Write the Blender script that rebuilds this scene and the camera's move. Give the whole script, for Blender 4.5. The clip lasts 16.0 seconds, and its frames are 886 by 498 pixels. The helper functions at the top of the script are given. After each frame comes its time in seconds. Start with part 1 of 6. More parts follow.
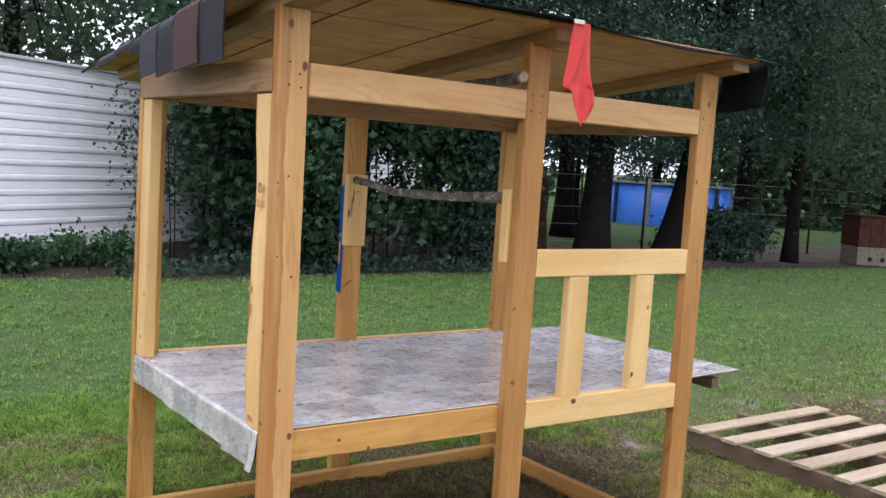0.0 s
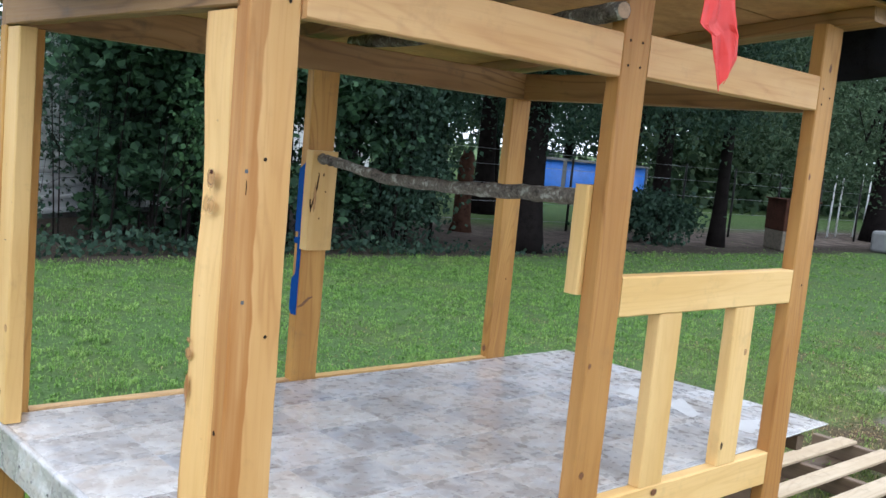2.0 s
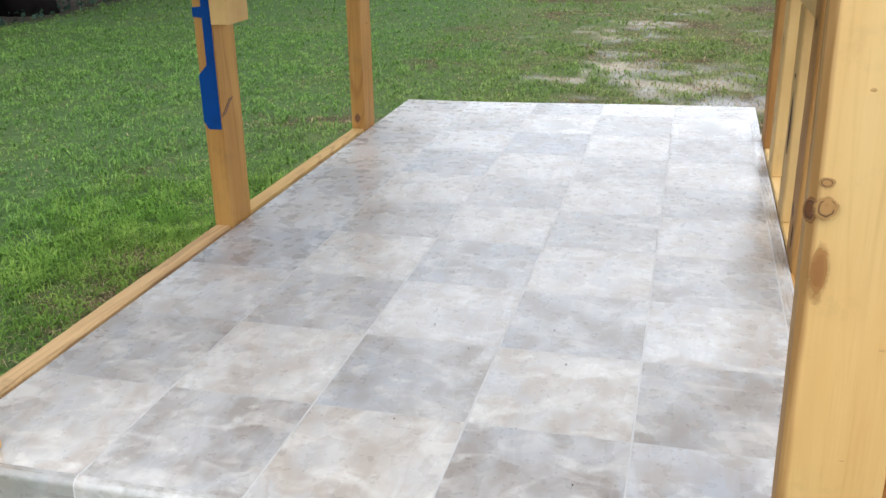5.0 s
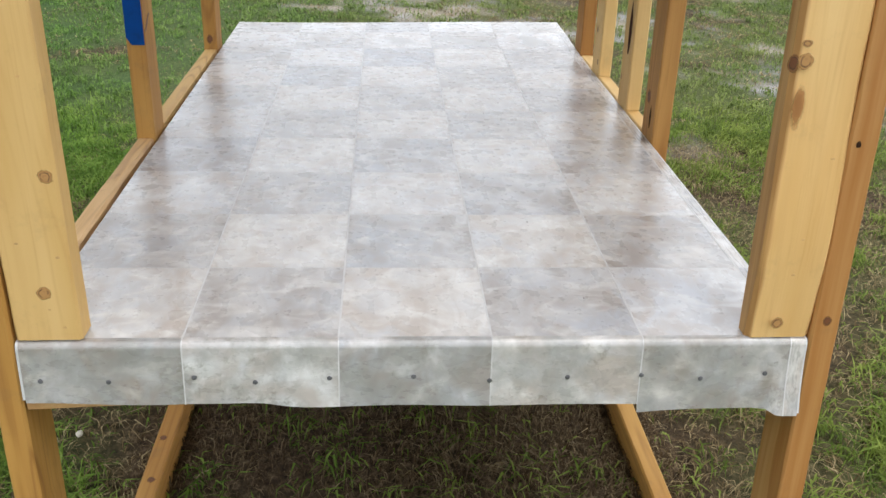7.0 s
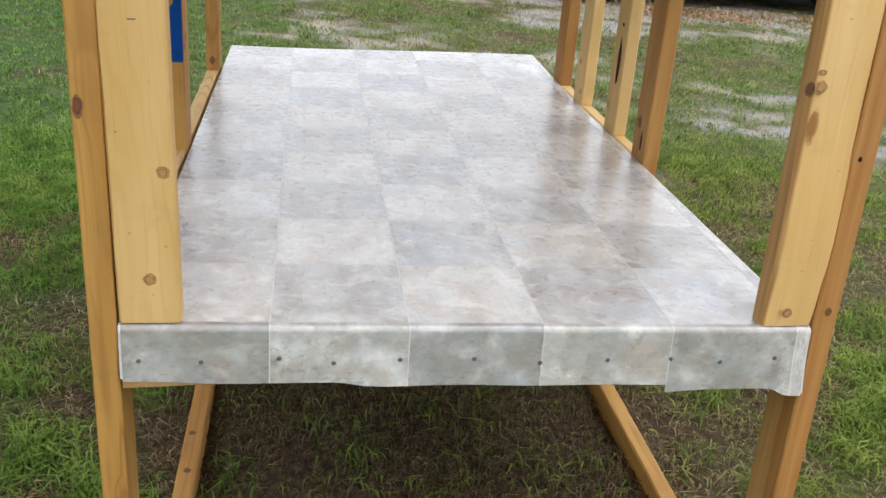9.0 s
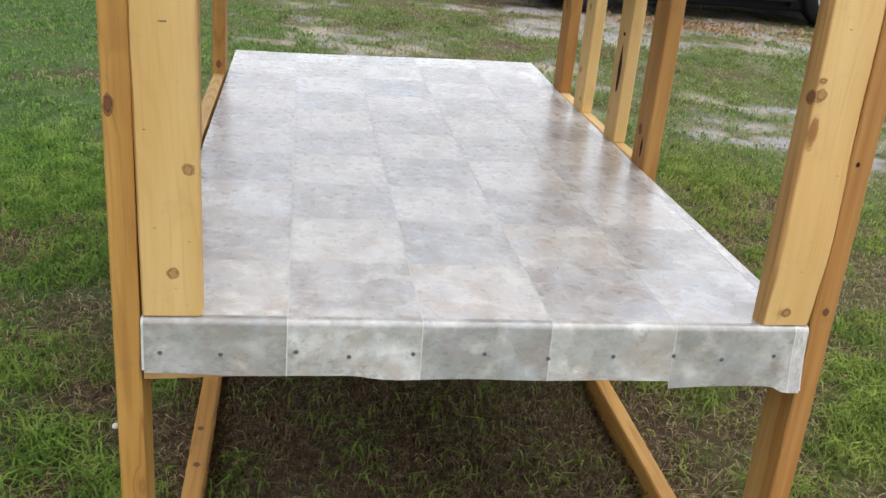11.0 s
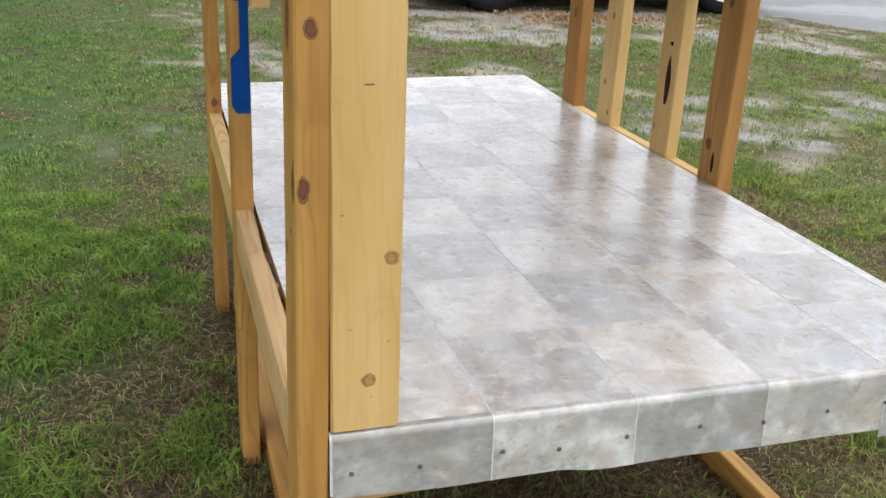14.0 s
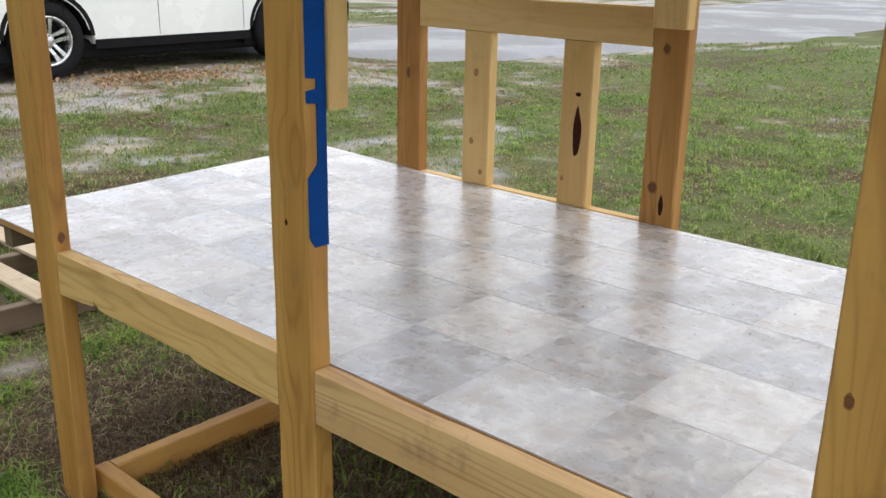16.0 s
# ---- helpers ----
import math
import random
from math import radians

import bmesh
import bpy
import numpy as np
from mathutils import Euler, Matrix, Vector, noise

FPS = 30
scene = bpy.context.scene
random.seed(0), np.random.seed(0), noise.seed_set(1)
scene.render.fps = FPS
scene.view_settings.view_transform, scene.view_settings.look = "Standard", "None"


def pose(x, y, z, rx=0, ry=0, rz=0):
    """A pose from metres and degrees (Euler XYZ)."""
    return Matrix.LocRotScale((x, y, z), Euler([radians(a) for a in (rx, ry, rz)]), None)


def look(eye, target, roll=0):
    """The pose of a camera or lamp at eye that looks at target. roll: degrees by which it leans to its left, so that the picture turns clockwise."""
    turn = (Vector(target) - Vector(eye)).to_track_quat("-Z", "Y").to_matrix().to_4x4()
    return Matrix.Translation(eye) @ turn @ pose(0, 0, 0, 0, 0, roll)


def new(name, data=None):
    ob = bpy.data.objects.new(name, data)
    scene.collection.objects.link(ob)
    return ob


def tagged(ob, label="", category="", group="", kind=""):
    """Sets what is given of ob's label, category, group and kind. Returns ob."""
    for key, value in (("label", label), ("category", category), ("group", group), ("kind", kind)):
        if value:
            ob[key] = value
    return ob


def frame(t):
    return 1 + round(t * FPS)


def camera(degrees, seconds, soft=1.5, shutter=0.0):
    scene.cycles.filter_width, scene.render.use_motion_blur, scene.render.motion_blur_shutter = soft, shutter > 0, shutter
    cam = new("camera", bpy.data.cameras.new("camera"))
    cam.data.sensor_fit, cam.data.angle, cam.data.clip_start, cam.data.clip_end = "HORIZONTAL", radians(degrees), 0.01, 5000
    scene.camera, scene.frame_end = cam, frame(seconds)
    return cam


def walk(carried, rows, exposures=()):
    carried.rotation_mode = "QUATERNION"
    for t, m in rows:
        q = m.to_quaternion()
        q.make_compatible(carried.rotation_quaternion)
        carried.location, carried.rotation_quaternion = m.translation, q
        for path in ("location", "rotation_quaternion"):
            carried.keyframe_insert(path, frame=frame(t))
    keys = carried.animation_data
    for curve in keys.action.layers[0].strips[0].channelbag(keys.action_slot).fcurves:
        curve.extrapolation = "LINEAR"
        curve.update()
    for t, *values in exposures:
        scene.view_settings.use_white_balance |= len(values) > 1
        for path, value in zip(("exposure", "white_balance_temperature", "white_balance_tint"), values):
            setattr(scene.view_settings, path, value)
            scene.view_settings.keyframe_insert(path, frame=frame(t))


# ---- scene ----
cam = camera(50.3, 16.0)
PATH = [
    (0, (-1.096, -2.953, 1.364), (0.068, -1.338, 1.181), 3.7),
    (0.5, (-1.015, -2.656, 1.395), (0.169, -1.057, 1.192), 4.5),
    (1, (-0.910, -2.395, 1.363), (0.319, -0.829, 1.178), 4.7),
    (1.5, (-0.875, -2.125, 1.358), (0.455, -0.645, 1.162), 4.9),
    (2, (-0.709, -1.895, 1.354), (0.625, -0.423, 1.126), 5.5),
    (2.5, (-0.712, -1.668, 1.329), (0.646, -0.216, 1.108), 5.2),
    (3, (-0.860, -1.390, 1.372), (0.587, -0.033, 1.115), 5.4),
    (3.5, (-0.826, -1.134, 1.348), (0.698, 0.129, 1.063), 3.6),
    (4, (-0.773, -0.863, 1.308), (0.886, 0.179, 0.907), 0.7),
    (4.5, (-0.833, -0.611, 1.248), (0.953, 0.082, 0.674), 0.3),
    (5, (-0.791, -0.444, 1.230), (1.015, 0.033, 0.514), -1.0),
    (7.5, (-1.188, -0.010, 1.241), (0.632, -0.195, 0.432), 2.3),
    (8, (-1.237, 0.039, 1.244), (0.590, -0.169, 0.459), 2.5),
    (8.5, (-1.244, 0.117, 1.245), (0.580, -0.149, 0.468), 3.7),
    (11, (-1.295, 0.201, 1.246), (0.534, -0.113, 0.499), 5.2),
    (11.5, (-1.291, 0.199, 1.251), (0.540, -0.112, 0.508), 4.6),
    (12, (-1.292, 0.219, 1.255), (0.536, -0.113, 0.515), 4.2),
    (12.5, (-1.264, 0.303, 1.243), (0.550, -0.103, 0.504), 4.4),
    (13, (-1.233, 0.402, 1.238), (0.561, -0.072, 0.491), 4.6),
    (13.5, (-1.116, 0.488, 1.236), (0.662, -0.018, 0.473), 3.8),
    (14, (-0.987, 0.597, 1.239), (0.787, 0.032, 0.508), 2.9),
    (14.5, (-0.855, 0.866, 1.238), (0.848, 0.061, 0.567), 4.2),
    (15, (-0.677, 1.009, 1.212), (0.940, 0.015, 0.582), 2.8),
    (15.5, (-0.409, 1.129, 1.236), (1.076, -0.056, 0.613), 0.5),
    (16, (-0.193, 1.307, 1.226), (1.076, -0.112, 0.614), 1.0),
]
walk(cam, [(t, look(eye, target, roll)) for t, eye, target, roll in PATH], [(0, 0.01, 6100, 22), (1.0, 0.16, 6000, 18), (2.5, 0.22, 5800, 9), (3.5, 0.22, 5850, 8), (4.5, 0.24, 6200, 8), (5.0, 0.0, 6350, 9), (7.5, -0.2, 6500, 10), (12.5, -0.22, 6500, 11), (14.5, -0.15, 6500, 11), (16, -0.18, 6500, 11)])

# ---- world, sun ----
world = bpy.data.worlds.new("overcast_sky")
scene.world = world
world.use_nodes = True
wn, wl = world.node_tree.nodes, world.node_tree.links
for n in list(wn):
    wn.remove(n)
w_out = wn.new("ShaderNodeOutputWorld")
w_bg = wn.new("ShaderNodeBackground")
w_sky = wn.new("ShaderNodeTexSky")
w_sky.sky_type = "NISHITA"
w_sky.sun_disc = False
w_sky.sun_elevation = radians(52)
w_sky.sun_rotation = radians(-70)
w_sky.dust_density = 4.0
w_sky.air_density = 1.0
w_mix = wn.new("ShaderNodeMix")
w_mix.data_type = "RGBA"
w_tc = wn.new("ShaderNodeTexCoord")
w_noise = wn.new("ShaderNodeTexNoise")
w_noise.inputs["Scale"].default_value = 2.2
w_noise.inputs["Detail"].default_value = 5
w_ramp = wn.new("ShaderNodeMapRange")
w_ramp.inputs["From Min"].default_value = 0.3
w_ramp.inputs["From Max"].default_value = 0.6
w_ramp.inputs["To Min"].default_value = 0.72
w_ramp.inputs["To Max"].default_value = 0.94
w_mix.inputs["B"].default_value = (17.6, 18.4, 19.6, 1)
wl.new(w_tc.outputs["Generated"], w_noise.inputs["Vector"])
wl.new(w_noise.outputs["Fac"], w_ramp.inputs["Value"])
wl.new(w_ramp.outputs["Result"], w_mix.inputs["Factor"])
wl.new(w_sky.outputs["Color"], w_mix.inputs["A"])
wl.new(w_mix.outputs["Result"], w_bg.inputs["Color"])
w_bg.inputs["Strength"].default_value = 0.115
wl.new(w_bg.outputs["Background"], w_out.inputs["Surface"])

sun_data = bpy.data.lights.new("sun", "SUN")
sun_data.energy = 1.1
sun_data.angle = radians(40)
sun_data.color = (1.0, 0.95, 0.86)
sun = new("sun", sun_data)
# the brighter part of the cloud lies beyond the short end of the coop
sun.matrix_world = look((-3.0, -4.0, 9), (0, 0, 0))


# ---- node helpers ----
def material(name):
    m = bpy.data.materials.new(name)
    m.use_nodes = True
    nt = m.node_tree
    b = nt.nodes["Principled BSDF"]
    return m, nt, b


def node(nt, kind, **inputs):
    n = nt.nodes.new(kind)
    for k, v in inputs.items():
        n.inputs[k.replace("_", " ")].default_value = v
    return n


def ramp(nt, fac, stops):
    n = nt.nodes.new("ShaderNodeValToRGB")
    els = n.color_ramp.elements
    while len(els) < len(stops):
        els.new(0.5)
    for e, (p, c) in zip(els, stops):
        e.position, e.color = p, (*c, 1)
    nt.links.new(fac, n.inputs["Fac"])
    return n.outputs["Color"]


def mixcol(nt, fac, a, b, mode="MIX"):
    n = nt.nodes.new("ShaderNodeMix")
    n.data_type, n.blend_type = "RGBA", mode
    for sock, v in ((n.inputs["Factor"], fac), (n.inputs["A"], a), (n.inputs["B"], b)):
        if isinstance(v, (int, float)):
            sock.default_value = v
        elif isinstance(v, tuple):
            sock.default_value = (*v, 1)
        else:
            nt.links.new(v, sock)
    return n.outputs["Result"]


def arith(nt, op, a, b=0.0, clamp=False):
    n = nt.nodes.new("ShaderNodeMath")
    n.operation, n.use_clamp = op, clamp
    for sock, v in zip(n.inputs, (a, b)):
        if isinstance(v, (int, float)):
            sock.default_value = v
        else:
            nt.links.new(v, sock)
    return n.outputs[0]


def spread(nt, value, lo, hi, a=0.0, b=1.0):
    n = nt.nodes.new("ShaderNodeMapRange")
    for k, v in (("From Min", lo), ("From Max", hi), ("To Min", a), ("To Max", b)):
        n.inputs[k].default_value = v
    nt.links.new(value, n.inputs["Value"])
    return n.outputs["Result"]


def coords(nt, scale=(1, 1, 1), shuffle=0.0, source="Object"):
    tc = nt.nodes.new("ShaderNodeTexCoord")
    out = tc.outputs[source]
    if shuffle:
        info = nt.nodes.new("ShaderNodeObjectInfo")
        cmb = nt.nodes.new("ShaderNodeCombineXYZ")
        for i, f in enumerate((1.0, 3.7, 7.3)):
            nt.links.new(arith(nt, "MULTIPLY", info.outputs["Random"], f * shuffle), cmb.inputs[i])
        add = nt.nodes.new("ShaderNodeVectorMath")
        nt.links.new(out, add.inputs[0])
        nt.links.new(cmb.outputs[0], add.inputs[1])
        out = add.outputs[0]
    mp = nt.nodes.new("ShaderNodeMapping")
    mp.inputs["Scale"].default_value = scale
    nt.links.new(out, mp.inputs["Vector"])
    return mp.outputs["Vector"]


def noise_tex(nt, vec, scale, detail=4.0, rough=0.55, distort=0.0):
    n = node(nt, "ShaderNodeTexNoise", Scale=scale, Detail=detail, Roughness=rough, Distortion=distort)
    nt.links.new(vec, n.inputs["Vector"])
    return n.outputs["Fac"]


def bump(nt, b, height, strength, distance=0.002):
    n = node(nt, "ShaderNodeBump", Strength=strength, Distance=distance)
    nt.links.new(height, n.inputs["Height"])
    nt.links.new(n.outputs["Normal"], b.inputs["Normal"])


# ---- materials ----
def timber(name, pale, mid, late, knot=(0.10, 0.042, 0.016), rough=0.6, weather=0.12, knots=0.7, lines=0.5, band=None):
    """Sawn pine; the grain runs along each board's own x, as contours of a drawn-out noise."""
    m, nt, b = material(name)
    info = nt.nodes.new("ShaderNodeObjectInfo")
    # knots run through the board across its grain, in two directions
    cores, rims, nears = [], [], []
    for plane, sc in (("xy", (3.4, 8.5, 0.0)), ("xz", (3.1, 0.0, 8.0))):
        vor = node(nt, "ShaderNodeTexVoronoi", Scale=1.0, Randomness=1.0)
        nt.links.new(coords(nt, sc, 1.7 if plane == "xy" else 2.9), vor.inputs["Vector"])
        sep = nt.nodes.new("ShaderNodeSeparateColor")
        nt.links.new(vor.outputs["Color"], sep.inputs["Color"])
        chosen = spread(nt, sep.outputs[0], knots, knots + 0.02)
        size = spread(nt, sep.outputs[1], 0.0, 1.0, 0.35, 0.8)
        d = arith(nt, "DIVIDE", vor.outputs["Distance"], size)
        nears.append(arith(nt, "MULTIPLY", spread(nt, d, 0.36, 0.08), chosen))
        rims.append(arith(nt, "MULTIPLY", spread(nt, d, 0.125, 0.10), chosen))
        cores.append(arith(nt, "MULTIPLY", spread(nt, d, 0.095, 0.07), chosen))
    near_knot = arith(nt, "MAXIMUM", nears[0], nears[1])
    rim = arith(nt, "MAXIMUM", rims[0], rims[1])
    core = arith(nt, "MAXIMUM", cores[0], cores[1])
    field = noise_tex(nt, coords(nt, (0.85, 7.2, 7.2), 1.7), 1.0, 3.0, 0.40, 0.35)
    bent = arith(nt, "ADD", field, arith(nt, "MULTIPLY", near_knot, 0.09))
    wave = arith(nt, "ADD", arith(nt, "MULTIPLY", arith(nt, "SINE", arith(nt, "MULTIPLY", bent, 105.0)), 0.5), 0.5)
    wave = arith(nt, "POWER", wave, 4.5)
    fibre = noise_tex(nt, coords(nt, (4, 190, 190), 1.7), 1.0, 4.0, 0.6)
    strength = spread(nt, noise_tex(nt, coords(nt, (2.2, 14, 14), 4.1), 1.0, 3.0), 0.38, 0.68, 0.05, 1.0)
    blot = noise_tex(nt, coords(nt, (1.6, 11, 11), 2.3), 1.0, 3.0)
    col = mixcol(nt, spread(nt, blot, 0.38, 0.62), pale, mid)
    heart = noise_tex(nt, coords(nt, (0.45, 13, 13), 5.3), 1.0, 2.0)
    col = mixcol(nt, spread(nt, heart, 0.50, 0.64, 0.0, lines * 0.55), col, tuple(0.6 * a + 0.4 * c for a, c in zip(mid, late)))
    col = mixcol(nt, arith(nt, "MULTIPLY", arith(nt, "MULTIPLY", wave, strength), lines), col, late)
    col = mixcol(nt, spread(nt, fibre, 0.55, 0.8, 0.0, 0.35), col, late)
    if band:
        # darker heartwood along one edge, its border running in and out
        side, cut, blur, sway, tint = band
        sep = nt.nodes.new("ShaderNodeSeparateXYZ")
        nt.links.new(coords(nt), sep.inputs[0])
        drift = noise_tex(nt, coords(nt, (3.2, 0.0, 0.0), 0.0), 1.0, 3.0, 0.6)
        edge = arith(nt, "ADD", sep.outputs[side], arith(nt, "MULTIPLY", arith(nt, "SUBTRACT", drift, 0.5), sway))
        inner = noise_tex(nt, coords(nt, (2.5, 60, 60), 2.0), 1.0, 3.0, 0.5)
        mask = arith(nt, "MULTIPLY", spread(nt, edge, cut + blur, cut), spread(nt, inner, 0.30, 0.62, 0.45, 1.0))
        col = mixcol(nt, mask, col, tint)
    tone = ramp(nt, info.outputs["Random"], [(0.0, (0.86, 0.84, 0.80)), (0.5, (1.0, 0.98, 0.95)), (1.0, (1.05, 1.06, 1.06))])
    col = mixcol(nt, 1.0, col, tone, "MULTIPLY")
    col = mixcol(nt, arith(nt, "MULTIPLY", near_knot, 0.45), col, late)
    col = mixcol(nt, rim, col, knot)
    col = mixcol(nt, core, col, tuple(0.35 * a + 0.65 * c for a, c in zip(late, knot)))
    # grime and handling marks
    grime = noise_tex(nt, coords(nt, (1, 1, 1), 2.9), 13.0, 6.0, 0.7)
    col = mixcol(nt, spread(nt, grime, 0.56, 0.78, 0.0, weather * 2.0), col, (0.13, 0.09, 0.05))
    nt.links.new(col, b.inputs["Base Color"])
    nt.links.new(spread(nt, fibre, 0.2, 0.8, rough - 0.1, rough + 0.12), b.inputs["Roughness"])
    b.inputs["Specular IOR Level"].default_value = 0.35
    bump(nt, b, arith(nt, "ADD", fibre, arith(nt, "MULTIPLY", rim, -0.8)), 0.3, 0.0012)
    return m


PALE = timber("pale_pine", (0.72, 0.49, 0.210), (0.64, 0.41, 0.150), (0.50, 0.275, 0.085), lines=0.3, knots=0.95)
HONEY = timber("honey_pine", (0.65, 0.410, 0.190), (0.56, 0.318, 0.125), (0.40, 0.185, 0.068), lines=0.45, knots=0.80)
AMBER = timber("amber_pine", (0.58, 0.328, 0.090), (0.46, 0.230, 0.053), (0.24, 0.096, 0.023), weather=0.2, knots=0.74, lines=0.5)
RINGED = timber("ringed_pale_pine", (0.70, 0.47, 0.190), (0.62, 0.39, 0.135), (0.36, 0.19, 0.055), lines=0.75, knots=0.93)
WORN = timber("weather_worn_pine", (0.65, 0.43, 0.21), (0.53, 0.325, 0.14), (0.26, 0.14, 0.06), weather=0.35, knots=0.9, lines=0.9)
# dark stain, with the shade under the roof put into the colour
SHADED_PINE = timber("shaded_stained_pine", (0.36, 0.215, 0.092), (0.27, 0.15, 0.06), (0.15, 0.078, 0.034), weather=0.45, knots=0.9, lines=0.9)
PEACH = timber("orange_pine", (0.462, 0.246, 0.074), (0.370, 0.172, 0.043), (0.21, 0.079, 0.018), knots=0.82, lines=0.65)
CORNER = timber("heartwood_pine", (0.585, 0.360, 0.148), (0.505, 0.280, 0.095), (0.34, 0.148, 0.040), knots=0.95, lines=0.55, band=(1, -0.012, 0.003, 0.055, (0.36, 0.155, 0.040)))
BARKED = timber("bark_edged_pine", (0.73, 0.490, 0.215), (0.65, 0.400, 0.150), (0.48, 0.250, 0.075), lines=0.3, knots=0.95, band=(2, 0.0395, -0.005, 0.016, (0.36, 0.185, 0.060)))
GREYED = timber("weathered_pallet_wood", (0.50, 0.41, 0.29), (0.42, 0.33, 0.22), (0.27, 0.20, 0.13), weather=0.25)
# dark brown boards of the pallet's lower parts and the outermost joist
DARK_WOOD = timber("dark_brown_wood", (0.17, 0.12, 0.08), (0.12, 0.08, 0.05), (0.07, 0.045, 0.03), weather=0.3)


def plywood_material():
    m, nt, b = material("sheathing_plywood")
    v = coords(nt, (1, 1, 1), 0.7)
    big = noise_tex(nt, coords(nt, (2.6, 7, 7)), 1.6, 5, 0.6, 1.0)
    blot = noise_tex(nt, coords(nt, (1, 1, 1), 3.1), 7.0, 4, 0.6, 0.4)
    chip = noise_tex(nt, v, 75, 4, 0.7)
    col = ramp(nt, arith(nt, "ADD", arith(nt, "MULTIPLY", big, 0.65), arith(nt, "MULTIPLY", chip, 0.35)), [(0.3, (0.28, 0.140, 0.050)), (0.5, (0.42, 0.230, 0.085)), (0.7, (0.56, 0.345, 0.145))])
    col = mixcol(nt, spread(nt, blot, 0.48, 0.66, 0.0, 0.55), col, (0.56, 0.300, 0.100))
    nt.links.new(col, b.inputs["Base Color"])
    b.inputs["Roughness"].default_value = 0.75
    bump(nt, b, chip, 0.3, 0.002)
    return m


PLY = plywood_material()


def vinyl_material(name, base, cloudy, warm, fleck, smudged=0.0):
    """Printed stone-look sheet vinyl: cloudy patches, warm stains and pale torn flecks."""
    m, nt, b = material(name)
    info = nt.nodes.new("ShaderNodeObjectInfo")
    v = coords(nt, (1, 1, 1), 13.0)
    cloud = noise_tex(nt, v, 7.0, 4, 0.52, 0.5)
    stain = noise_tex(nt, coords(nt, (0.9, 1.25, 1.1), 29.0), 13.0, 5, 0.55, 0.6)
    torn = noise_tex(nt, coords(nt, (1.5, 0.9, 1.2), 41.0), 17.0, 4, 0.54, 1.0)
    vein = noise_tex(nt, coords(nt, (0.7, 1.6, 1.2), 53.0), 11.0, 4, 0.55, 1.4)
    col = mixcol(nt, spread(nt, cloud, 0.38, 0.62), base, cloudy)
    col = mixcol(nt, spread(nt, stain, 0.43, 0.60, 0.0, 0.88), col, warm)
    col = mixcol(nt, spread(nt, torn, 0.50, 0.66, 0.0, 0.80), col, fleck)
    # darker smoky veins where the field crosses its middle
    smoke = spread(nt, arith(nt, "ABSOLUTE", arith(nt, "SUBTRACT", vein, 0.5)), 0.10, 0.0, 0.0, 0.26)
    col = mixcol(nt, smoke, col, tuple(0.72 * c for c in warm))
    tint = ramp(nt, info.outputs["Random"], [(0.0, (0.92, 0.95, 1.00)), (0.35, (1.01, 1.005, 0.985)), (0.7, (0.975, 0.96, 0.94)), (1.0, (1.02, 1.04, 1.07))])
    col = mixcol(nt, 1.0, col, tint, "MULTIPLY")
    if smudged:
        smudge = spread(nt, noise_tex(nt, coords(nt, (1, 1, 1), 5.0), 15.0, 6, 0.68), 0.42, 0.62, 0.0, smudged * 0.8)
        col = mixcol(nt, smudge, col, (0.24, 0.24, 0.225))
        scuff = arith(nt, "MULTIPLY", spread(nt, noise_tex(nt, coords(nt, (1.2, 1, 1), 9.0), 70.0, 4, 0.65, 0.5), 0.52, 0.66), spread(nt, noise_tex(nt, coords(nt, (1, 1, 1), 7.0), 11.0, 2), 0.48, 0.60, 0.0, 0.55))
        col = mixcol(nt, scuff, col, (0.20, 0.185, 0.15))
    nt.links.new(col, b.inputs["Base Color"])
    nt.links.new(spread(nt, noise_tex(nt, coords(nt, (1, 1, 1), source="Generated"), 6, 4), 0.3, 0.7, 0.22, 0.36), b.inputs["Roughness"])
    b.inputs["Specular IOR Level"].default_value = 1.0
    b.inputs["Coat Weight"].default_value = 0.2
    b.inputs["Coat Roughness"].default_value = 0.24
    bump(nt, b, cloud, 0.06, 0.002)
    return m


PALE_TILE = ((0.645, 0.628, 0.608), (0.530, 0.530, 0.545), (0.470, 0.414, 0.370), (0.75, 0.733, 0.705))
DARK_TILE = ((0.498, 0.482, 0.472), (0.403, 0.410, 0.432), (0.315, 0.273, 0.243), (0.64, 0.617, 0.59))
VINYL = (vinyl_material("pale_stone_vinyl", *PALE_TILE), vinyl_material("grey_stone_vinyl", *DARK_TILE))
HEM_VINYL = (vinyl_material("pale_hem_vinyl", *PALE_TILE, 0.80), vinyl_material("grey_hem_vinyl", *DARK_TILE, 0.88))


def plain(name, colour, rough=0.6, metal=0.0, vary=0.25, scale=12.0, bumpy=0.15, dark=None, shuffle=1.0):
    m, nt, b = material(name)
    v = coords(nt, (1, 1, 1), shuffle)
    n1 = noise_tex(nt, v, scale, 6, 0.65)
    n2 = noise_tex(nt, v, scale * 9, 3, 0.6)
    low = dark or tuple(c * (1 - vary * 1.6) for c in colour)
    high = tuple(min(1, c * (1 + vary * 0.6)) for c in colour)
    mixf = arith(nt, "ADD", arith(nt, "MULTIPLY", n1, 0.7), arith(nt, "MULTIPLY", n2, 0.3))
    nt.links.new(ramp(nt, mixf, [(0.32, low), (0.5, colour), (0.68, high)]), b.inputs["Base Color"])
    nt.links.new(spread(nt, n1, 0.3, 0.7, max(0.03, rough - 0.08), min(1, rough + 0.1)), b.inputs["Roughness"])
    b.inputs["Metallic"].default_value = metal
    if bumpy:
        bump(nt, b, mixf, bumpy, 0.003)
    return m


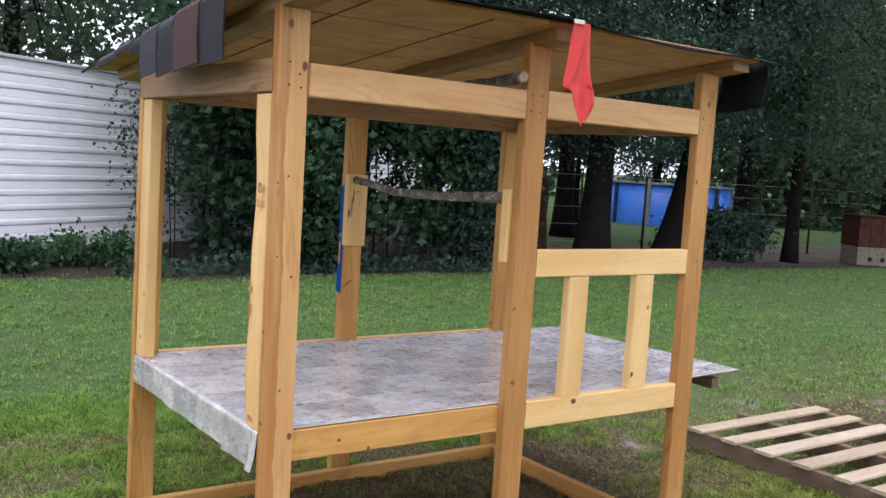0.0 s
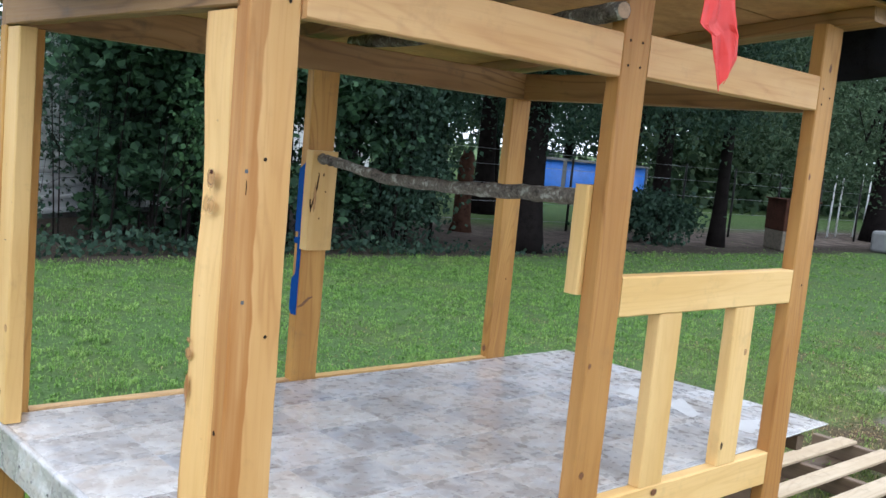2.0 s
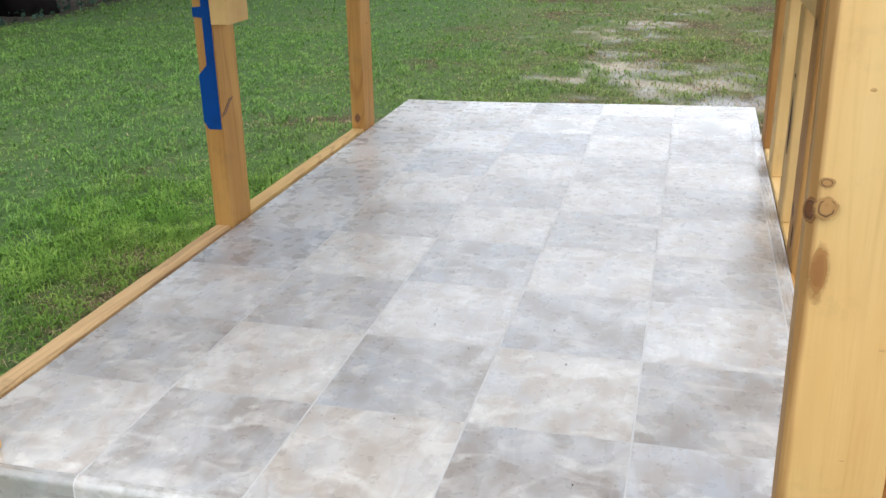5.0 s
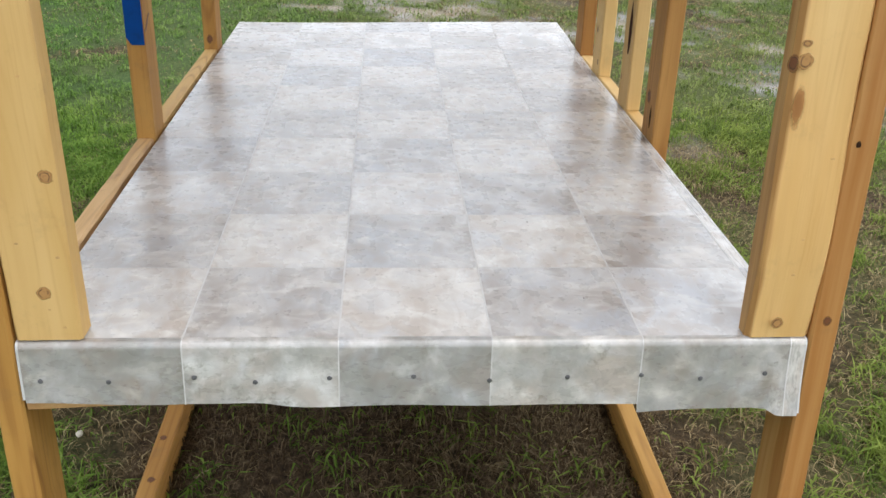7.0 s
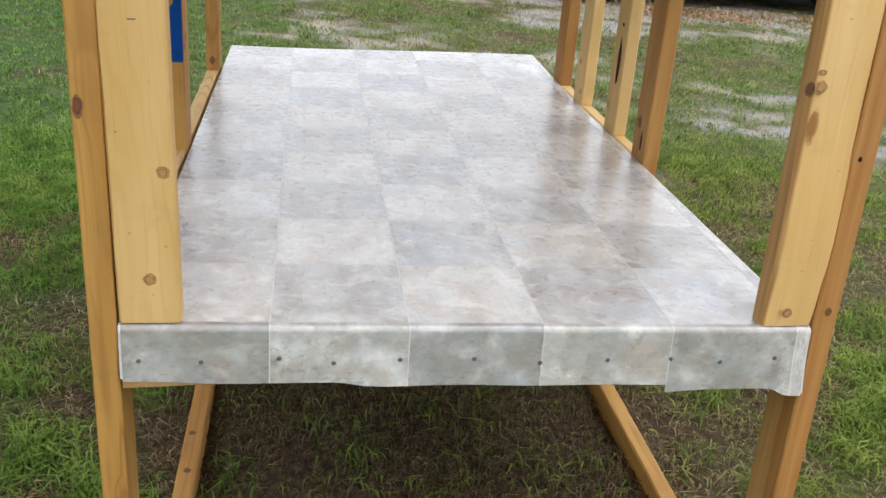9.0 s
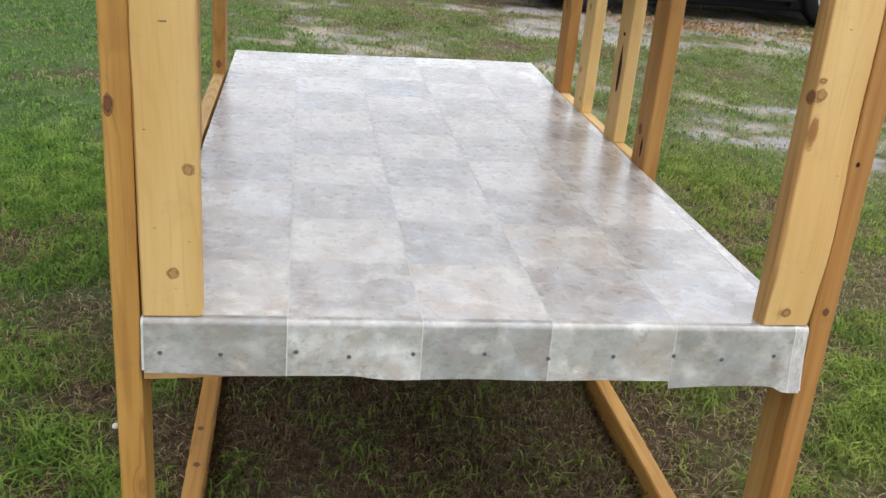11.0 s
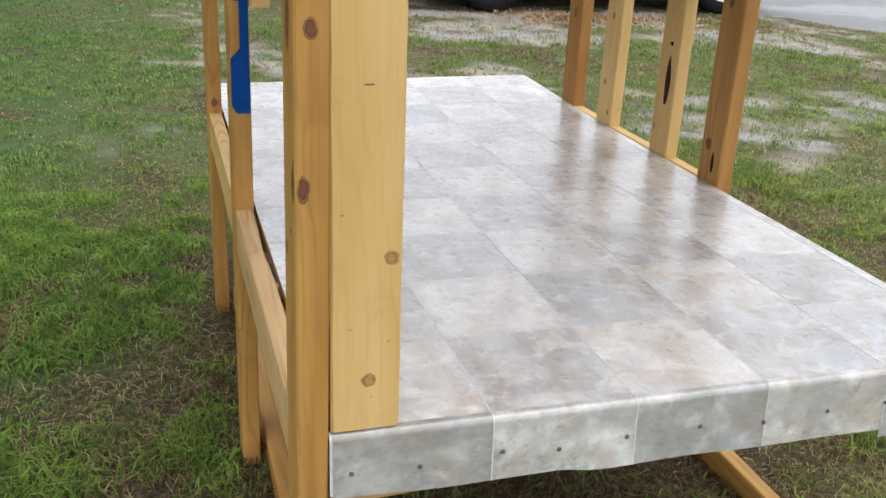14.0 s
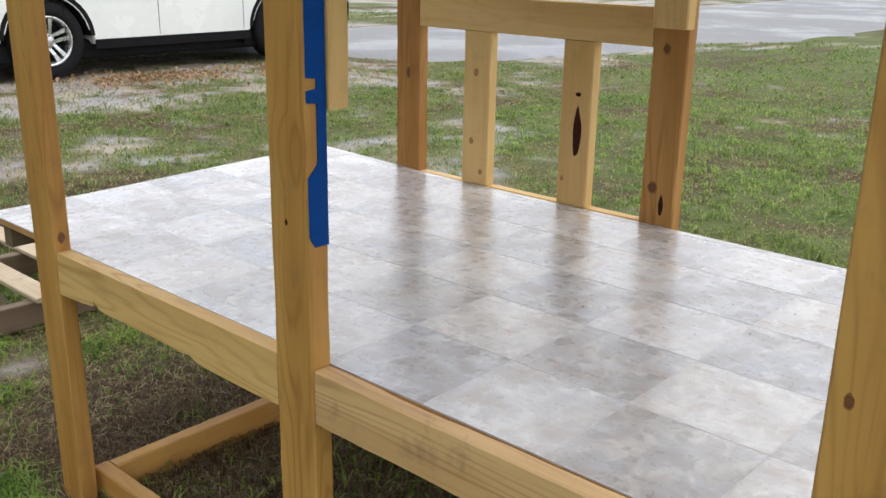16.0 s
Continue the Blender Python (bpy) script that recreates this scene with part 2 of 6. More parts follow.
GROUT = plain("pale_vinyl_joint", (0.60, 0.595, 0.585), 0.4, vary=0.12, scale=20, bumpy=0.1)
RIB = plain("pale_embossed_joint", (0.63, 0.62, 0.61), 0.4, vary=0.12, scale=20, bumpy=0.0)
JOINT_EDGE = plain("printed_joint_shadow", (0.555, 0.545, 0.535), 0.5, vary=0.3, scale=30, bumpy=0.0)
SHINGLE_GREY = plain("grey_shingle", (0.030, 0.031, 0.040), 0.9, scale=30, bumpy=0.6, vary=0.4)
SHINGLE_RED = plain("rusty_shingle", (0.055, 0.022, 0.020), 0.9, scale=30, bumpy=0.6, vary=0.4)
SHINGLE_DARK = plain("charcoal_shingle", (0.010, 0.010, 0.014), 0.9, scale=30, bumpy=0.6, vary=0.4)
FELT = plain("roofing_felt", (0.012, 0.012, 0.014), 0.8, scale=20, bumpy=0.5, vary=0.4)


def lichen_material():
    """Grey branch bark with pale lichen spots and dark cracks."""
    m, nt, b = material("lichen_bark")
    v = coords(nt)
    patch = noise_tex(nt, v, 34, 5, 0.7)
    fine = noise_tex(nt, v, 150, 4, 0.7)
    col = ramp(nt, fine, [(0.3, (0.055, 0.045, 0.036)), (0.5, (0.13, 0.112, 0.092)), (0.7, (0.21, 0.19, 0.16))])
    col = mixcol(nt, spread(nt, patch, 0.54, 0.62), col, (0.34, 0.345, 0.30))
    col = mixcol(nt, spread(nt, patch, 0.44, 0.36), col, (0.040, 0.033, 0.027))
    nt.links.new(col, b.inputs["Base Color"])
    b.inputs["Roughness"].default_value = 0.9
    bump(nt, b, arith(nt, "ADD", patch, fine), 0.9, 0.004)
    return m


BARK = lichen_material()
# dark bark, with the shade below the crowns put into its colour
TRUNK_BARK = plain("shaded_bark", (0.011, 0.009, 0.0085), 0.95, scale=9, bumpy=1.0, vary=0.5)
STUMP_WOOD = plain("red_brown_stump", (0.062, 0.032, 0.022), 0.9, scale=14, bumpy=0.8, vary=0.5)
CUTWOOD = plain("cut_branch_end", (0.42, 0.30, 0.19), 0.8, scale=40)
BLUE_PAINT = plain("dried_blue_paint", (0.0004, 0.046, 0.215), 0.75, vary=0.2, scale=18)
BLUE_PAINT.node_tree.nodes["Principled BSDF"].inputs["Specular IOR Level"].default_value = 0.15
NAIL = plain("nail_steel", (0.13, 0.13, 0.135), 0.7, 0.3)
SCREW_STEEL = plain("screw_steel", (0.035, 0.028, 0.022), 0.7, 0.3)
WHITE_SIDING = plain("white_metal_siding", (0.80, 0.81, 0.82), 0.45, vary=0.06, scale=3)
HOUSE_WHITE = plain("white_clapboard", (0.72, 0.73, 0.74), 0.6, vary=0.08, scale=3)
ROOF_TRIM = plain("grey_trim", (0.45, 0.46, 0.47), 0.5, vary=0.1)
HOUSE_ROOF = plain("grey_roof", (0.14, 0.13, 0.13), 0.9, scale=8)
POOL_BLUE = plain("blue_vinyl_wall", (0.03, 0.18, 0.68), 0.4, vary=0.2, scale=4)
TARP_BLUE = plain("dark_blue_plastic", (0.004, 0.014, 0.060), 0.6, vary=0.25, scale=4)
# white plastic, taken down to grey to carry the canopy's shade
JUNK_WHITE = plain("shaded_white_plastic", (0.22, 0.225, 0.23), 0.6, vary=0.12, scale=8)
RUST = plain("rusty_brown_board", (0.058, 0.026, 0.018), 0.85, scale=7, vary=0.4)
STEEL = plain("galvanised_steel", (0.32, 0.34, 0.36), 0.4, 0.7, vary=0.2)
IRON = plain("dark_iron", (0.03, 0.03, 0.03), 0.6, 0.6)
CAR_WHITE = plain("white_car_paint", (0.77, 0.78, 0.75), 0.22, vary=0.04, scale=2, bumpy=0.0)
CAR_BLACK = plain("black_bumper_plastic", (0.012, 0.012, 0.013), 0.55, vary=0.2)
RUBBER = plain("tyre_rubber", (0.016, 0.016, 0.017), 0.8, scale=40, vary=0.3)
ALLOY = plain("silver_wheel_alloy", (0.62, 0.62, 0.62), 0.28, 0.85, vary=0.1)
RED_LENS = plain("red_lamp_lens", (0.35, 0.012, 0.012), 0.15, vary=0.1)
BRUSH = plain("dry_brush", (0.20, 0.15, 0.11), 0.9, scale=20, vary=0.4)
PALE_STONE = plain("white_stone", (0.64, 0.60, 0.50), 0.8, scale=60, vary=0.1)
BLOCK = plain("pale_concrete_block", (0.16, 0.140, 0.110), 0.9, scale=16, vary=0.3)
STONE = plain("pale_stone", (0.24, 0.22, 0.20), 0.9, scale=20, vary=0.3)


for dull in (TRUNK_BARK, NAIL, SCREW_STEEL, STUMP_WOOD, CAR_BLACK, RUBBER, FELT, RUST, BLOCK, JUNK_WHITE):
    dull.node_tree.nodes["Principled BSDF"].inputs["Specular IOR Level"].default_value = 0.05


def car_glass_material():
    m, nt, b = material("tinted_car_glass")
    b.inputs["Base Color"].default_value = (0.012, 0.014, 0.016, 1)
    b.inputs["Roughness"].default_value = 0.05
    return m


CAR_GLASS = car_glass_material()


def red_plastic_material():
    m, nt, b = material("thin_red_plastic")
    v = coords(nt)
    n = noise_tex(nt, v, 22, 4)
    nt.links.new(ramp(nt, n, [(0.3, (0.74, 0.050, 0.045)), (0.7, (0.90, 0.115, 0.095))]), b.inputs["Base Color"])
    b.inputs["Roughness"].default_value = 0.35
    tr = nt.nodes.new("ShaderNodeBsdfTranslucent")
    tr.inputs["Color"].default_value = (0.9, 0.09, 0.07, 1)
    mx = nt.nodes.new("ShaderNodeMixShader")
    mx.inputs[0].default_value = 0.5
    out = nt.nodes["Material Output"]
    nt.links.new(b.outputs[0], mx.inputs[1])
    nt.links.new(tr.outputs[0], mx.inputs[2])
    nt.links.new(mx.outputs[0], out.inputs["Surface"])
    bump(nt, b, n, 0.4, 0.004)
    return m


RED_PLASTIC = red_plastic_material()


def leaf_material(name, dark, mid, light):
    m, nt, b = material(name)
    geo = nt.nodes.new("ShaderNodeNewGeometry")
    big = noise_tex(nt, coords(nt), 0.9, 3)
    f = arith(nt, "ADD", arith(nt, "MULTIPLY", geo.outputs["Random Per Island"], 0.6), arith(nt, "MULTIPLY", big, 0.4))
    col = ramp(nt, f, [(0.2, dark), (0.5, mid), (0.85, light)])
    nt.links.new(col, b.inputs["Base Color"])
    b.inputs["Roughness"].default_value = 0.6
    b.inputs["Specular IOR Level"].default_value = 0.10
    tr = nt.nodes.new("ShaderNodeBsdfTranslucent")
    nt.links.new(col, tr.inputs["Color"])
    mx = nt.nodes.new("ShaderNodeMixShader")
    mx.inputs[0].default_value = 0.28
    out = nt.nodes["Material Output"]
    nt.links.new(b.outputs[0], mx.inputs[1])
    nt.links.new(tr.outputs[0], mx.inputs[2])
    nt.links.new(mx.outputs[0], out.inputs["Surface"])
    return m


LEAF_DARK = leaf_material("dark_oak_leaves", (0.024, 0.046, 0.034), (0.037, 0.070, 0.048), (0.062, 0.106, 0.066))
LEAF_MAPLE = leaf_material("maple_leaves", (0.021, 0.044, 0.026), (0.036, 0.075, 0.041), (0.072, 0.138, 0.068))
LEAF_LIGHT = leaf_material("young_leaves", (0.030, 0.068, 0.030), (0.052, 0.112, 0.047), (0.085, 0.160, 0.066))
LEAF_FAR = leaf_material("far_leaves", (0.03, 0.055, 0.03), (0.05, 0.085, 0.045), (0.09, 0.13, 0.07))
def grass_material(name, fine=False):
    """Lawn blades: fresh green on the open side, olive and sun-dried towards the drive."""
    m, nt, b = material(name)
    geo = nt.nodes.new("ShaderNodeNewGeometry")
    sep = nt.nodes.new("ShaderNodeSeparateXYZ")
    nt.links.new(coords(nt), sep.inputs[0])
    big = noise_tex(nt, coords(nt), 1.1, 4, 0.6)
    rnd = geo.outputs["Random Per Island"]
    tuft = noise_tex(nt, coords(nt), 9.0, 3, 0.6)
    f = arith(nt, "ADD", arith(nt, "MULTIPLY", rnd, 0.45), arith(nt, "MULTIPLY", big, 0.2))
    f = arith(nt, "ADD", f, spread(nt, tuft, 0.34, 0.66, -0.08, 0.42))
    fresh = ramp(nt, f, [(0.12, (0.072, 0.150, 0.034)), (0.5, (0.157, 0.292, 0.067)), (0.85, (0.265, 0.410, 0.114))])
    olive = ramp(nt, f, [(0.12, (0.095, 0.122, 0.034)), (0.5, (0.215, 0.252, 0.075)), (0.85, (0.36, 0.385, 0.145))])
    side = arith(nt, "ADD", spread(nt, sep.outputs[1], 2.2, -0.6, 0.0, 0.72), arith(nt, "MULTIPLY", arith(nt, "SUBTRACT", big, 0.5), 1.2), True)
    col = mixcol(nt, side, fresh, olive)
    # a lusher, uncut stretch on the drive's side
    lush = ramp(nt, f, [(0.12, (0.115, 0.180, 0.044)), (0.5, (0.235, 0.335, 0.082)), (0.85, (0.37, 0.465, 0.150))])
    patch = arith(nt, "MULTIPLY", spread(nt, sep.outputs[1], -2.3, -3.6), spread(nt, sep.outputs[0], 5.6, 3.6))
    col = mixcol(nt, arith(nt, "MULTIPLY", patch, spread(nt, big, 0.35, 0.55, 0.5, 1.0)), col, lush)
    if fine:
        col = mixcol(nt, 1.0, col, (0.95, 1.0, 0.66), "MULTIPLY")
    nt.links.new(col, b.inputs["Base Color"])
    b.inputs["Roughness"].default_value = 0.8
    b.inputs["Specular IOR Level"].default_value = 0.12
    tr = nt.nodes.new("ShaderNodeBsdfTranslucent")
    nt.links.new(col, tr.inputs["Color"])
    mx = nt.nodes.new("ShaderNodeMixShader")
    mx.inputs[0].default_value = 0.3
    out = nt.nodes["Material Output"]
    nt.links.new(b.outputs[0], mx.inputs[1])
    nt.links.new(tr.outputs[0], mx.inputs[2])
    nt.links.new(mx.outputs[0], out.inputs["Surface"])
    return m


GRASS = grass_material("lawn_grass")
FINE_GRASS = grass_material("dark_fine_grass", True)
STRAW = leaf_material("dry_straw", (0.110, 0.074, 0.034), (0.29, 0.212, 0.104), (0.56, 0.46, 0.26))
FALLEN = leaf_material("tan_fallen_leaves", (0.20, 0.115, 0.060), (0.36, 0.225, 0.125), (0.52, 0.37, 0.22))
DEAD = leaf_material("dead_brown_grass", (0.062, 0.040, 0.022), (0.150, 0.103, 0.058), (0.31, 0.235, 0.135))


def ground_material():
    """Soil and thatch; the attributes say where it is bare, stony or under trees."""
    m, nt, b = material("lawn_soil")
    v = coords(nt)
    at = {}
    for k in ("bare", "litter", "thatch"):
        a = nt.nodes.new("ShaderNodeAttribute")
        a.attribute_name = k
        at[k] = a.outputs["Fac"]
    fine = noise_tex(nt, v, 45, 5, 0.7)
    mid = noise_tex(nt, v, 3.0, 5, 0.6)
    grit = noise_tex(nt, v, 160, 3, 0.7)
    green = ramp(nt, arith(nt, "ADD", arith(nt, "MULTIPLY", fine, 0.6), arith(nt, "MULTIPLY", mid, 0.4)), [(0.30, (0.052, 0.058, 0.020)), (0.5, (0.122, 0.134, 0.046)), (0.70, (0.25, 0.25, 0.108))])
    thatch = ramp(nt, fine, [(0.3, (0.024, 0.016, 0.010)), (0.52, (0.085, 0.058, 0.034)), (0.72, (0.25, 0.18, 0.11))])
    gravel = ramp(nt, arith(nt, "ADD", arith(nt, "MULTIPLY", grit, 0.6), arith(nt, "MULTIPLY", mid, 0.4)), [(0.3, (0.23, 0.19, 0.145)), (0.5, (0.38, 0.33, 0.265)), (0.7, (0.54, 0.49, 0.42))])
    lilac = ramp(nt, grit, [(0.3, (0.22, 0.205, 0.21)), (0.5, (0.37, 0.355, 0.36)), (0.7, (0.53, 0.515, 0.52))])
    gravel = mixcol(nt, spread(nt, noise_tex(nt, v, 1.7, 3, 0.5), 0.42, 0.58), gravel, lilac)
    litter = ramp(nt, fine, [(0.3, (0.020, 0.016, 0.012)), (0.6, (0.050, 0.040, 0.030)), (0.75, (0.10, 0.08, 0.062))])
    sep = nt.nodes.new("ShaderNodeSeparateXYZ")
    nt.links.new(v, sep.inputs[0])
    # trodden earth between the tree roots and the fence
    earth = ramp(nt, arith(nt, "ADD", arith(nt, "MULTIPLY", fine, 0.4), arith(nt, "MULTIPLY", mid, 0.6)), [(0.35, (0.060, 0.046, 0.038)), (0.5, (0.120, 0.095, 0.080)), (0.65, (0.22, 0.18, 0.15))])
    trodden = arith(nt, "MULTIPLY", spread(nt, sep.outputs[0], 7.5, 9.5), spread(nt, arith(nt, "ADD", sep.outputs[1], arith(nt, "MULTIPLY", mid, 1.2)), 7.2, 7.9))
    litter = mixcol(nt, trodden, litter, earth)
    side = arith(nt, "ADD", spread(nt, sep.outputs[1], 2.2, -0.6, 0.0, 0.72), arith(nt, "MULTIPLY", arith(nt, "SUBTRACT", noise_tex(nt, v, 1.1, 4, 0.6), 0.5), 1.2), True)
    fresh = ramp(nt, fine, [(0.30, (0.030, 0.060, 0.018)), (0.5, (0.062, 0.112, 0.033)), (0.70, (0.115, 0.185, 0.060))])
    green = mixcol(nt, side, fresh, green)
    col = mixcol(nt, at["thatch"], green, thatch)
    col = mixcol(nt, at["bare"], col, gravel)
    col = mixcol(nt, at["litter"], col, litter)
    nt.links.new(col, b.inputs["Base Color"])
    b.inputs["Roughness"].default_value = 0.95
    b.inputs["Specular IOR Level"].default_value = 0.2
    bump(nt, b, arith(nt, "ADD", fine, arith(nt, "MULTIPLY", grit, 0.5)), 0.7, 0.02)
    return m


SOIL = ground_material()


def drive_material():
    m, nt, b = material("worn_gravel_drive")
    v = coords(nt)
    grit = noise_tex(nt, v, 70, 4, 0.75)
    patch = noise_tex(nt, v, 0.55, 5, 0.6)
    col = ramp(nt, arith(nt, "ADD", arith(nt, "MULTIPLY", grit, 0.45), arith(nt, "MULTIPLY", patch, 0.55)), [(0.34, (0.10, 0.10, 0.104)), (0.5, (0.185, 0.186, 0.192)), (0.66, (0.28, 0.278, 0.275))])
    nt.links.new(col, b.inputs["Base Color"])
    nt.links.new(spread(nt, patch, 0.4, 0.6, 0.35, 0.9), b.inputs["Roughness"])
    bump(nt, b, grit, 0.5, 0.01)
    return m


DRIVE = drive_material()


# ---- mesh helpers ----
def thing(name, label, category, at=(0, 0, 0), group="", kind=""):
    e = new(name)
    e.empty_display_size = 0.1
    e.location = at
    return tagged(e, label, category, group, kind)


def place(name, mesh, mat, parent=None, label="", m=None):
    if mat and not mesh.materials:
        mesh.materials.append(mat)
    ob = new(name, mesh)
    if parent:
        ob.parent = parent
    if m is not None:
        ob.matrix_basis = m
    return tagged(ob, label)


def part(name, bm, mat, parent, label="", m=None, smooth=False):
    me = bpy.data.meshes.new(name)
    bmesh.ops.recalc_face_normals(bm, faces=bm.faces)
    bm.to_mesh(me)
    bm.free()
    if smooth:
        me.shade_smooth()
    return place(name, me, mat, parent, label, m)


def mesh_from(name, verts, faces, smooth=False):
    me = bpy.data.meshes.new(name)
    me.from_pydata(verts, [], faces)
    me.update()
    if smooth:
        me.shade_smooth()
    return me


def soup(name, tris_or_quads, sides):
    """A mesh from an array (n, sides, 3) of separate small faces."""
    n = len(tris_or_quads)
    me = bpy.data.meshes.new(name)
    me.vertices.add(n * sides)
    me.vertices.foreach_set("co", np.ascontiguousarray(tris_or_quads, np.float32).ravel())
    me.loops.add(n * sides)
    me.loops.foreach_set("vertex_index", np.arange(n * sides, dtype=np.int32))
    me.polygons.add(n)
    me.polygons.foreach_set("loop_start", np.arange(n, dtype=np.int32) * sides)
    me.update(calc_edges=True)
    return me


AXES = {
    "x": Matrix(((1, 0, 0), (0, 1, 0), (0, 0, 1))),
    "y": Matrix(((0, 0, 1), (1, 0, 0), (0, 1, 0))),
    "z": Matrix(((0, 1, 0), (0, 0, 1), (1, 0, 0))),
}


def lumber_mesh(name, length, a, b, seed, rough=0.00025, waney=0.0, edge=0.003):
    """A sawn board along x: eased edges, slight bow, and on request a wavy bark edge."""
    rng = random.Random(seed)
    n = max(4, int(length / 0.035))
    bow = [rng.uniform(-1, 1) * rough * 1.5 for _ in range(4)]
    verts, faces = [], []
    ph = [rng.uniform(0, 6.3) for _ in range(6)]
    for i in range(n + 1):
        s = i / n
        x = (s - 0.5) * length
        arch = math.sin(math.pi * s)
        dy, dz = bow[0] * arch + rng.uniform(-1, 1) * rough * 0.3, bow[1] * arch + rng.uniform(-1, 1) * rough * 0.3
        w = waney * (0.5 + 0.35 * math.sin(7 * s + ph[0]) + 0.2 * math.sin(17 * s + ph[1]))
        w = max(0.0, w)
        e = edge * rng.uniform(0.8, 1.3)
        y0, y1, z0, z1 = -a / 2 + w, a / 2, -b / 2, b / 2
        e0 = e + w * 0.5
        ring = [(y0, z0 + e0), (y0 + e0, z0), (y1 - e, z0), (y1, z0 + e), (y1, z1 - e), (y1 - e, z1), (y0 + e0, z1), (y0, z1 - e0)]
        verts += [(x, y + dy, z + dz) for y, z in ring]
    for i in range(n):
        for j in range(8):
            k = (j + 1) % 8
            faces.append((i * 8 + j, i * 8 + k, (i + 1) * 8 + k, (i + 1) * 8 + j))
    faces.append(tuple(reversed(range(8))))
    faces.append(tuple(range(n * 8, n * 8 + 8)))
    me = mesh_from(name, verts, faces)
    return me


SEED = [100]


def lumber(name, parent, mat, lo, hi, axis, label="", waney=0.0, turn=None):
    """A board that fills the box lo..hi, its grain along the axis."""
    SEED[0] += 1
    lo, hi = Vector(lo), Vector(hi)
    d = hi - lo
    i = "xyz".index(axis)
    me = lumber_mesh(name, d[i], d[(i + 1) % 3], d[(i + 2) % 3], SEED[0], waney=waney)
    rot = AXES[axis].to_4x4()
    if waney and turn:
        rot = rot @ turn
    m = Matrix.Translation((lo + hi) / 2) @ rot
    return place(name, me, mat, parent, label, m)


def tube(points, radii, sides=8, cap=True):
    """Vertices and faces of a bent tapering tube."""
    verts, faces = [], []
    pts = [Vector(p) for p in points]
    for i, p in enumerate(pts):
        d = (pts[min(i + 1, len(pts) - 1)] - pts[max(i - 1, 0)]).normalized()
        u = d.orthogonal().normalized() if abs(d.z) < 0.95 else Vector((1, 0, 0))
        u = (u - d * u.dot(d)).normalized()
        w = d.cross(u)
        for j in range(sides):
            a = 2 * math.pi * j / sides
            verts.append(tuple(p + (u * math.cos(a) + w * math.sin(a)) * radii[i]))
    for i in range(len(pts) - 1):
        for j in range(sides):
            k = (j + 1) % sides
            faces.append((i * sides + j, i * sides + k, (i + 1) * sides + k, (i + 1) * sides + j))
    if cap:
        faces.append(tuple(reversed(range(sides))))
        faces.append(tuple(range((len(pts) - 1) * sides, len(pts) * sides)))
    return verts, faces


def tubes(name, specs, sides=8):
    verts, faces = [], []
    for pts, radii in specs:
        v, f = tube(pts, radii, sides)
        base = len(verts)
        verts += v
        faces += [tuple(i + base for i in g) for g in f]
    return mesh_from(name, verts, faces, True)


def box_bm(lo, hi, bevel=0.0, seg=1):
    bm = bmesh.new()
    bmesh.ops.create_cube(bm, size=1)
    d, c = Vector(hi) - Vector(lo), (Vector(hi) + Vector(lo)) / 2
    bmesh.ops.transform(bm, matrix=Matrix.Translation(c) @ Matrix.Diagonal((*d, 1)), verts=bm.verts)
    if bevel:
        bmesh.ops.bevel(bm, geom=bm.edges[:], offset=bevel, segments=seg, affect="EDGES", profile=0.5)
    return bm


def lathe(profile, sides=32, closed=False):
    """Profile of (radius, height) turned about z."""
    bm = bmesh.new()
    rings = [[bm.verts.new((r * math.cos(2 * math.pi * j / sides), r * math.sin(2 * math.pi * j / sides), z)) for j in range(sides)] for r, z in profile]
    pairs = list(zip(rings, rings[1:])) + ([(rings[-1], rings[0])] if closed else [])
    for a, b in pairs:
        for j in range(sides):
            k = (j + 1) % sides
            bm.faces.new((a[j], a[k], b[k], b[j]))
    return bm


def value_noise(x, y, cell, seed):
    """Smooth noise in 0..1 on a square grid."""
    rng = np.random.default_rng(seed)
    g = rng.random((128, 128))
    u, v = np.asarray(x) / cell + 1000.37, np.asarray(y) / cell + 1000.71
    i, j = np.floor(u).astype(int), np.floor(v).astype(int)
    fu, fv = u - i, v - j
    fu, fv = fu * fu * (3 - 2 * fu), fv * fv * (3 - 2 * fv)
    i0, j0, i1, j1 = i % 128, j % 128, (i + 1) % 128, (j + 1) % 128
    return (g[i0, j0] * (1 - fu) + g[i1, j0] * fu) * (1 - fv) + (g[i0, j1] * (1 - fu) + g[i1, j1] * fu) * fv


def smooth(v, lo, hi):
    t = np.clip((np.asarray(v, float) - lo) / (hi - lo), 0, 1)
    return t * t * (3 - 2 * t)


# ---- ground ----
def bare_cover(x, y):
    """How stony and bare the ground is."""
    n = 0.34 * value_noise(x, y, 0.9, 1) + 0.36 * value_noise(x, y, 0.36, 2) + 0.30 * value_noise(x, y, 0.12, 3)
    zone = 0.95 * smooth(x, 2.8, 6.0) * smooth(y, 1.6, -0.4) * (1 - smooth(x, 8.5, 10.5) * smooth(y, -2.2, -0.6))
    zone = np.maximum(zone, 0.75 * smooth(x, 1.0, 3.0) * smooth(y, -0.4, -2.4))
    zone = zone * (1 - 0.75 * smooth(y, -3.2, -5.0) * smooth(x, 5.6, 4.2))
    near_drive = smooth(x, 6.0, 7.4) * smooth(y, -0.8, -2.0)
    return smooth(n - 0.74 + 0.235 * zone + 0.10 * near_drive, -0.02, 0.20) * smooth(y, 1.3, 0.3)


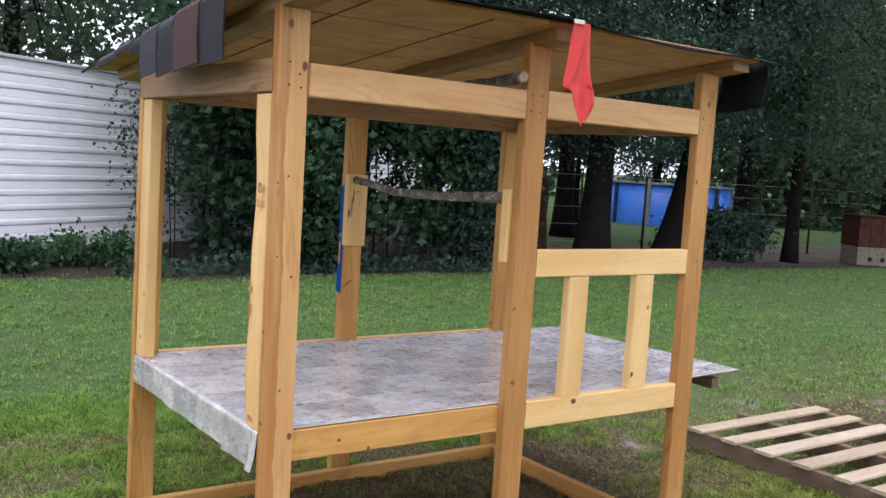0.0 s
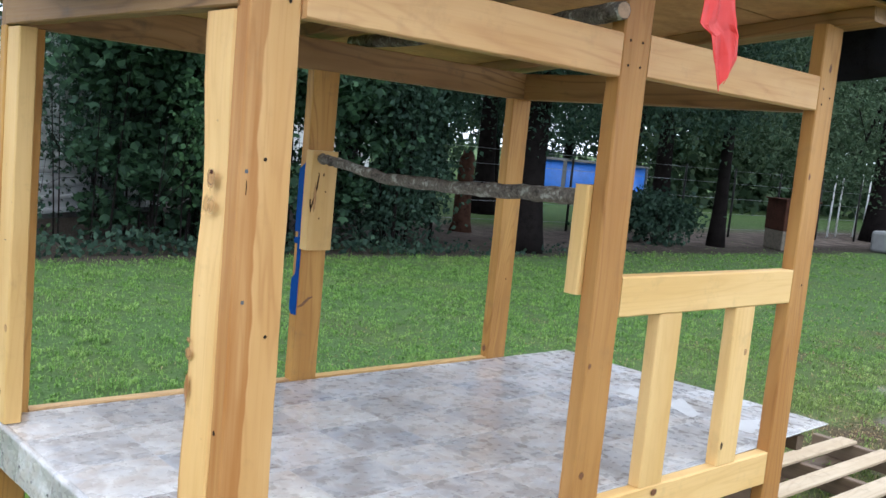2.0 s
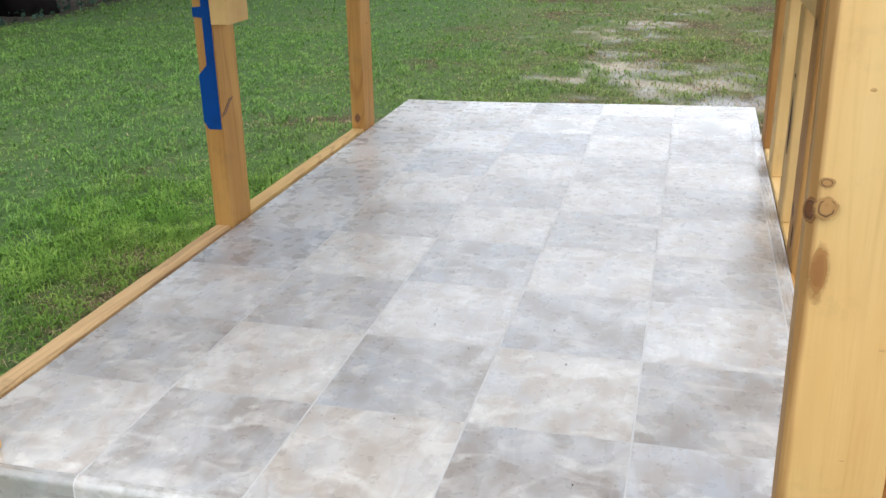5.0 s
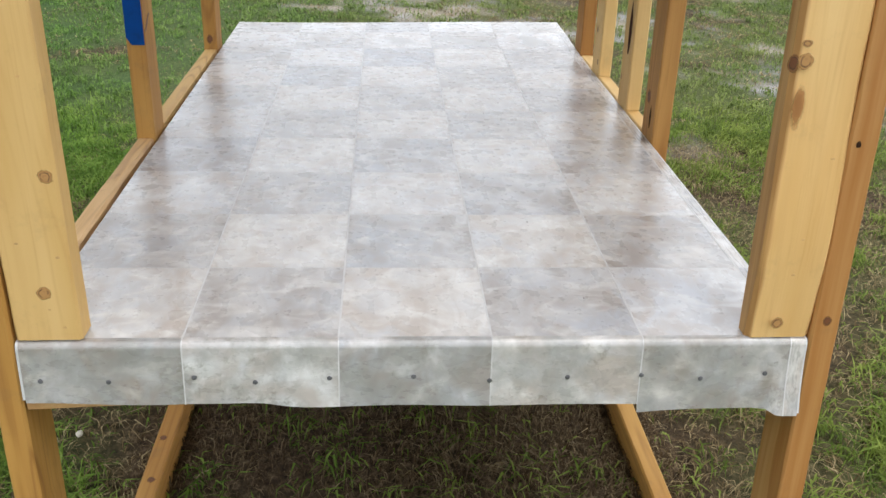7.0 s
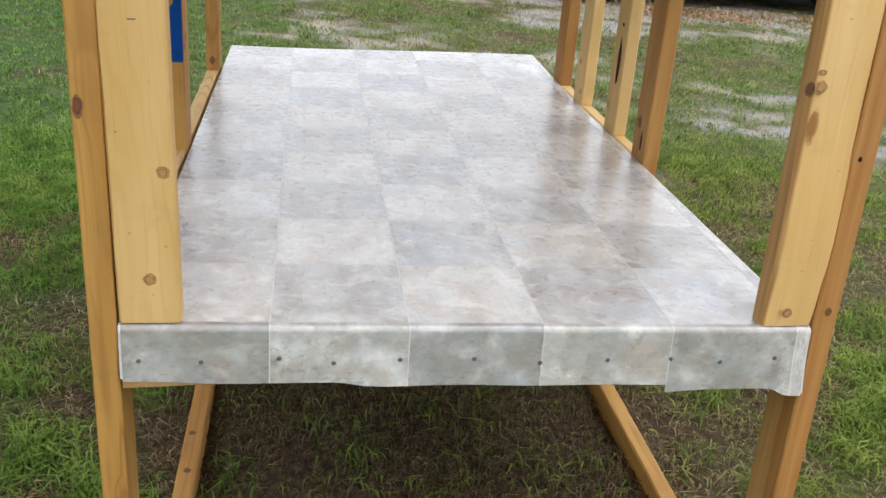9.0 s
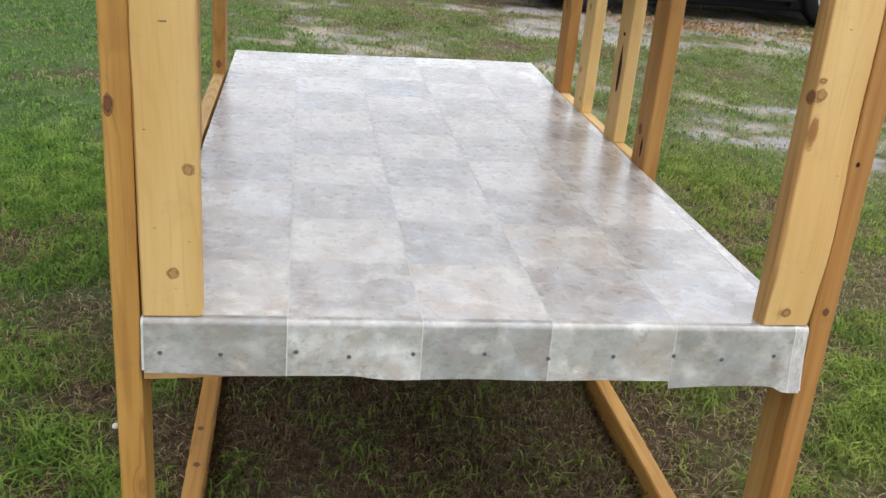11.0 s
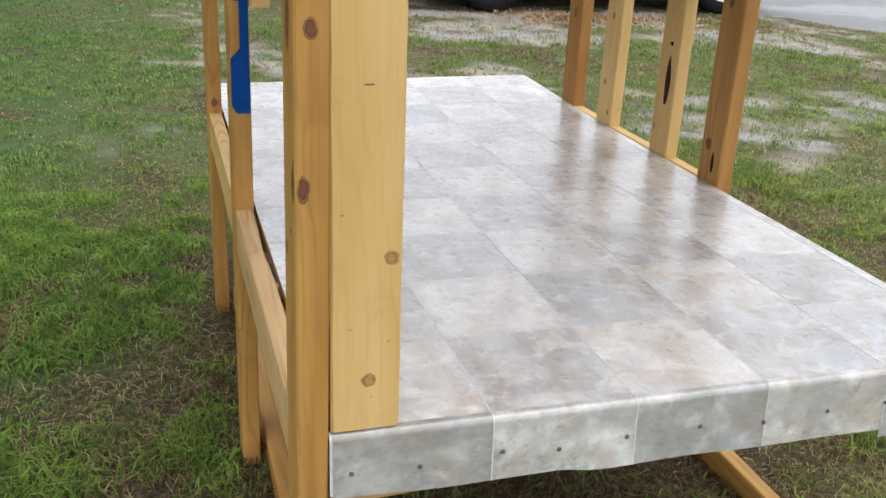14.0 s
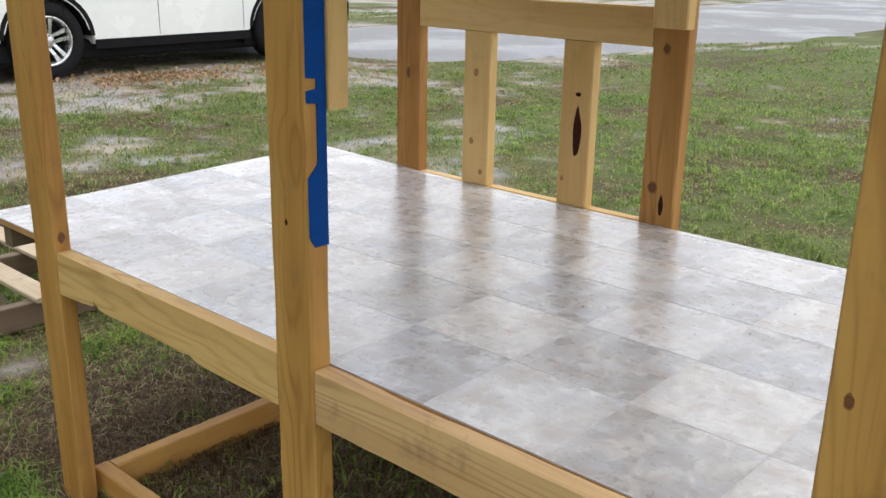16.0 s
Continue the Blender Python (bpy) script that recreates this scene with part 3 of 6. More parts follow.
def clumps(x, y):
    """Tussocks of grass a hand to a foot across, 0..1."""
    v = 0.50 * value_noise(x, y, 0.34, 14) + 0.50 * value_noise(x, y, 0.13, 18)
    return np.clip(0.5 + 1.35 * (v - 0.5), 0, 1)


def sheltered_green(x, y):
    """Grass that lives on beneath the shed-side half of the deck."""
    return smooth(y, -0.25, 0.10) * smooth(x, 1.0, 0.45) * smooth(value_noise(x, y, 0.23, 15), 0.28, 0.58)


def thatch_cover(x, y):
    """Worn brown thatch: beneath the deck, round it, and in dry patches on the drive's side."""
    n = 0.46 * value_noise(x, y, 0.62, 4) + 0.32 * value_noise(x, y, 0.21, 5) + 0.22 * value_noise(x, y, 0.07, 7)
    under = smooth(x, -0.35, 0.1) * smooth(x, 2.3, 1.9) * smooth(y, -0.85, -0.6) * smooth(y, 0.56, 0.36) * (1 - 0.6 * sheltered_green(x, y))
    rim = smooth(x, -2.2, -0.6) * smooth(x, 3.8, 2.4) * smooth(y, -2.4, -1.0) * smooth(y, 1.9, 0.9)
    right = smooth(x, 1.0, 3.0) * smooth(y, 2.0, 0.0)
    front = smooth(x, 0.15, -0.35) * smooth(x, -2.4, -1.4) * smooth(y, 1.7, 1.0) * smooth(y, -1.9, -1.2)
    worn = smooth(n - 0.60 + 0.12 * front + 0.34 * under + 0.09 * rim + 0.07 * right, -0.06, 0.20) * (1 - 0.8 * smooth(y, 1.2, 2.4))
    between = 0.6 * smooth(clumps(x, y), 0.46, 0.32) * smooth(y, 1.8, 0.4) * (1 - 0.75 * smooth(x, 2.2, 3.6))
    return np.maximum(worn, between)


def litter_cover(x, y):
    edge = 6.35 + 0.5 * (value_noise(x, y * 0 + 3, 1.7, 6) - 0.5) - 0.03 * np.clip(x, 0, 30)
    yard = smooth(x, 9.0, 11.5) * smooth(y, 8.9, 9.7)
    return smooth(y, edge - 0.15, edge + 0.35) * smooth(x, 34, 30) * smooth(y, 40, 30) * (1 - yard)


def build_ground():
    xs = np.unique(np.concatenate([np.linspace(-900, -12, 12), np.arange(-12, -4, 0.5), np.arange(-4, 13, 0.09), np.arange(13, 30, 0.6), np.linspace(30, 900, 14)]))
    ys = np.unique(np.concatenate([np.linspace(-900, -26, 12), np.arange(-26, -9, 0.5), np.arange(-9, 7.5, 0.09), np.arange(7.5, 26, 0.6), np.linspace(26, 900, 14)]))
    gx, gy = np.meshgrid(xs, ys, indexing="ij")
    gz = 0.018 * (value_noise(gx, gy, 0.9, 8) - 0.5) + 0.012 * (value_noise(gx, gy, 0.3, 9) - 0.5) - 0.005
    co = np.stack([gx, gy, gz], -1).reshape(-1, 3)
    nx, ny = len(xs), len(ys)
    idx = np.arange(nx * ny).reshape(nx, ny)
    quads = np.stack([idx[:-1, :-1], idx[1:, :-1], idx[1:, 1:], idx[:-1, 1:]], -1).reshape(-1, 4)
    me = bpy.data.meshes.new("ground")
    me.vertices.add(len(co))
    me.vertices.foreach_set("co", co.astype(np.float32).ravel())
    me.loops.add(quads.size)
    me.loops.foreach_set("vertex_index", quads.astype(np.int32).ravel())
    me.polygons.add(len(quads))
    me.polygons.foreach_set("loop_start", np.arange(len(quads), dtype=np.int32) * 4)
    me.update(calc_edges=True)
    me.shade_smooth()
    for key, cover in (("bare", bare_cover), ("litter", litter_cover), ("thatch", thatch_cover)):
        at = me.attributes.new(key, "FLOAT", "POINT")
        at.data.foreach_set("value", cover(co[:, 0], co[:, 1]).astype(np.float32))
    ob = place("ground", me, SOIL)
    tagged(ob, "mown lawn soil with worn thatch and stony bare patches", "ground", kind="structure")


build_ground()


def drive_edges():
    """The near and far edge of the gravel drive for a y."""
    ys = np.concatenate([np.arange(-0.6, -14, -0.2), np.arange(-14, -60, -2.0)])
    near = 8.0 + 1.3 * smooth(ys, -6.2, -4.9) - 1.9 * smooth(ys, -5.2, -7.6) - 1.2 * smooth(ys, -10, -14) + 4.0 * smooth(ys, -4.6, -0.6) + 0.5 * (value_noise(ys, ys * 0, 0.7, 20) - 0.5)
    far = near + 4.6 * smooth(ys, -0.5, -1.6) + 1.0 * smooth(ys, -6, -14) + 0.6 * (value_noise(ys, ys * 0 + 9, 1.3, 21) - 0.5)
    return ys, near, far


def build_drive():
    ys, near, far = drive_edges()
    verts, faces = [], []
    for y, a, c in zip(ys, near, far):
        for i in range(9):
            s = i / 8
            x = a + (c - a) * s
            verts.append((x, y, 0.012 + 0.03 * math.sin(math.pi * s) - (0.03 if i in (0, 8) else 0)))
    for i in range(len(ys) - 1):
        for j in range(8):
            p = i * 9 + j
            faces.append((p, p + 1, p + 10, p + 9))
    ob = place("road", mesh_from("road", verts, faces, True), DRIVE)
    tagged(ob, "worn grey gravel drive with damp patches", "road", kind="structure")


build_drive()

# ---- the coop: a raised timber frame ----
Y0, Y1 = -0.640, 0.420          # deck sides
T = 0.038                       # board thickness
W = 0.089                       # board width
DECK = 0.600
TOP = 1.520                     # underside of the top beams
SLOPE = 0.105

coop = thing("coop_frame", "raised pine coop frame with vinyl floor, open sides", "coop")


def post(lo, hi, mat, label="", waney=0.0, name="post", turn=None):
    return lumber(name, coop, mat, lo, hi, "z", label, waney, turn)


MID = 0.829
FAR = 1.650
# posts at the front side reach the rafters, those at the back carry the beam
LEANING = [post((-0.012, Y0 - T, -0.03), (-0.012 + W, Y0, 1.80), CORNER, "orange pine corner post with nail heads")]
post((MID, Y0 - T, -0.03), (MID + W, Y0, 1.752), PEACH)
post((FAR, Y0 - T, -0.03), (FAR + W, Y0, 1.745), PEACH)
post((-0.014, Y1, -0.03), (-0.014 + W, Y1 + T, TOP), AMBER, "knotty orange pine corner post")
post((MID, Y1, -0.03), (MID + W, Y1 + T, TOP), AMBER, "pine post with blue paint smear")
post((FAR, Y1, -0.03), (FAR + W, Y1 + T, TOP), AMBER)
# studs that stand on the deck against the corner posts
LEANING.append(post((-0.016, Y0, DECK + 0.003), (0.022, Y0 + W, TOP - 0.004), BARKED, "golden pine stud with wavy bark edge", 0.010, "stud"))
back_stud = post((-0.009, Y1 - 0.086, DECK + 0.003), (0.031, Y1 - 0.0005, TOP - 0.004), PALE, "pale pine stud", 0.0, "stud")


def lean(ob, slope, shift):
    """Tilts a piece towards +y by slope, about a point one metre up."""
    p = Vector((0, (Y0 if slope == FRONT_LEAN else Y1), 1.0))
    ob.matrix_basis = Matrix.Translation((0, shift, 0)) @ Matrix.Translation(p) @ Matrix.Rotation(-math.atan(slope), 4, "X") @ Matrix.Translation(-p) @ ob.matrix_basis


FRONT_LEAN = 0.014
lean(back_stud, 0.009, 0.001)


def chipped_beam(x0, x1, mat):
    """The back deck beam whose lower bark edge is chipped and torn."""
    low = [(x0, 0.513), (1.00, 0.511), (1.12, 0.512), (1.150, 0.514), (1.172, 0.522), (1.195, 0.519), (1.28, 0.521), (1.40, 0.520), (1.465, 0.519), (1.49, 0.523), (1.508, 0.534), (1.514, 0.522), (1.56, 0.517), (x1, 0.512)]
    mid = (x0 + x1) / 2, Y1 + T / 2, 0.556
    verts, faces = [], []
    n = len(low)
    for dy, inset in ((-T / 2 + 0.002, 0.0), (T / 2 - 0.002, 0.0)):
        for x, z in low:
            rag = (0.006 if dy < 0 and 1.1 < x < 1.5 else 0.0)
            verts.append((x - mid[0], dy, z + rag - mid[2]))
        for x, z in low:
            verts.append((x - mid[0], dy * 0.93, 0.6045 - mid[2]))
    for k in range(n - 1):
        faces += [(k, k + 1, n + k + 1, n + k), (3 * n + k, 3 * n + k + 1, 2 * n + k + 1, 2 * n + k), (k + 1, k, 2 * n + k, 2 * n + k + 1), (n + k, n + k + 1, 3 * n + k + 1, 3 * n + k)]
    faces += [(0, n, 3 * n, 2 * n), (n - 1, 3 * n - 1, 4 * n - 1, 2 * n - 1)]
    return place("deck_beam", mesh_from("deck_beam", verts, faces), mat, coop, "pine deck beam with chipped bark edge", Matrix.Translation(mid))


# deck beams between the posts, flush with the deck
for a, c, mats in ((-0.012 + W, MID, (AMBER, WORN)), (MID + W, FAR, (PALE, PALE))):
    out = 0.0 if a > 0.5 else 0.030
    lumber("deck_beam", coop, mats[0], (a + 0.002, Y0 - T + 0.002 + out, DECK - W - (0.0 if a > 0.5 else 0.006)), (c - 0.002, Y0 - 0.002 + out, DECK + (0.002 if a > 0.5 else -0.006)), "x")
    if a < 0.5:
        lumber("deck_beam", coop, mats[1], (a + 0.002, Y1 + 0.002, DECK - W), (c - 0.002, Y1 + T - 0.002, DECK + 0.004), "x", waney=0.004)
    else:
        chipped_beam(a + 0.002, c - 0.002, RINGED)
lumber("end_joist", coop, AMBER, (0.002, Y0 + 0.034, DECK - 0.105), (0.002 + T, Y1 - 0.004, DECK - 0.018), "y")
for x in (0.45, 0.86, 1.28, 1.675, 1.95):
    lumber("floor_joist", coop, DARK_WOOD if x > 1.9 else AMBER, (x, Y0 + 0.034, DECK - (0.062 if x > 1.9 else 0.105)), (x + T, Y1 - 0.004, DECK - 0.018), "y")


# edge of the plywood that peeps out below the hem
bm = box_bm((-0.0125, 0.10, 0.4975), (0.001, Y1 - 0.003, 0.520), 0.001)
for v in bm.verts:
    if v.co.z < 0.51:
        v.co.z += 0.014 * (1 - (v.co.y - 0.10) / 0.317) ** 2
part("deck_lip", bm, PLY, coop, "torn plywood edge below the hem")

# half-height rail with two uprights
lumber("guard_rail", coop, PALE, (MID + W + 0.001, Y0 - T + 0.001, 1.013), (FAR - 0.001, Y0 - 0.001, 1.013 + W), "x", "pale pine guard rail")
for x in (1.074, 1.396):
    lumber("baluster", coop, PALE, (x, Y0 - T + 0.003, DECK + 0.003), (x + W, Y0 - 0.001, 1.012), "z", "pale pine baluster with dark knot hole" if x < 1.2 else "")

# top beams
lumber("top_beam", coop, HONEY, (-0.012 + W + 0.001, Y0 - T + 0.001, TOP - 0.006), (MID - 0.001, Y0 - 0.001, TOP - 0.006 + W), "x")
lumber("top_beam", coop, HONEY, (MID + W + 0.001, Y0 - T + 0.001, TOP + 0.002), (FAR - 0.001, Y0 - 0.001, TOP + 0.002 + W), "x")
lumber("top_beam", coop, SHADED_PINE, (-0.012, Y1, TOP), (FAR + W, Y1 + T, TOP + W), "x")
lumber("top_beam", coop, SHADED_PINE, (-0.016, Y0 + 0.002, TOP), (-0.016 + T, Y1 - 0.002, TOP + W), "y")
lumber("top_beam", coop, SHADED_PINE, (FAR + W - T - 0.004, Y0 + 0.002, TOP), (FAR + W - 0.004, Y1 - 0.002, TOP + W), "y")


# rails that lie on the grass
lumber("ground_rail", coop, AMBER, (-0.01, 0.368, -0.02), (1.69, 0.406, 0.062), "x")
lumber("ground_rail", coop, AMBER, (-0.01, -0.612, -0.02), (1.69, -0.574, 0.062), "x")
lumber("ground_rail", coop, AMBER, (1.652, -0.572, -0.02), (1.690, 0.366, 0.062), "y")


# roof: rafters and sheathing, falling to the back
def roof_z(y):
    """Underside of the rafters."""
    return 1.625 + (Y1 + 0.02 - y) * SLOPE


YF, YB = -0.80, 0.78
RX0, RX1 = -0.105, 1.80
TILT_ROOF = math.atan(SLOPE)


def sloped(name, x0, x1, y0, y1, up, thick, mat, label="", grain="y"):
    """A piece lying in the roof's plane, up metres above the rafters' underside."""
    SEED[0] += 1
    cy = (y0 + y1) / 2
    length = (y1 - y0) / math.cos(TILT_ROOF)
    if grain == "y":
        me = lumber_mesh(name, length, thick, x1 - x0, SEED[0])
        rot = Matrix.Rotation(-TILT_ROOF, 4, "X") @ AXES["y"].to_4x4()
    else:
        me = lumber_mesh(name, x1 - x0, length, thick, SEED[0], edge=0.001)
        rot = Matrix.Rotation(-TILT_ROOF, 4, "X")
    m = Matrix.Translation(((x0 + x1) / 2, cy, roof_z(cy) + up + thick / 2)) @ rot
    return place(name, me, mat, coop, label, m)


for x, mat in ((-0.012, SHADED_PINE), (MID + 0.01, SHADED_PINE), (FAR + 0.03, SHADED_PINE)):
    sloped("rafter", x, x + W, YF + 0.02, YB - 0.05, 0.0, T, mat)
sloped("roof_sheathing", RX0, 0.79, YF, YB, T, 0.011, PLY, "plywood roof sheathing with chalk lines", "x")
sloped("roof_sheathing", 0.793, RX1, YF, YB, T, 0.011, PLY, "plywood roof sheathing with chalk lines", "x")
# chalk lines snapped on the underside
CHALK = plain("dark_chalk", (0.26, 0.15, 0.065), 0.9)
for y in (-0.52, -0.11, 0.30):
    sloped("chalk_line", RX0 + 0.05, RX1 - 0.05, y, y + 0.004, T - 0.0012, 0.001, CHALK, "", "x")
for x in (0.22, 0.62):
    sloped("chalk_line", x, x + 0.004, YF + 0.05, YB - 0.05, T - 0.0012, 0.001, CHALK)

# perch blocks
lumber("perch_block", coop, PALE, (0.820, Y1 - T, 1.000), (0.820 + W, Y1 - 0.001, 1.290), "z", "pale notched perch block")
lumber("perch_block", coop, PALE, (0.816, Y0 + 0.001, 1.060), (0.816 + 0.086, Y0 + T, 1.291), "z", "pale perch block")


# blue paint smeared on one post
def paint_smear():
    bm = bmesh.new()
    bare = 0.4385
    left = [(0.447, 0.80), (0.4565, 0.815), (0.4565, 0.905), (0.440, 0.922), (bare, 0.926), (bare, 1.011), (0.4565, 1.013), (0.4565, 1.030), (bare, 1.032), (bare, 1.046), (0.4565, 1.048), (0.4565, 1.215), (0.4565, 1.232)]
    right = [(0.4215, z) for _, z in left[:-1]] + [(0.4215, 1.256)]
    a = [bm.verts.new((MID - 0.0022, y, z)) for y, z in left]
    c = [bm.verts.new((MID - 0.0022, y, z)) for y, z in right]
    for i in range(len(a) - 1):
        bm.faces.new((a[i], c[i], c[i + 1], a[i + 1]))
    g = bmesh.ops.extrude_face_region(bm, geom=bm.faces[:])
    bmesh.ops.translate(bm, vec=(0.003, 0, 0), verts=[v for v in g["geom"] if isinstance(v, bmesh.types.BMVert)])
    part("paint_smear", bm, BLUE_PAINT, coop, "dried bright blue paint")


paint_smear()

# knots that stand out on single boards
def knot_material(name, core, rim, wood, edge=0.40, broken=False, soft=0.0):
    """Rings about the middle of a knot, running out into the wood's own colour."""
    m, nt, b = material(name)
    tc = nt.nodes.new("ShaderNodeTexCoord")
    sub = nt.nodes.new("ShaderNodeVectorMath")
    sub.operation = "SUBTRACT"
    sub.inputs[1].default_value = (0.5, 0.5, 0.5)
    nt.links.new(tc.outputs["Generated"], sub.inputs[0])
    flat = nt.nodes.new("ShaderNodeVectorMath")
    flat.operation = "MULTIPLY"
    flat.inputs[1].default_value = (1, 0, 1)
    nt.links.new(sub.outputs[0], flat.inputs[0])
    ln = nt.nodes.new("ShaderNodeVectorMath")
    ln.operation = "LENGTH"
    nt.links.new(flat.outputs[0], ln.inputs[0])
    r = arith(nt, "ADD", ln.outputs["Value"], arith(nt, "MULTIPLY", arith(nt, "SUBTRACT", noise_tex(nt, coords(nt, (1, 1, 1), 3.0), 110, 3), 0.5), 0.34))
    col = ramp(nt, r, [(0.08, core), (edge - 0.18, core), (edge - 0.12, rim), (edge - 0.06, tuple(0.5 * a + 0.5 * c for a, c in zip(core, wood))), (edge + 0.06, wood)])
    if broken:
        whole = ramp(nt, r, [(0.06, tuple(0.55 * c for c in core)), (0.20, core), (edge, wood)])
        gap = spread(nt, noise_tex(nt, coords(nt, (1, 1, 1), 7.0), 75, 2), 0.50, 0.62)
        col = mixcol(nt, gap, col, whole)
    nt.links.new(col, b.inputs["Base Color"])
    b.inputs["Roughness"].default_value = 0.6
    clear = nt.nodes.new("ShaderNodeBsdfTransparent")
    mx = nt.nodes.new("ShaderNodeMixShader")
    nt.links.new(spread(nt, r, edge - 0.04 - soft, edge + 0.07, 0.12 if soft else 0.0, 1.0), mx.inputs[0])
    nt.links.new(b.outputs[0], mx.inputs[1])
    nt.links.new(clear.outputs[0], mx.inputs[2])
    nt.links.new(mx.outputs[0], nt.nodes["Material Output"].inputs["Surface"])
    return m


KNOT = knot_material("pine_knot", (0.150, 0.052, 0.017), (0.060, 0.023, 0.009), (0.30, 0.135, 0.042))
KNOT_PALE = knot_material("pale_pine_knot", (0.42, 0.220, 0.075), (0.05, 0.020, 0.009), (0.40, 0.215, 0.072), 0.40, True)
STAIN = knot_material("brown_sap_stain", (0.45, 0.250, 0.085), (0.42, 0.225, 0.075), (0.45, 0.250, 0.085), soft=0.20)
DENT = plain("brown_dent", (0.52, 0.31, 0.115), 0.5, scale=40, vary=0.35)
KNOT_STREAK = plain("resin_streak", (0.16, 0.07, 0.025), 0.5, scale=60)
TORN = knot_material("torn_brown_bark", (0.30, 0.125, 0.032), (0.36, 0.160, 0.045), (0.44, 0.220, 0.070), soft=0.10)
HOLE = plain("red_brown_knot_hole", (0.050, 0.016, 0.010), 0.7, scale=60)
CRACK = plain("dark_split", (0.035, 0.018, 0.010), 0.85, scale=60)
for dull in (HOLE, CRACK):
    dull.node_tree.nodes["Principled BSDF"].inputs["Specular IOR Level"].default_value = 0.08


def knot_mesh(name, rx, rz, point=0.0):
    """A low oval boss; point draws one end out."""
    v, f, n = [], [], 18
    for r, h in ((1.0, 0.0), (0.9, 0.0003), (0.45, 0.0004)):
        for j in range(n):
            a = 2 * math.pi * j / n
            w = 1 + 0.07 * math.sin(3 * a + rx * 900) + 0.05 * math.sin(5 * a)
            sz = math.sin(a)
            v.append((rx * r * w * math.cos(a) * (1 - point * max(0, sz)), h, rz * r * w * sz * (1 + point * max(0, sz))))
    for k in range(2):
        for j in range(n):
            i = (j + 1) % n
            f.append((k * n + j, k * n + i, (k + 1) * n + i, (k + 1) * n + j))
    f.append(tuple(range(2 * n, 3 * n)))
    return mesh_from(name, v, f)


def crack(points, y, width, face=-1, mat=None):
    """A dark split or streak: a thin tapering ribbon on a face that looks along y."""
    v, f = [], []
    n = len(points)
    for i, (x, z) in enumerate(points):
        xa, za = points[max(0, i - 1)]
        xb, zb = points[min(n - 1, i + 1)]
        ln = math.hypot(xb - xa, zb - za)
        ox, oz = -(zb - za) / ln, (xb - xa) / ln
        w = width * (0.35 + 0.65 * math.sin(math.pi * (i + 0.4) / n))
        for s in (-1, 1):
            for d in (0.0007, -0.001):
                v.append((x + ox * w * s / 2, y + face * d, z + oz * w * s / 2))
    for i in range(n - 1):
        a, b = 4 * i, 4 * i + 4
        f += [(a, b, b + 2, a + 2), (a, a + 1, b + 1, b), (a + 2, b + 2, b + 3, a + 3)]
    place("split", mesh_from("split", v, f), mat or CRACK, coop)


# forked split in one perch block, streak and splits on posts
crack([(0.846, 1.222), (0.842, 1.185), (0.834, 1.150), (0.824, 1.118)], Y1 - T, 0.0055)
crack([(0.8215, 1.150), (0.823, 1.132), (0.826, 1.112)], Y1 - T, 0.004)
crack([(0.882, 0.853), (0.868, 0.849), (0.856, 0.838), (0.846, 0.830), (0.832, 0.825)], Y1, 0.009, -1, KNOT_STREAK)
crack([(0.001, 1.268), (0.0015, 1.258), (0.001, 1.246)], Y0 - T, 0.0018)
for bx, bz in ((0.845, 1.225), (0.862, 1.224), (0.872, 1.172), (0.856, 1.094)):
    crack([(bx, bz + 0.002), (bx, bz), (bx, bz - 0.002)], Y1 - T, 0.004)
for bx, bz in ((0.0, 1.281), (0.007, 1.085)):
    crack([(bx, bz + 0.003), (bx, bz), (bx, bz - 0.003)], Y0 - T, 0.006, -1, NAIL)


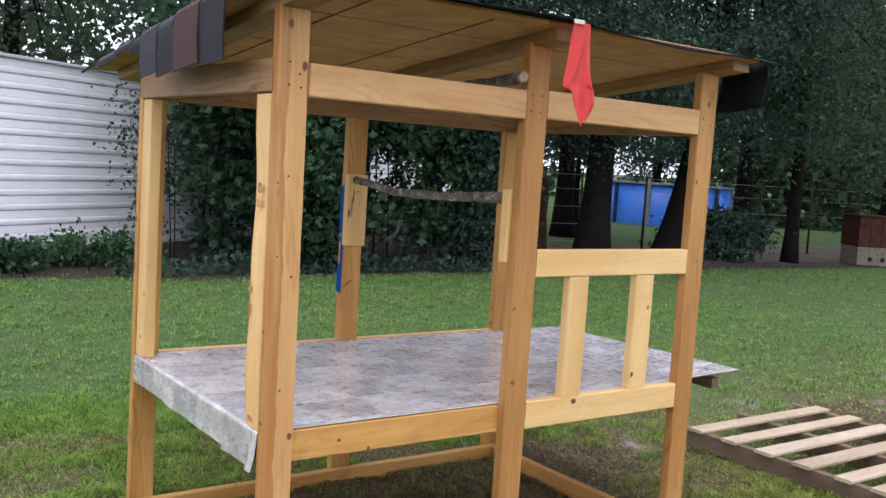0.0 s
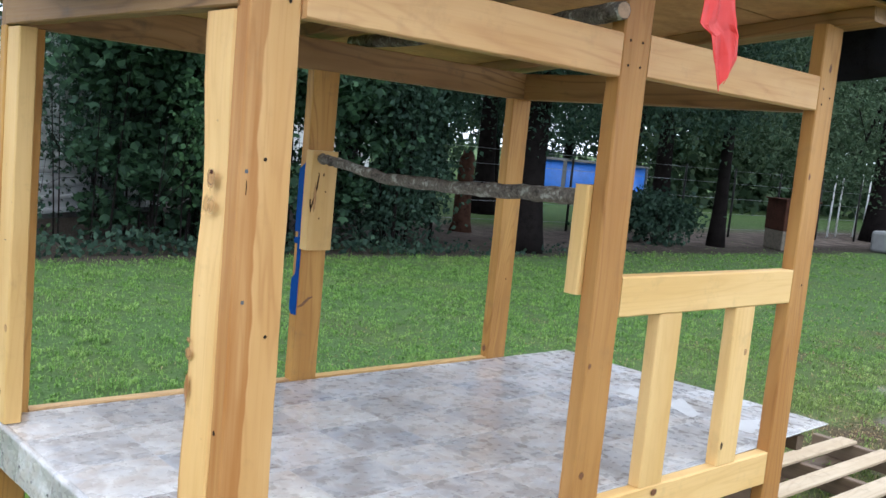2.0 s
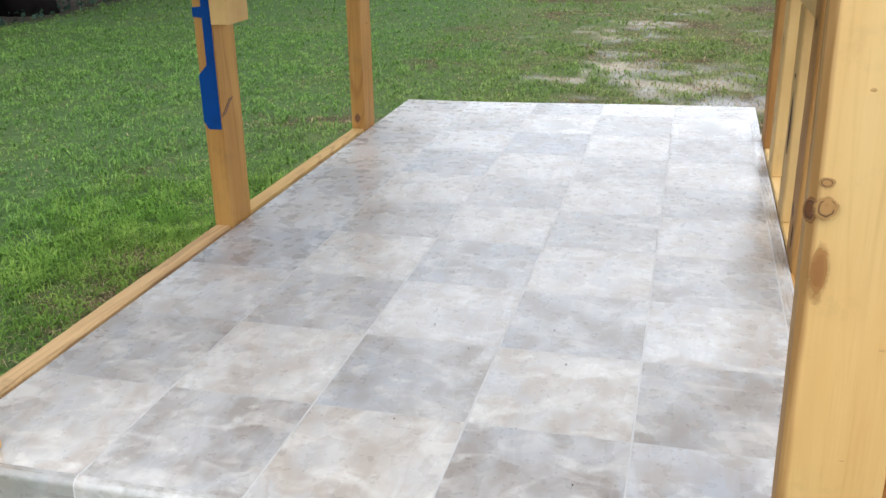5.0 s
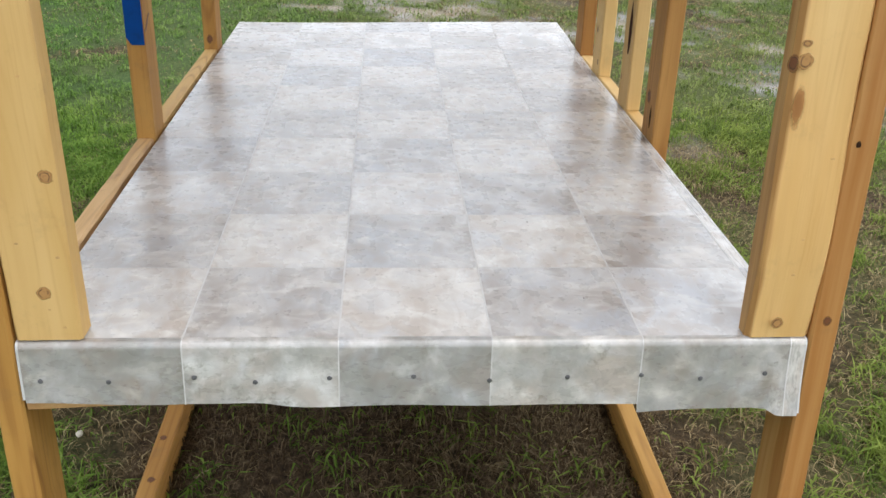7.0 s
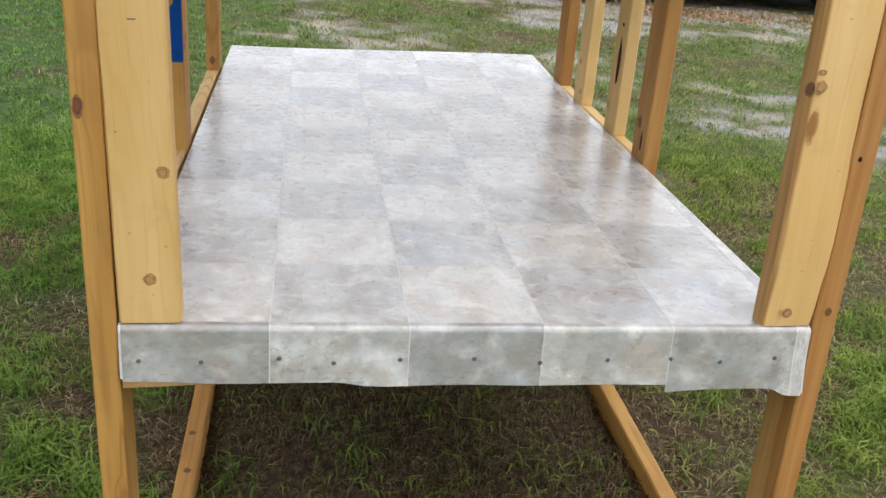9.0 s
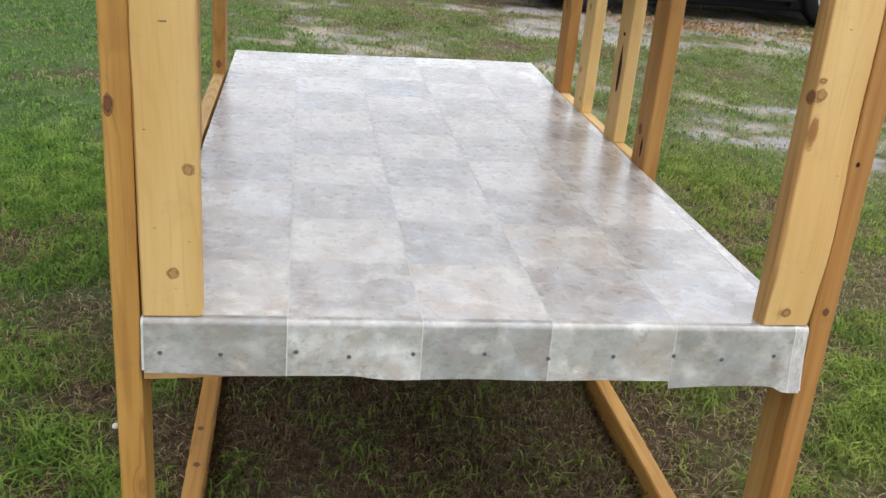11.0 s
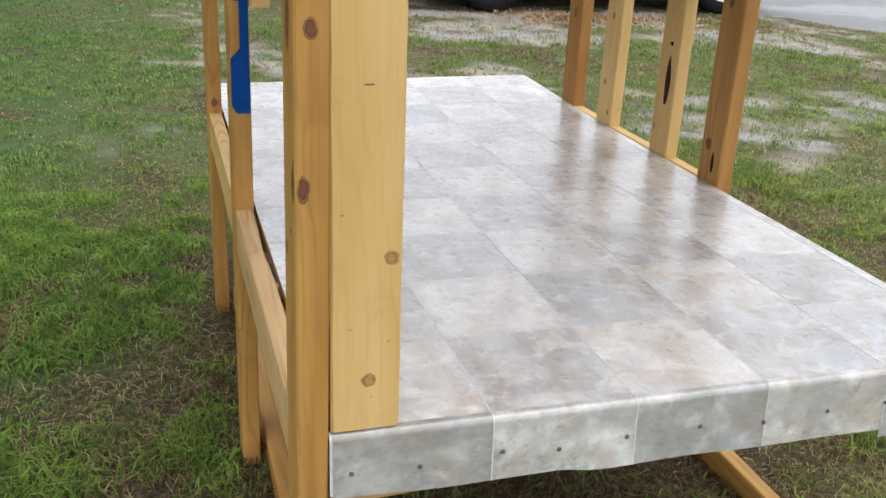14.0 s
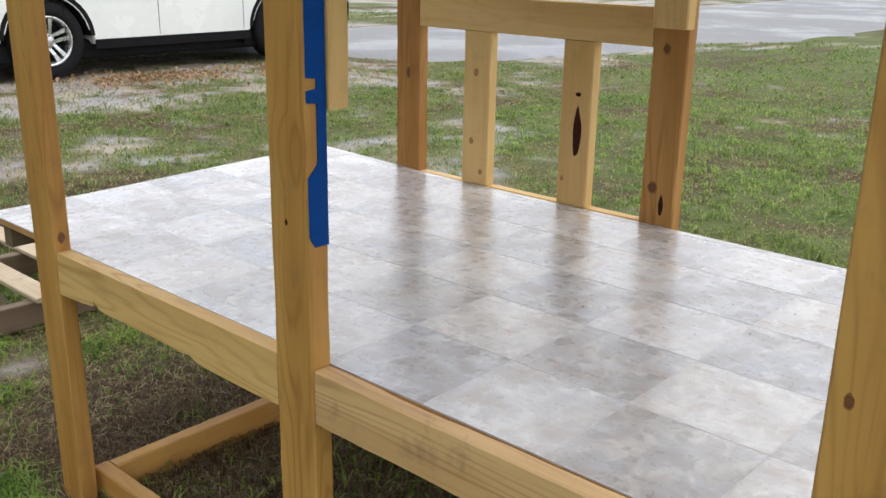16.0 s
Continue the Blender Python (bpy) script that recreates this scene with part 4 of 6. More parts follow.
FACING = {"edge": 45, "+y": 0, "-y": 180, "-x": 90, "+x": -90}
for at, face, rx, rz, point, mat in (
    ((-0.016, -0.603, 1.264), "-x", 0.0125, 0.0165, 0.0, KNOT), ((-0.016, -0.594, 1.222), "-x", 0.019, 0.022, 0.0, None), ((-0.0162, -0.610, 1.224), "-x", 0.018, 0.019, 0.0, None), ((-0.0163, -0.604, 1.274), "-x", 0.0055, 0.0045, 0.0, HOLE),
    ((-0.009, 0.371, 0.671), "-x", 0.009, 0.009, 0.0, KNOT), ((-0.009, 0.347, 0.829), "-x", 0.009, 0.009, 0.0, KNOT),
    ((-0.0086, -0.5536, 0.980), "edge", 0.010, 0.014, 0.0, KNOT), ((-0.016, -0.5635, 0.984), "-x", 0.0095, 0.010, 0.0, KNOT), ((-0.016, -0.5625, 1.006), "-x", 0.006, 0.005, 0.0, KNOT), ((-0.0161, -0.5645, 0.925), "-x", 0.011, 0.034, 0.15, TORN),
    ((-0.0141, 0.4490, 0.917), "-x", 0.0095, 0.020, 0.1, KNOT), ((-0.012, -0.652, 0.879), "-x", 0.004, 0.005, 0.0, CRACK),
    ((-0.016, -0.588, 0.629), "-x", 0.008, 0.008, 0.0, KNOT), ((-0.0141, 0.440, 1.090), "-x", 0.010, 0.016, 0.0, KNOT),
    ((-0.012, -0.659, 0.629), "-x", 0.008, 0.010, 0.0, KNOT),
    ((0.029, Y1 + T, 1.088), "+y", 0.018, 0.036, 0.2, KNOT),
    ((0.001, Y1 + T, 0.917), "+y", 0.016, 0.025, 0.6, KNOT), ((0.006, Y1 + T, 1.121), "+y", 0.004, 0.006, 0.0, CRACK), ((0.020, Y1 + T, 0.858), "+y", 0.004, 0.005, 0.0, NAIL), ((0.054, Y1 + T, 0.826), "+y", 0.007, 0.010, 0.3, KNOT),
    ((0.88, Y1 + T, 0.830), "+y", 0.004, 0.006, 0.0, CRACK),
    ((0.838, Y0 - T, 0.914), "-y", 0.007, 0.008, 0.0, KNOT), ((0.852, Y0 - T, 0.672), "-y", 0.012, 0.012, 0.0, KNOT),
    ((0.066, Y0 - T, 0.590), "-y", 0.010, 0.013, 0.0, KNOT), ((0.020, Y0 - T, 1.698), "-y", 0.010, 0.016, 0.0, KNOT),
    ((0.064, Y0 - T, 1.592), "-y", 0.010, 0.018, 0.0, KNOT), ((1.694, Y0 - T, 1.634), "-y", 0.009, 0.016, 0.0, KNOT),
    ((1.662, Y0 - T, 1.350), "-y", 0.007, 0.011, 0.0, KNOT), ((1.130, Y0 - T, 0.586), "-y", 0.016, 0.012, 0.0, KNOT),
    ((1.463, Y0 - T + 0.003, 0.895), "-y", 0.007, 0.008, 0.0, KNOT), ((1.408, Y0 - T + 0.003, 0.655), "-y", 0.006, 0.012, 0.0, CRACK),
    ((1.110, Y0 - 0.001, 0.786), "+y", 0.015, 0.066, 0.25, HOLE), ((1.112, Y0 - 0.001, 0.884), "+y", 0.010, 0.006, 0.0, CRACK),
    ((0.862, Y0, 0.648), "+y", 0.008, 0.026, 0.4, CRACK), ((0.888, Y0, 0.690), "+y", 0.016, 0.020, 0.0, KNOT), ((0.880, Y0, 1.012), "+y", 0.012, 0.016, 0.0, KNOT), ((1.440, Y0 - 0.001, 0.905), "+y", 0.008, 0.010, 0.0, KNOT), ((1.452, Y0 - 0.001, 0.720), "+y", 0.007, 0.009, 0.0, KNOT), ((1.148, Y0 - 0.001, 0.668), "+y", 0.005, 0.007, 0.0, KNOT), ((1.690, Y0, 0.880), "+y", 0.010, 0.020, 0.2, KNOT), ((1.418, Y0 - 0.001, 0.638), "+y", 0.007, 0.007, 0.0, KNOT),
    ((1.703, Y1, 0.886), "-y", 0.003, 0.004, 0.0, CRACK),
    ((0.836, Y1 - T, 1.150), "-y", 0.005, 0.034, 0.3, KNOT), ((0.862, Y1 - T, 1.220), "-y", 0.003, 0.004, 0.0, CRACK),
    ((FAR, 0.440, 0.632), "-x", 0.012, 0.016, 0.2, KNOT),
    ((0.324, Y0 - T + 0.002, 0.524), "-y", 0.008, 0.008, 0.0, KNOT), ((0.225, Y0 - T + 0.002, 0.560), "-y", 0.009, 0.007, 0.0, KNOT),
):
    tint = mat or STAIN
    if mat is KNOT and (at[0] in (-0.016, -0.009) or at[1] in (Y0 - T + 0.003, Y0 - 0.001, Y1 - T)):
        tint = KNOT_PALE
        rx, rz = rx * 1.35, rz * 1.35
    rx, rz = rx * 0.85, rz * 0.85
    m = pose(*at, 0, 0, FACING[face]) @ Matrix.Translation((0, 0.0004, 0))
    place("knot", knot_mesh("knot", rx, rz, point), tint, coop, "", m)
for x, y in ((0.523, 0.392), (0.388, 0.387)):
    place("knot", knot_mesh("knot", 0.010, 0.008, 0.2), KNOT, coop, "", pose(x, y, 0.0624, 90, 0, 0))

# small dents in the two pale studs, and a staple
for y, z in ((0.360, 0.952), (0.395, 0.741), (0.352, 0.622), (0.405, 0.884), (0.342, 1.121), (0.391, 1.204), (0.347, 0.722), (0.3675, 0.648), (-0.602, 0.752), (-0.588, 1.081), (-0.621, 0.862), (-0.598, 0.701), (-0.612, 1.352)):
    place("dent", knot_mesh("dent", 0.0016 + 0.0012 * ((y * 997) % 1), 0.0012 + 0.001 * ((z * 991) % 1)), DENT, coop, "", pose(-0.0162 if y < 0 else -0.0092, y, z, 0, 0, 90))
part("staple", box_bm((-0.0102, 0.3715, 1.0302), (-0.0085, 0.3825, 1.0318), 0.0005), NAIL, coop, "steel staple")


# vinyl sheet with its folded-over front hem
PITCH_X, PITCH_Y = 0.2128, 0.2055
COLS = [Y1 - 0.004, 0.206, 0.0005, -0.205, -0.4105, -0.616, Y0 + 0.003]
ROWS_X = [-0.001, 0.2128] + [0.2128 + PITCH_X * i for i in range(1, 9)] + [2.066]


def hem(y):
    """Lower edge of the front hem."""
    s = (Y1 - y) / (Y1 - Y0)
    z = 0.510 - 0.012 * s + 0.0015 * math.sin(9 * s + 1) + 0.0008 * math.sin(31 * s)
    # a torn nick, and one square that hangs lower at its cut edge
    z += 0.003 * math.exp(-((s - 0.30) / 0.035) ** 2) - 0.0015 * float(smooth(s, 0.30, 0.325)) * float(smooth(s, 0.42, 0.33))
    if s > 0.784:
        u = (s - 0.784) / 0.2
        z -= 0.003 + 0.011 * max(0.0, 1 - u) ** 2 + 0.007 * float(smooth(u, 0.75, 1.0))
    return z


def fold_profile(y, off):
    """Section of the fold from the deck down to the hem, off metres proud."""
    pts = []
    r, cx = 0.010, -0.002
    for i in range(7):
        a = math.pi / 2 * i / 6
        pts.append((cx - math.sin(a) * (r + off), DECK - r + math.cos(a) * (r + off)))
    z1 = hem(y) + (0.004 if off == 0.0 else 0.0)
    for i in range(1, 6):
        s = i / 5
        flare = 0.004 * s + 0.003 * s * s * (0.5 + 0.5 * math.sin(23 * y + 1)) + (0.012 * s * s if y < -0.60 else 0)
        pts.append((cx - r - off - flare, (DECK - r) * (1 - s) + z1 * s))
    return pts


def fold_mesh(name, y0, y1, off):
    n = max(2, int(abs(y1 - y0) / 0.01))
    verts, faces = [], []
    start = [(0.0, DECK + off)]
    k = 0
    for i in range(n + 1):
        y = y0 + (y1 - y0) * i / n
        ring = start + fold_profile(y, off)
        k = len(ring)
        verts += [(x, y, z) for x, z in ring]
    for i in range(n):
        for j in range(k - 1):
            p = i * k + j
            faces.append((p, p + 1, p + k + 1, p + k))
    return mesh_from(name, verts, faces, True)


def deck_lift(x, y):
    """The free corner of the overhang has warped upwards."""
    return 0.015 * float(smooth(x, 1.45, 2.1)) * float(smooth(y, 0.35, -0.64))


def warped_slab(x0, x1, z0, z1, y0=Y0 + 0.001, nx=14, ny=8):
    """A thin board that follows the warp of the deck."""
    bm = bmesh.new()
    bmesh.ops.create_cube(bm, size=1)
    for axis, cuts in (((1, 0, 0), nx), ((0, 1, 0), ny)):
        for k in range(1, cuts):
            co = Vector(axis) * (k / cuts - 0.5)
            bmesh.ops.bisect_plane(bm, geom=bm.verts[:] + bm.edges[:] + bm.faces[:], plane_co=co, plane_no=Vector(axis))
    for v in bm.verts:
        x, y = x0 + (x1 - x0) * (v.co.x + 0.5), y0 + (Y1 - 0.005 - y0) * (v.co.y + 0.5)
        v.co = (x, y, (z0 if v.co.z < 0 else z1) + deck_lift(x, y))
    return bm


vinyl = place("vinyl_floor", fold_mesh("vinyl_floor", Y1 - 0.001, Y0 + 0.001, 0.0), GROUT, coop, "grey stone-look sheet vinyl folded over the edge")
part("deck_panel", warped_slab(0.0, 2.062, DECK - 0.016, DECK - 0.003, Y0 + 0.030), PLY, coop, "plywood deck panel")
part("vinyl_backing", warped_slab(0.0, 2.068, DECK - 0.002, DECK), GROUT, vinyl)


def tile_mesh(x0, x1, y0, y1, rim):
    """One printed square with its darker drawn edge, laid on the warped deck."""
    cx, cy = (x0 + x1) / 2, (y0 + y1) / 2
    v = []
    for e, h in ((0.0, 0.0), (rim, 0.00008)):
        for x, y in ((x0 + e, y0 + e), (x1 - e, y0 + e), (x1 - e, y1 - e), (x0 + e, y1 - e)):
            v.append((x - cx, y - cy, h + deck_lift(x, y)))
    me = mesh_from("tile", v, [(4, 5, 6, 7), (0, 1, 5, 4), (1, 2, 6, 5), (2, 3, 7, 6), (3, 0, 4, 7)])
    return me


GAP, GAP_ROW = 0.0008, 0.0002
for i in range(len(ROWS_X) - 1):
    for j in range(len(COLS) - 1):
        x0, x1, y0, y1 = ROWS_X[i] + GAP_ROW, ROWS_X[i + 1] - GAP_ROW, COLS[j + 1] + GAP, COLS[j] - GAP
        if y1 - y0 < 0.004:
            continue
        me = tile_mesh(x0, x1, y0, y1, 0.0007)
        # the print alternates like a chessboard
        me.materials.append(VINYL[(i + j) % 2])
        me.materials.append(JOINT_EDGE)
        for poly in me.polygons[1:]:
            poly.material_index = 1
        place("tile", me, None, vinyl, "", pose((x0 + x1) / 2, (y0 + y1) / 2, DECK + 0.0002))
for j in range(len(COLS) - 1):
    if COLS[j] - COLS[j + 1] > 0.006:
        place("hem_tile", fold_mesh("hem_tile", COLS[j] - GAP, COLS[j + 1] + GAP, 0.0011), HEM_VINYL[(j + 1) % 2], vinyl)
# embossed ribs along the printed joints
for y in COLS[1:-1]:
    place("joint_rib", fold_mesh("joint_rib", y + 0.0009, y - 0.0009, 0.0017), RIB, vinyl)
    bm = box_bm((0.001, y - 0.0008, DECK + 0.0003), (1.30, y + 0.0008, DECK + 0.0006), 0.0001)
    part("joint_rib", bm, RIB, vinyl)
# crumbs of soil tracked on to the middle of the floor
rng = np.random.default_rng(12)
n = 80
cx = np.where(rng.random(n) < 0.75, rng.normal(0.55, 0.16, n), rng.uniform(0.1, 1.3, n))
cy = np.where(rng.random(n) < 0.75, rng.normal(-0.22, 0.13, n), rng.uniform(-0.5, 0.3, n))
r = rng.gamma(2.0, 0.00035, n).clip(0.0004, 0.0018)
ang = rng.uniform(0, 6.28, (n, 5)) * 0.12 + np.arange(5) * 1.2566
ring = np.stack([cx[:, None] + r[:, None] * np.cos(ang), cy[:, None] + r[:, None] * np.sin(ang) * 0.7, np.full((n, 5), DECK + 0.0006)], -1)
top = np.stack([cx, cy, DECK + 0.0008 + r], -1)
sides = np.concatenate([np.stack([ring[:, i], ring[:, (i + 1) % 5], top], 1) for i in range(5)])
crumbs = place("soil_crumbs", soup("soil_crumbs", sides, 3), CRACK)
tagged(crumbs, "dark soil crumbs scattered on the vinyl floor", "crumbs", kind="stuff")
# roofing nails along the hem
NAIL_HEAD = None
for y in (0.392, 0.304, 0.192, 0.112, 0.013, -0.10, -0.203, -0.31, -0.412, -0.495, -0.585):
    if NAIL_HEAD is None:
        bm = lathe([(0.0001, 0.0016), (0.002, 0.0015), (0.0032, 0.0008), (0.0035, 0.0)], 12)
        NAIL_HEAD = bpy.data.meshes.new("nail")
        bm.to_mesh(NAIL_HEAD)
        bm.free()
    x = fold_profile(y, 0.0015)[-4][0] - 0.0012
    place("nail", NAIL_HEAD, NAIL, vinyl, "", pose(x, y, 0.545 + 0.004 * math.sin(40 * y), 0, -90, 0))
# screws in posts and beams
SCREW = bpy.data.meshes.new("screw")
bm = lathe([(0.0001, 0.0002), (0.0014, 0.0003), (0.0026, 0.0008), (0.003, 0.0)], 10)
bm.to_mesh(SCREW)
bm.free()
for x, z in ((0.02, 1.60), (0.05, 1.57), (0.02, 1.54), (0.055, 1.535), (0.03, 1.30), (0.05, 1.03), (0.03, 0.72), (MID + 0.02, 1.59), (MID + 0.06, 1.59), (MID + 0.02, 1.54), (MID + 0.06, 1.54), (FAR + 0.02, 1.58), (FAR + 0.06, 1.56), (FAR + 0.02, 1.54), (FAR + 0.05, 1.06)):
    place("screw", SCREW, SCREW_STEEL, coop, "", pose(x, Y0 - T - 0.001, z, 90, 0, 0))


# the corner post and its stud lean a little inwards, with all that is fixed to them
for ob in coop.children:
    if ob.name.split(".")[0] in ("knot", "dent", "split", "screw"):
        at = sum((ob.matrix_basis @ v.co for v in ob.data.vertices), Vector()) / len(ob.data.vertices)
        if at.x < 0.1 and at.y < -0.53 and at.z > 0.5:
            LEANING.append(ob)
for ob in LEANING:
    lean(ob, FRONT_LEAN, 0.005)


# ---- roof covering ----
def roof_top(y):
    return roof_z(y) + T + 0.013


def felt_sheet():
    """Black felt over the sheathing; its front edge sags in waves, its far end hangs down."""
    nx, ny = 60, 24
    verts, faces = [], []
    x0, x1 = RX0 + 0.01, RX1 + 0.065
    for i in range(nx + 1):
        s = i / nx
        x = x0 + (x1 - x0) * s
        for j in range(ny + 1):
            u = j / ny
            y = YF - 0.058 - 0.012 * math.sin(5 * s + 0.6) + (YB + 0.05 - YF) * u
            z = roof_top(y) + 0.004
            if y < YF - 0.005:
                z -= 0.010 * float(smooth(x, FAR, x1)) + 0.014 + 0.006 * math.sin(9 * s) + 0.018 * max(0.0, math.sin(2 * math.pi * (x - MID) / (FAR - MID) / 2)) * (x > MID)
            verts.append((x, y, z))
    for i in range(nx):
        for j in range(ny):
            p = i * (ny + 1) + j
            faces.append((p, p + ny + 1, p + ny + 2, p + 1))
    # hanging flap at the far end
    base = len(verts)
    for j in range(ny + 1):
        u = j / ny
        y = YF + 0.02 + 0.20 * u
        for k in range(5):
            verts.append((x1 + 0.004 + 0.012 * math.sin(7 * u + k), y, roof_top(y) + 0.002 - k * 0.042))
    for j in range(ny):
        for k in range(4):
            p = base + j * 5 + k
            faces.append((p, p + 5, p + 6, p + 1))
    cut = nx * ny
    felt = thing("roofing_felt", "black roofing felt draped over the plywood roof", "roofing felt")
    for name, group in (("felt_sheet", faces[:cut]), ("hanging_flap", faces[cut:])):
        used = sorted({i for g in group for i in g})
        index = {v: i for i, v in enumerate(used)}
        ob = place(name, mesh_from(name, [verts[i] for i in used], [tuple(index[i] for i in g) for g in group], True), FELT, felt)
        ob.modifiers.new("thickness", "SOLIDIFY").thickness = 0.004


felt_sheet()


def shingle(y0, y1, inner, drop, mat, lift, label, tilt=0.0):
    """An asphalt shingle bent over the short end of the roof."""
    x_edge = RX0 - 0.006 - lift * 0.4
    n = 6
    verts, faces = [], []
    sec = [(x_edge + inner, 0.0), (x_edge + 0.03, 0.0), (x_edge + 0.008, -0.004), (x_edge - 0.004, -0.02), (x_edge - 0.006, -drop * 0.6), (x_edge - 0.002, -drop)]
    for i in range(n + 1):
        y = y0 + (y1 - y0) * i / n
        for k, (x, dz) in enumerate(sec):
            verts.append((x + tilt * (i / n) * (0.01 if k > 3 else 0), y, roof_top(y) + 0.006 + lift + dz + (tilt * 0.02 * i / n if k > 3 else 0)))
    m = len(sec)
    for i in range(n):
        for j in range(m - 1):
            p = i * m + j
            faces.append((p, p + m, p + m + 1, p + 1))
    ob = place("roof_shingle", mesh_from("roof_shingle", verts, faces), mat)
    ob.modifiers.new("thickness", "SOLIDIFY").thickness = 0.005
    tagged(ob, label, "roof shingle", "shingles on the coop roof")


shingle(0.62, 0.83, 0.30, 0.02, SHINGLE_DARK, 0.0, "charcoal asphalt shingle lying on the roof edge", -0.5)
shingle(0.40, 0.64, 0.30, 0.04, SHINGLE_GREY, 0.004, "grey asphalt shingle bent over the roof edge")
shingle(0.24, 0.42, 0.30, 0.035, SHINGLE_GREY, 0.008, "grey asphalt shingle bent over the roof edge")
shingle(0.13, 0.26, 0.30, 0.055, SHINGLE_DARK, 0.004, "charcoal asphalt shingle bent over the roof edge")
shingle(-0.02, 0.135, 0.30, 0.155, SHINGLE_GREY, 0.012, "long grey asphalt shingle hanging over the roof edge")
shingle(-0.18, -0.01, 0.30, 0.165, SHINGLE_DARK, 0.004, "charcoal asphalt shingle hanging over the roof edge")
shingle(-0.16, -0.03, 0.30, 0.055, SHINGLE_GREY, 0.010, "short grey asphalt shingle overlapping its neighbour")
shingle(-0.365, -0.175, 0.30, 0.185, SHINGLE_RED, 0.016, "rusty red asphalt shingle hanging over the roof edge")
shingle(-0.545, -0.355, 0.30, 0.20, SHINGLE_DARK, 0.010, "charcoal asphalt shingle hanging over the roof edge", 0.5)


# ---- white pebble on the grass ----
bm = bmesh.new()
bmesh.ops.create_icosphere(bm, subdivisions=2, radius=0.009)
for v in bm.verts:
    v.co = Vector((v.co.x * 1.1, v.co.y * 0.8, v.co.z * 0.6)) * (1 + 0.12 * math.sin(v.co.x * 600 + v.co.y * 410))
me = bpy.data.meshes.new("pebble")
bm.to_mesh(me)
bm.free()
pebble = tagged(place("pebble", me, PALE_STONE, None, "", pose(0.597, 0.586, 0.022)), "small white pebble on the grass", "pebble")


# ---- perches: rough branches ----
def branch(name, pts, radii, label, seed):
    rng = random.Random(seed)
    fine_p, fine_r = [], []
    for (p, q), (r, s) in zip(zip(pts, pts[1:]), zip(radii, radii[1:])):
        p, q = Vector(p), Vector(q)
        for i in range(8):
            t = i / 8
            fine_p.append(p.lerp(q, t) + Vector((rng.uniform(-1, 1), rng.uniform(-1, 1), rng.uniform(-1, 1))) * 0.0022)
            fine_r.append((r + (s - r) * t) * rng.uniform(0.93, 1.08))
    fine_p.append(Vector(pts[-1]))
    fine_r.append(radii[-1])
    b = thing(name, label, "branch", pts[0])
    off = Vector(pts[0])
    me = tubes("bark", [([p - off for p in fine_p], fine_r)], 10)
    place("bark", me, BARK, b)
    for p, q, r in ((fine_p[0], fine_p[1], fine_r[0]), (fine_p[-1], fine_p[-2], fine_r[-1])):
        d = (p - q).normalized()
        bm = lathe([(0.0001, 0.0015), (r * 0.6, 0.0015), (r * 0.86, 0.001), (r * 0.88, 0)], 12)
        part("cut_end", bm, CUTWOOD, b, "pale sawn end", Matrix.Translation(p - off) @ d.to_track_quat("Z", "Y").to_matrix().to_4x4())
    return b


branch("perch_branch", [(0.850, 0.381, 1.268), (0.848, 0.28, 1.262), (0.850, 0.08, 1.240), (0.850, -0.20, 1.244), (0.850, -0.45, 1.256), (0.852, -0.601, 1.262)], [0.015, 0.013, 0.015, 0.0165, 0.0175, 0.018], "lichen-grey branch perch between the two mid posts", 5)
branch("roof_branch", [(0.79, -0.70, 1.640), (0.86, -0.45, 1.632), (0.95, -0.10, 1.635), (1.03, 0.25, 1.632), (1.05, 0.56, 1.630)], [0.019, 0.020, 0.022, 0.021, 0.018], "thick grey branch lying across the top beams", 6)


# ---- red plastic strip ----
def red_strip():
    """Outline by height: how far the near and far edges lie from the hanging point."""
    drops = (0.0, 0.10, 0.155, 0.185, 0.195, 0.24, 0.29)
    near = (0.0, -0.012, -0.026, -0.036, 0.002, 0.016, 0.045)
    far = (0.068, 0.074, 0.074, 0.080, 0.088, 0.098, 0.070)
    nz, nx = 40, 20
    verts, faces = [], []
    x0, y0, z0 = 0.824, YF - 0.068, 1.798
    for i in range(nz + 1):
        s = i / nz * drops[-1]
        a, c = float(np.interp(s, drops, near)), float(np.interp(s, drops, far))
        for j in range(nx + 1):
            u = j / nx
            fold = 0.010 * abs(math.sin(u * 4 + s * 11 + 0.4)) * (0.5 + 2 * s) + 0.003 * abs(math.sin(u * 6 - s * 15)) + 0.0012 * math.sin(u * 17 + s * 30)
            verts.append((x0 + a + (c - a) * u, y0 - 0.006 + fold - 0.05 * s, z0 - s - 0.012 * math.sin(u * 5 + 1) * s / 0.28))
    for i in range(nz):
        for j in range(nx):
            p = i * (nx + 1) + j
            faces.append((p, p + 1, p + nx + 2, p + nx + 1))
    strip = thing("plastic_strip", "crumpled red plastic strip hanging from the roof edge", "plastic strip")
    ob = place("film", mesh_from("film", verts, faces), RED_PLASTIC, strip)
    ob.modifiers.new("thickness", "SOLIDIFY").thickness = 0.0012
    part("white_tab", box_bm((x0 - 0.004, y0 - 0.012, z0 - 0.006), (x0 + 0.035, y0 - 0.006, z0 + 0.006), 0.001), PALE_STONE, strip, "small white tab")


red_strip()


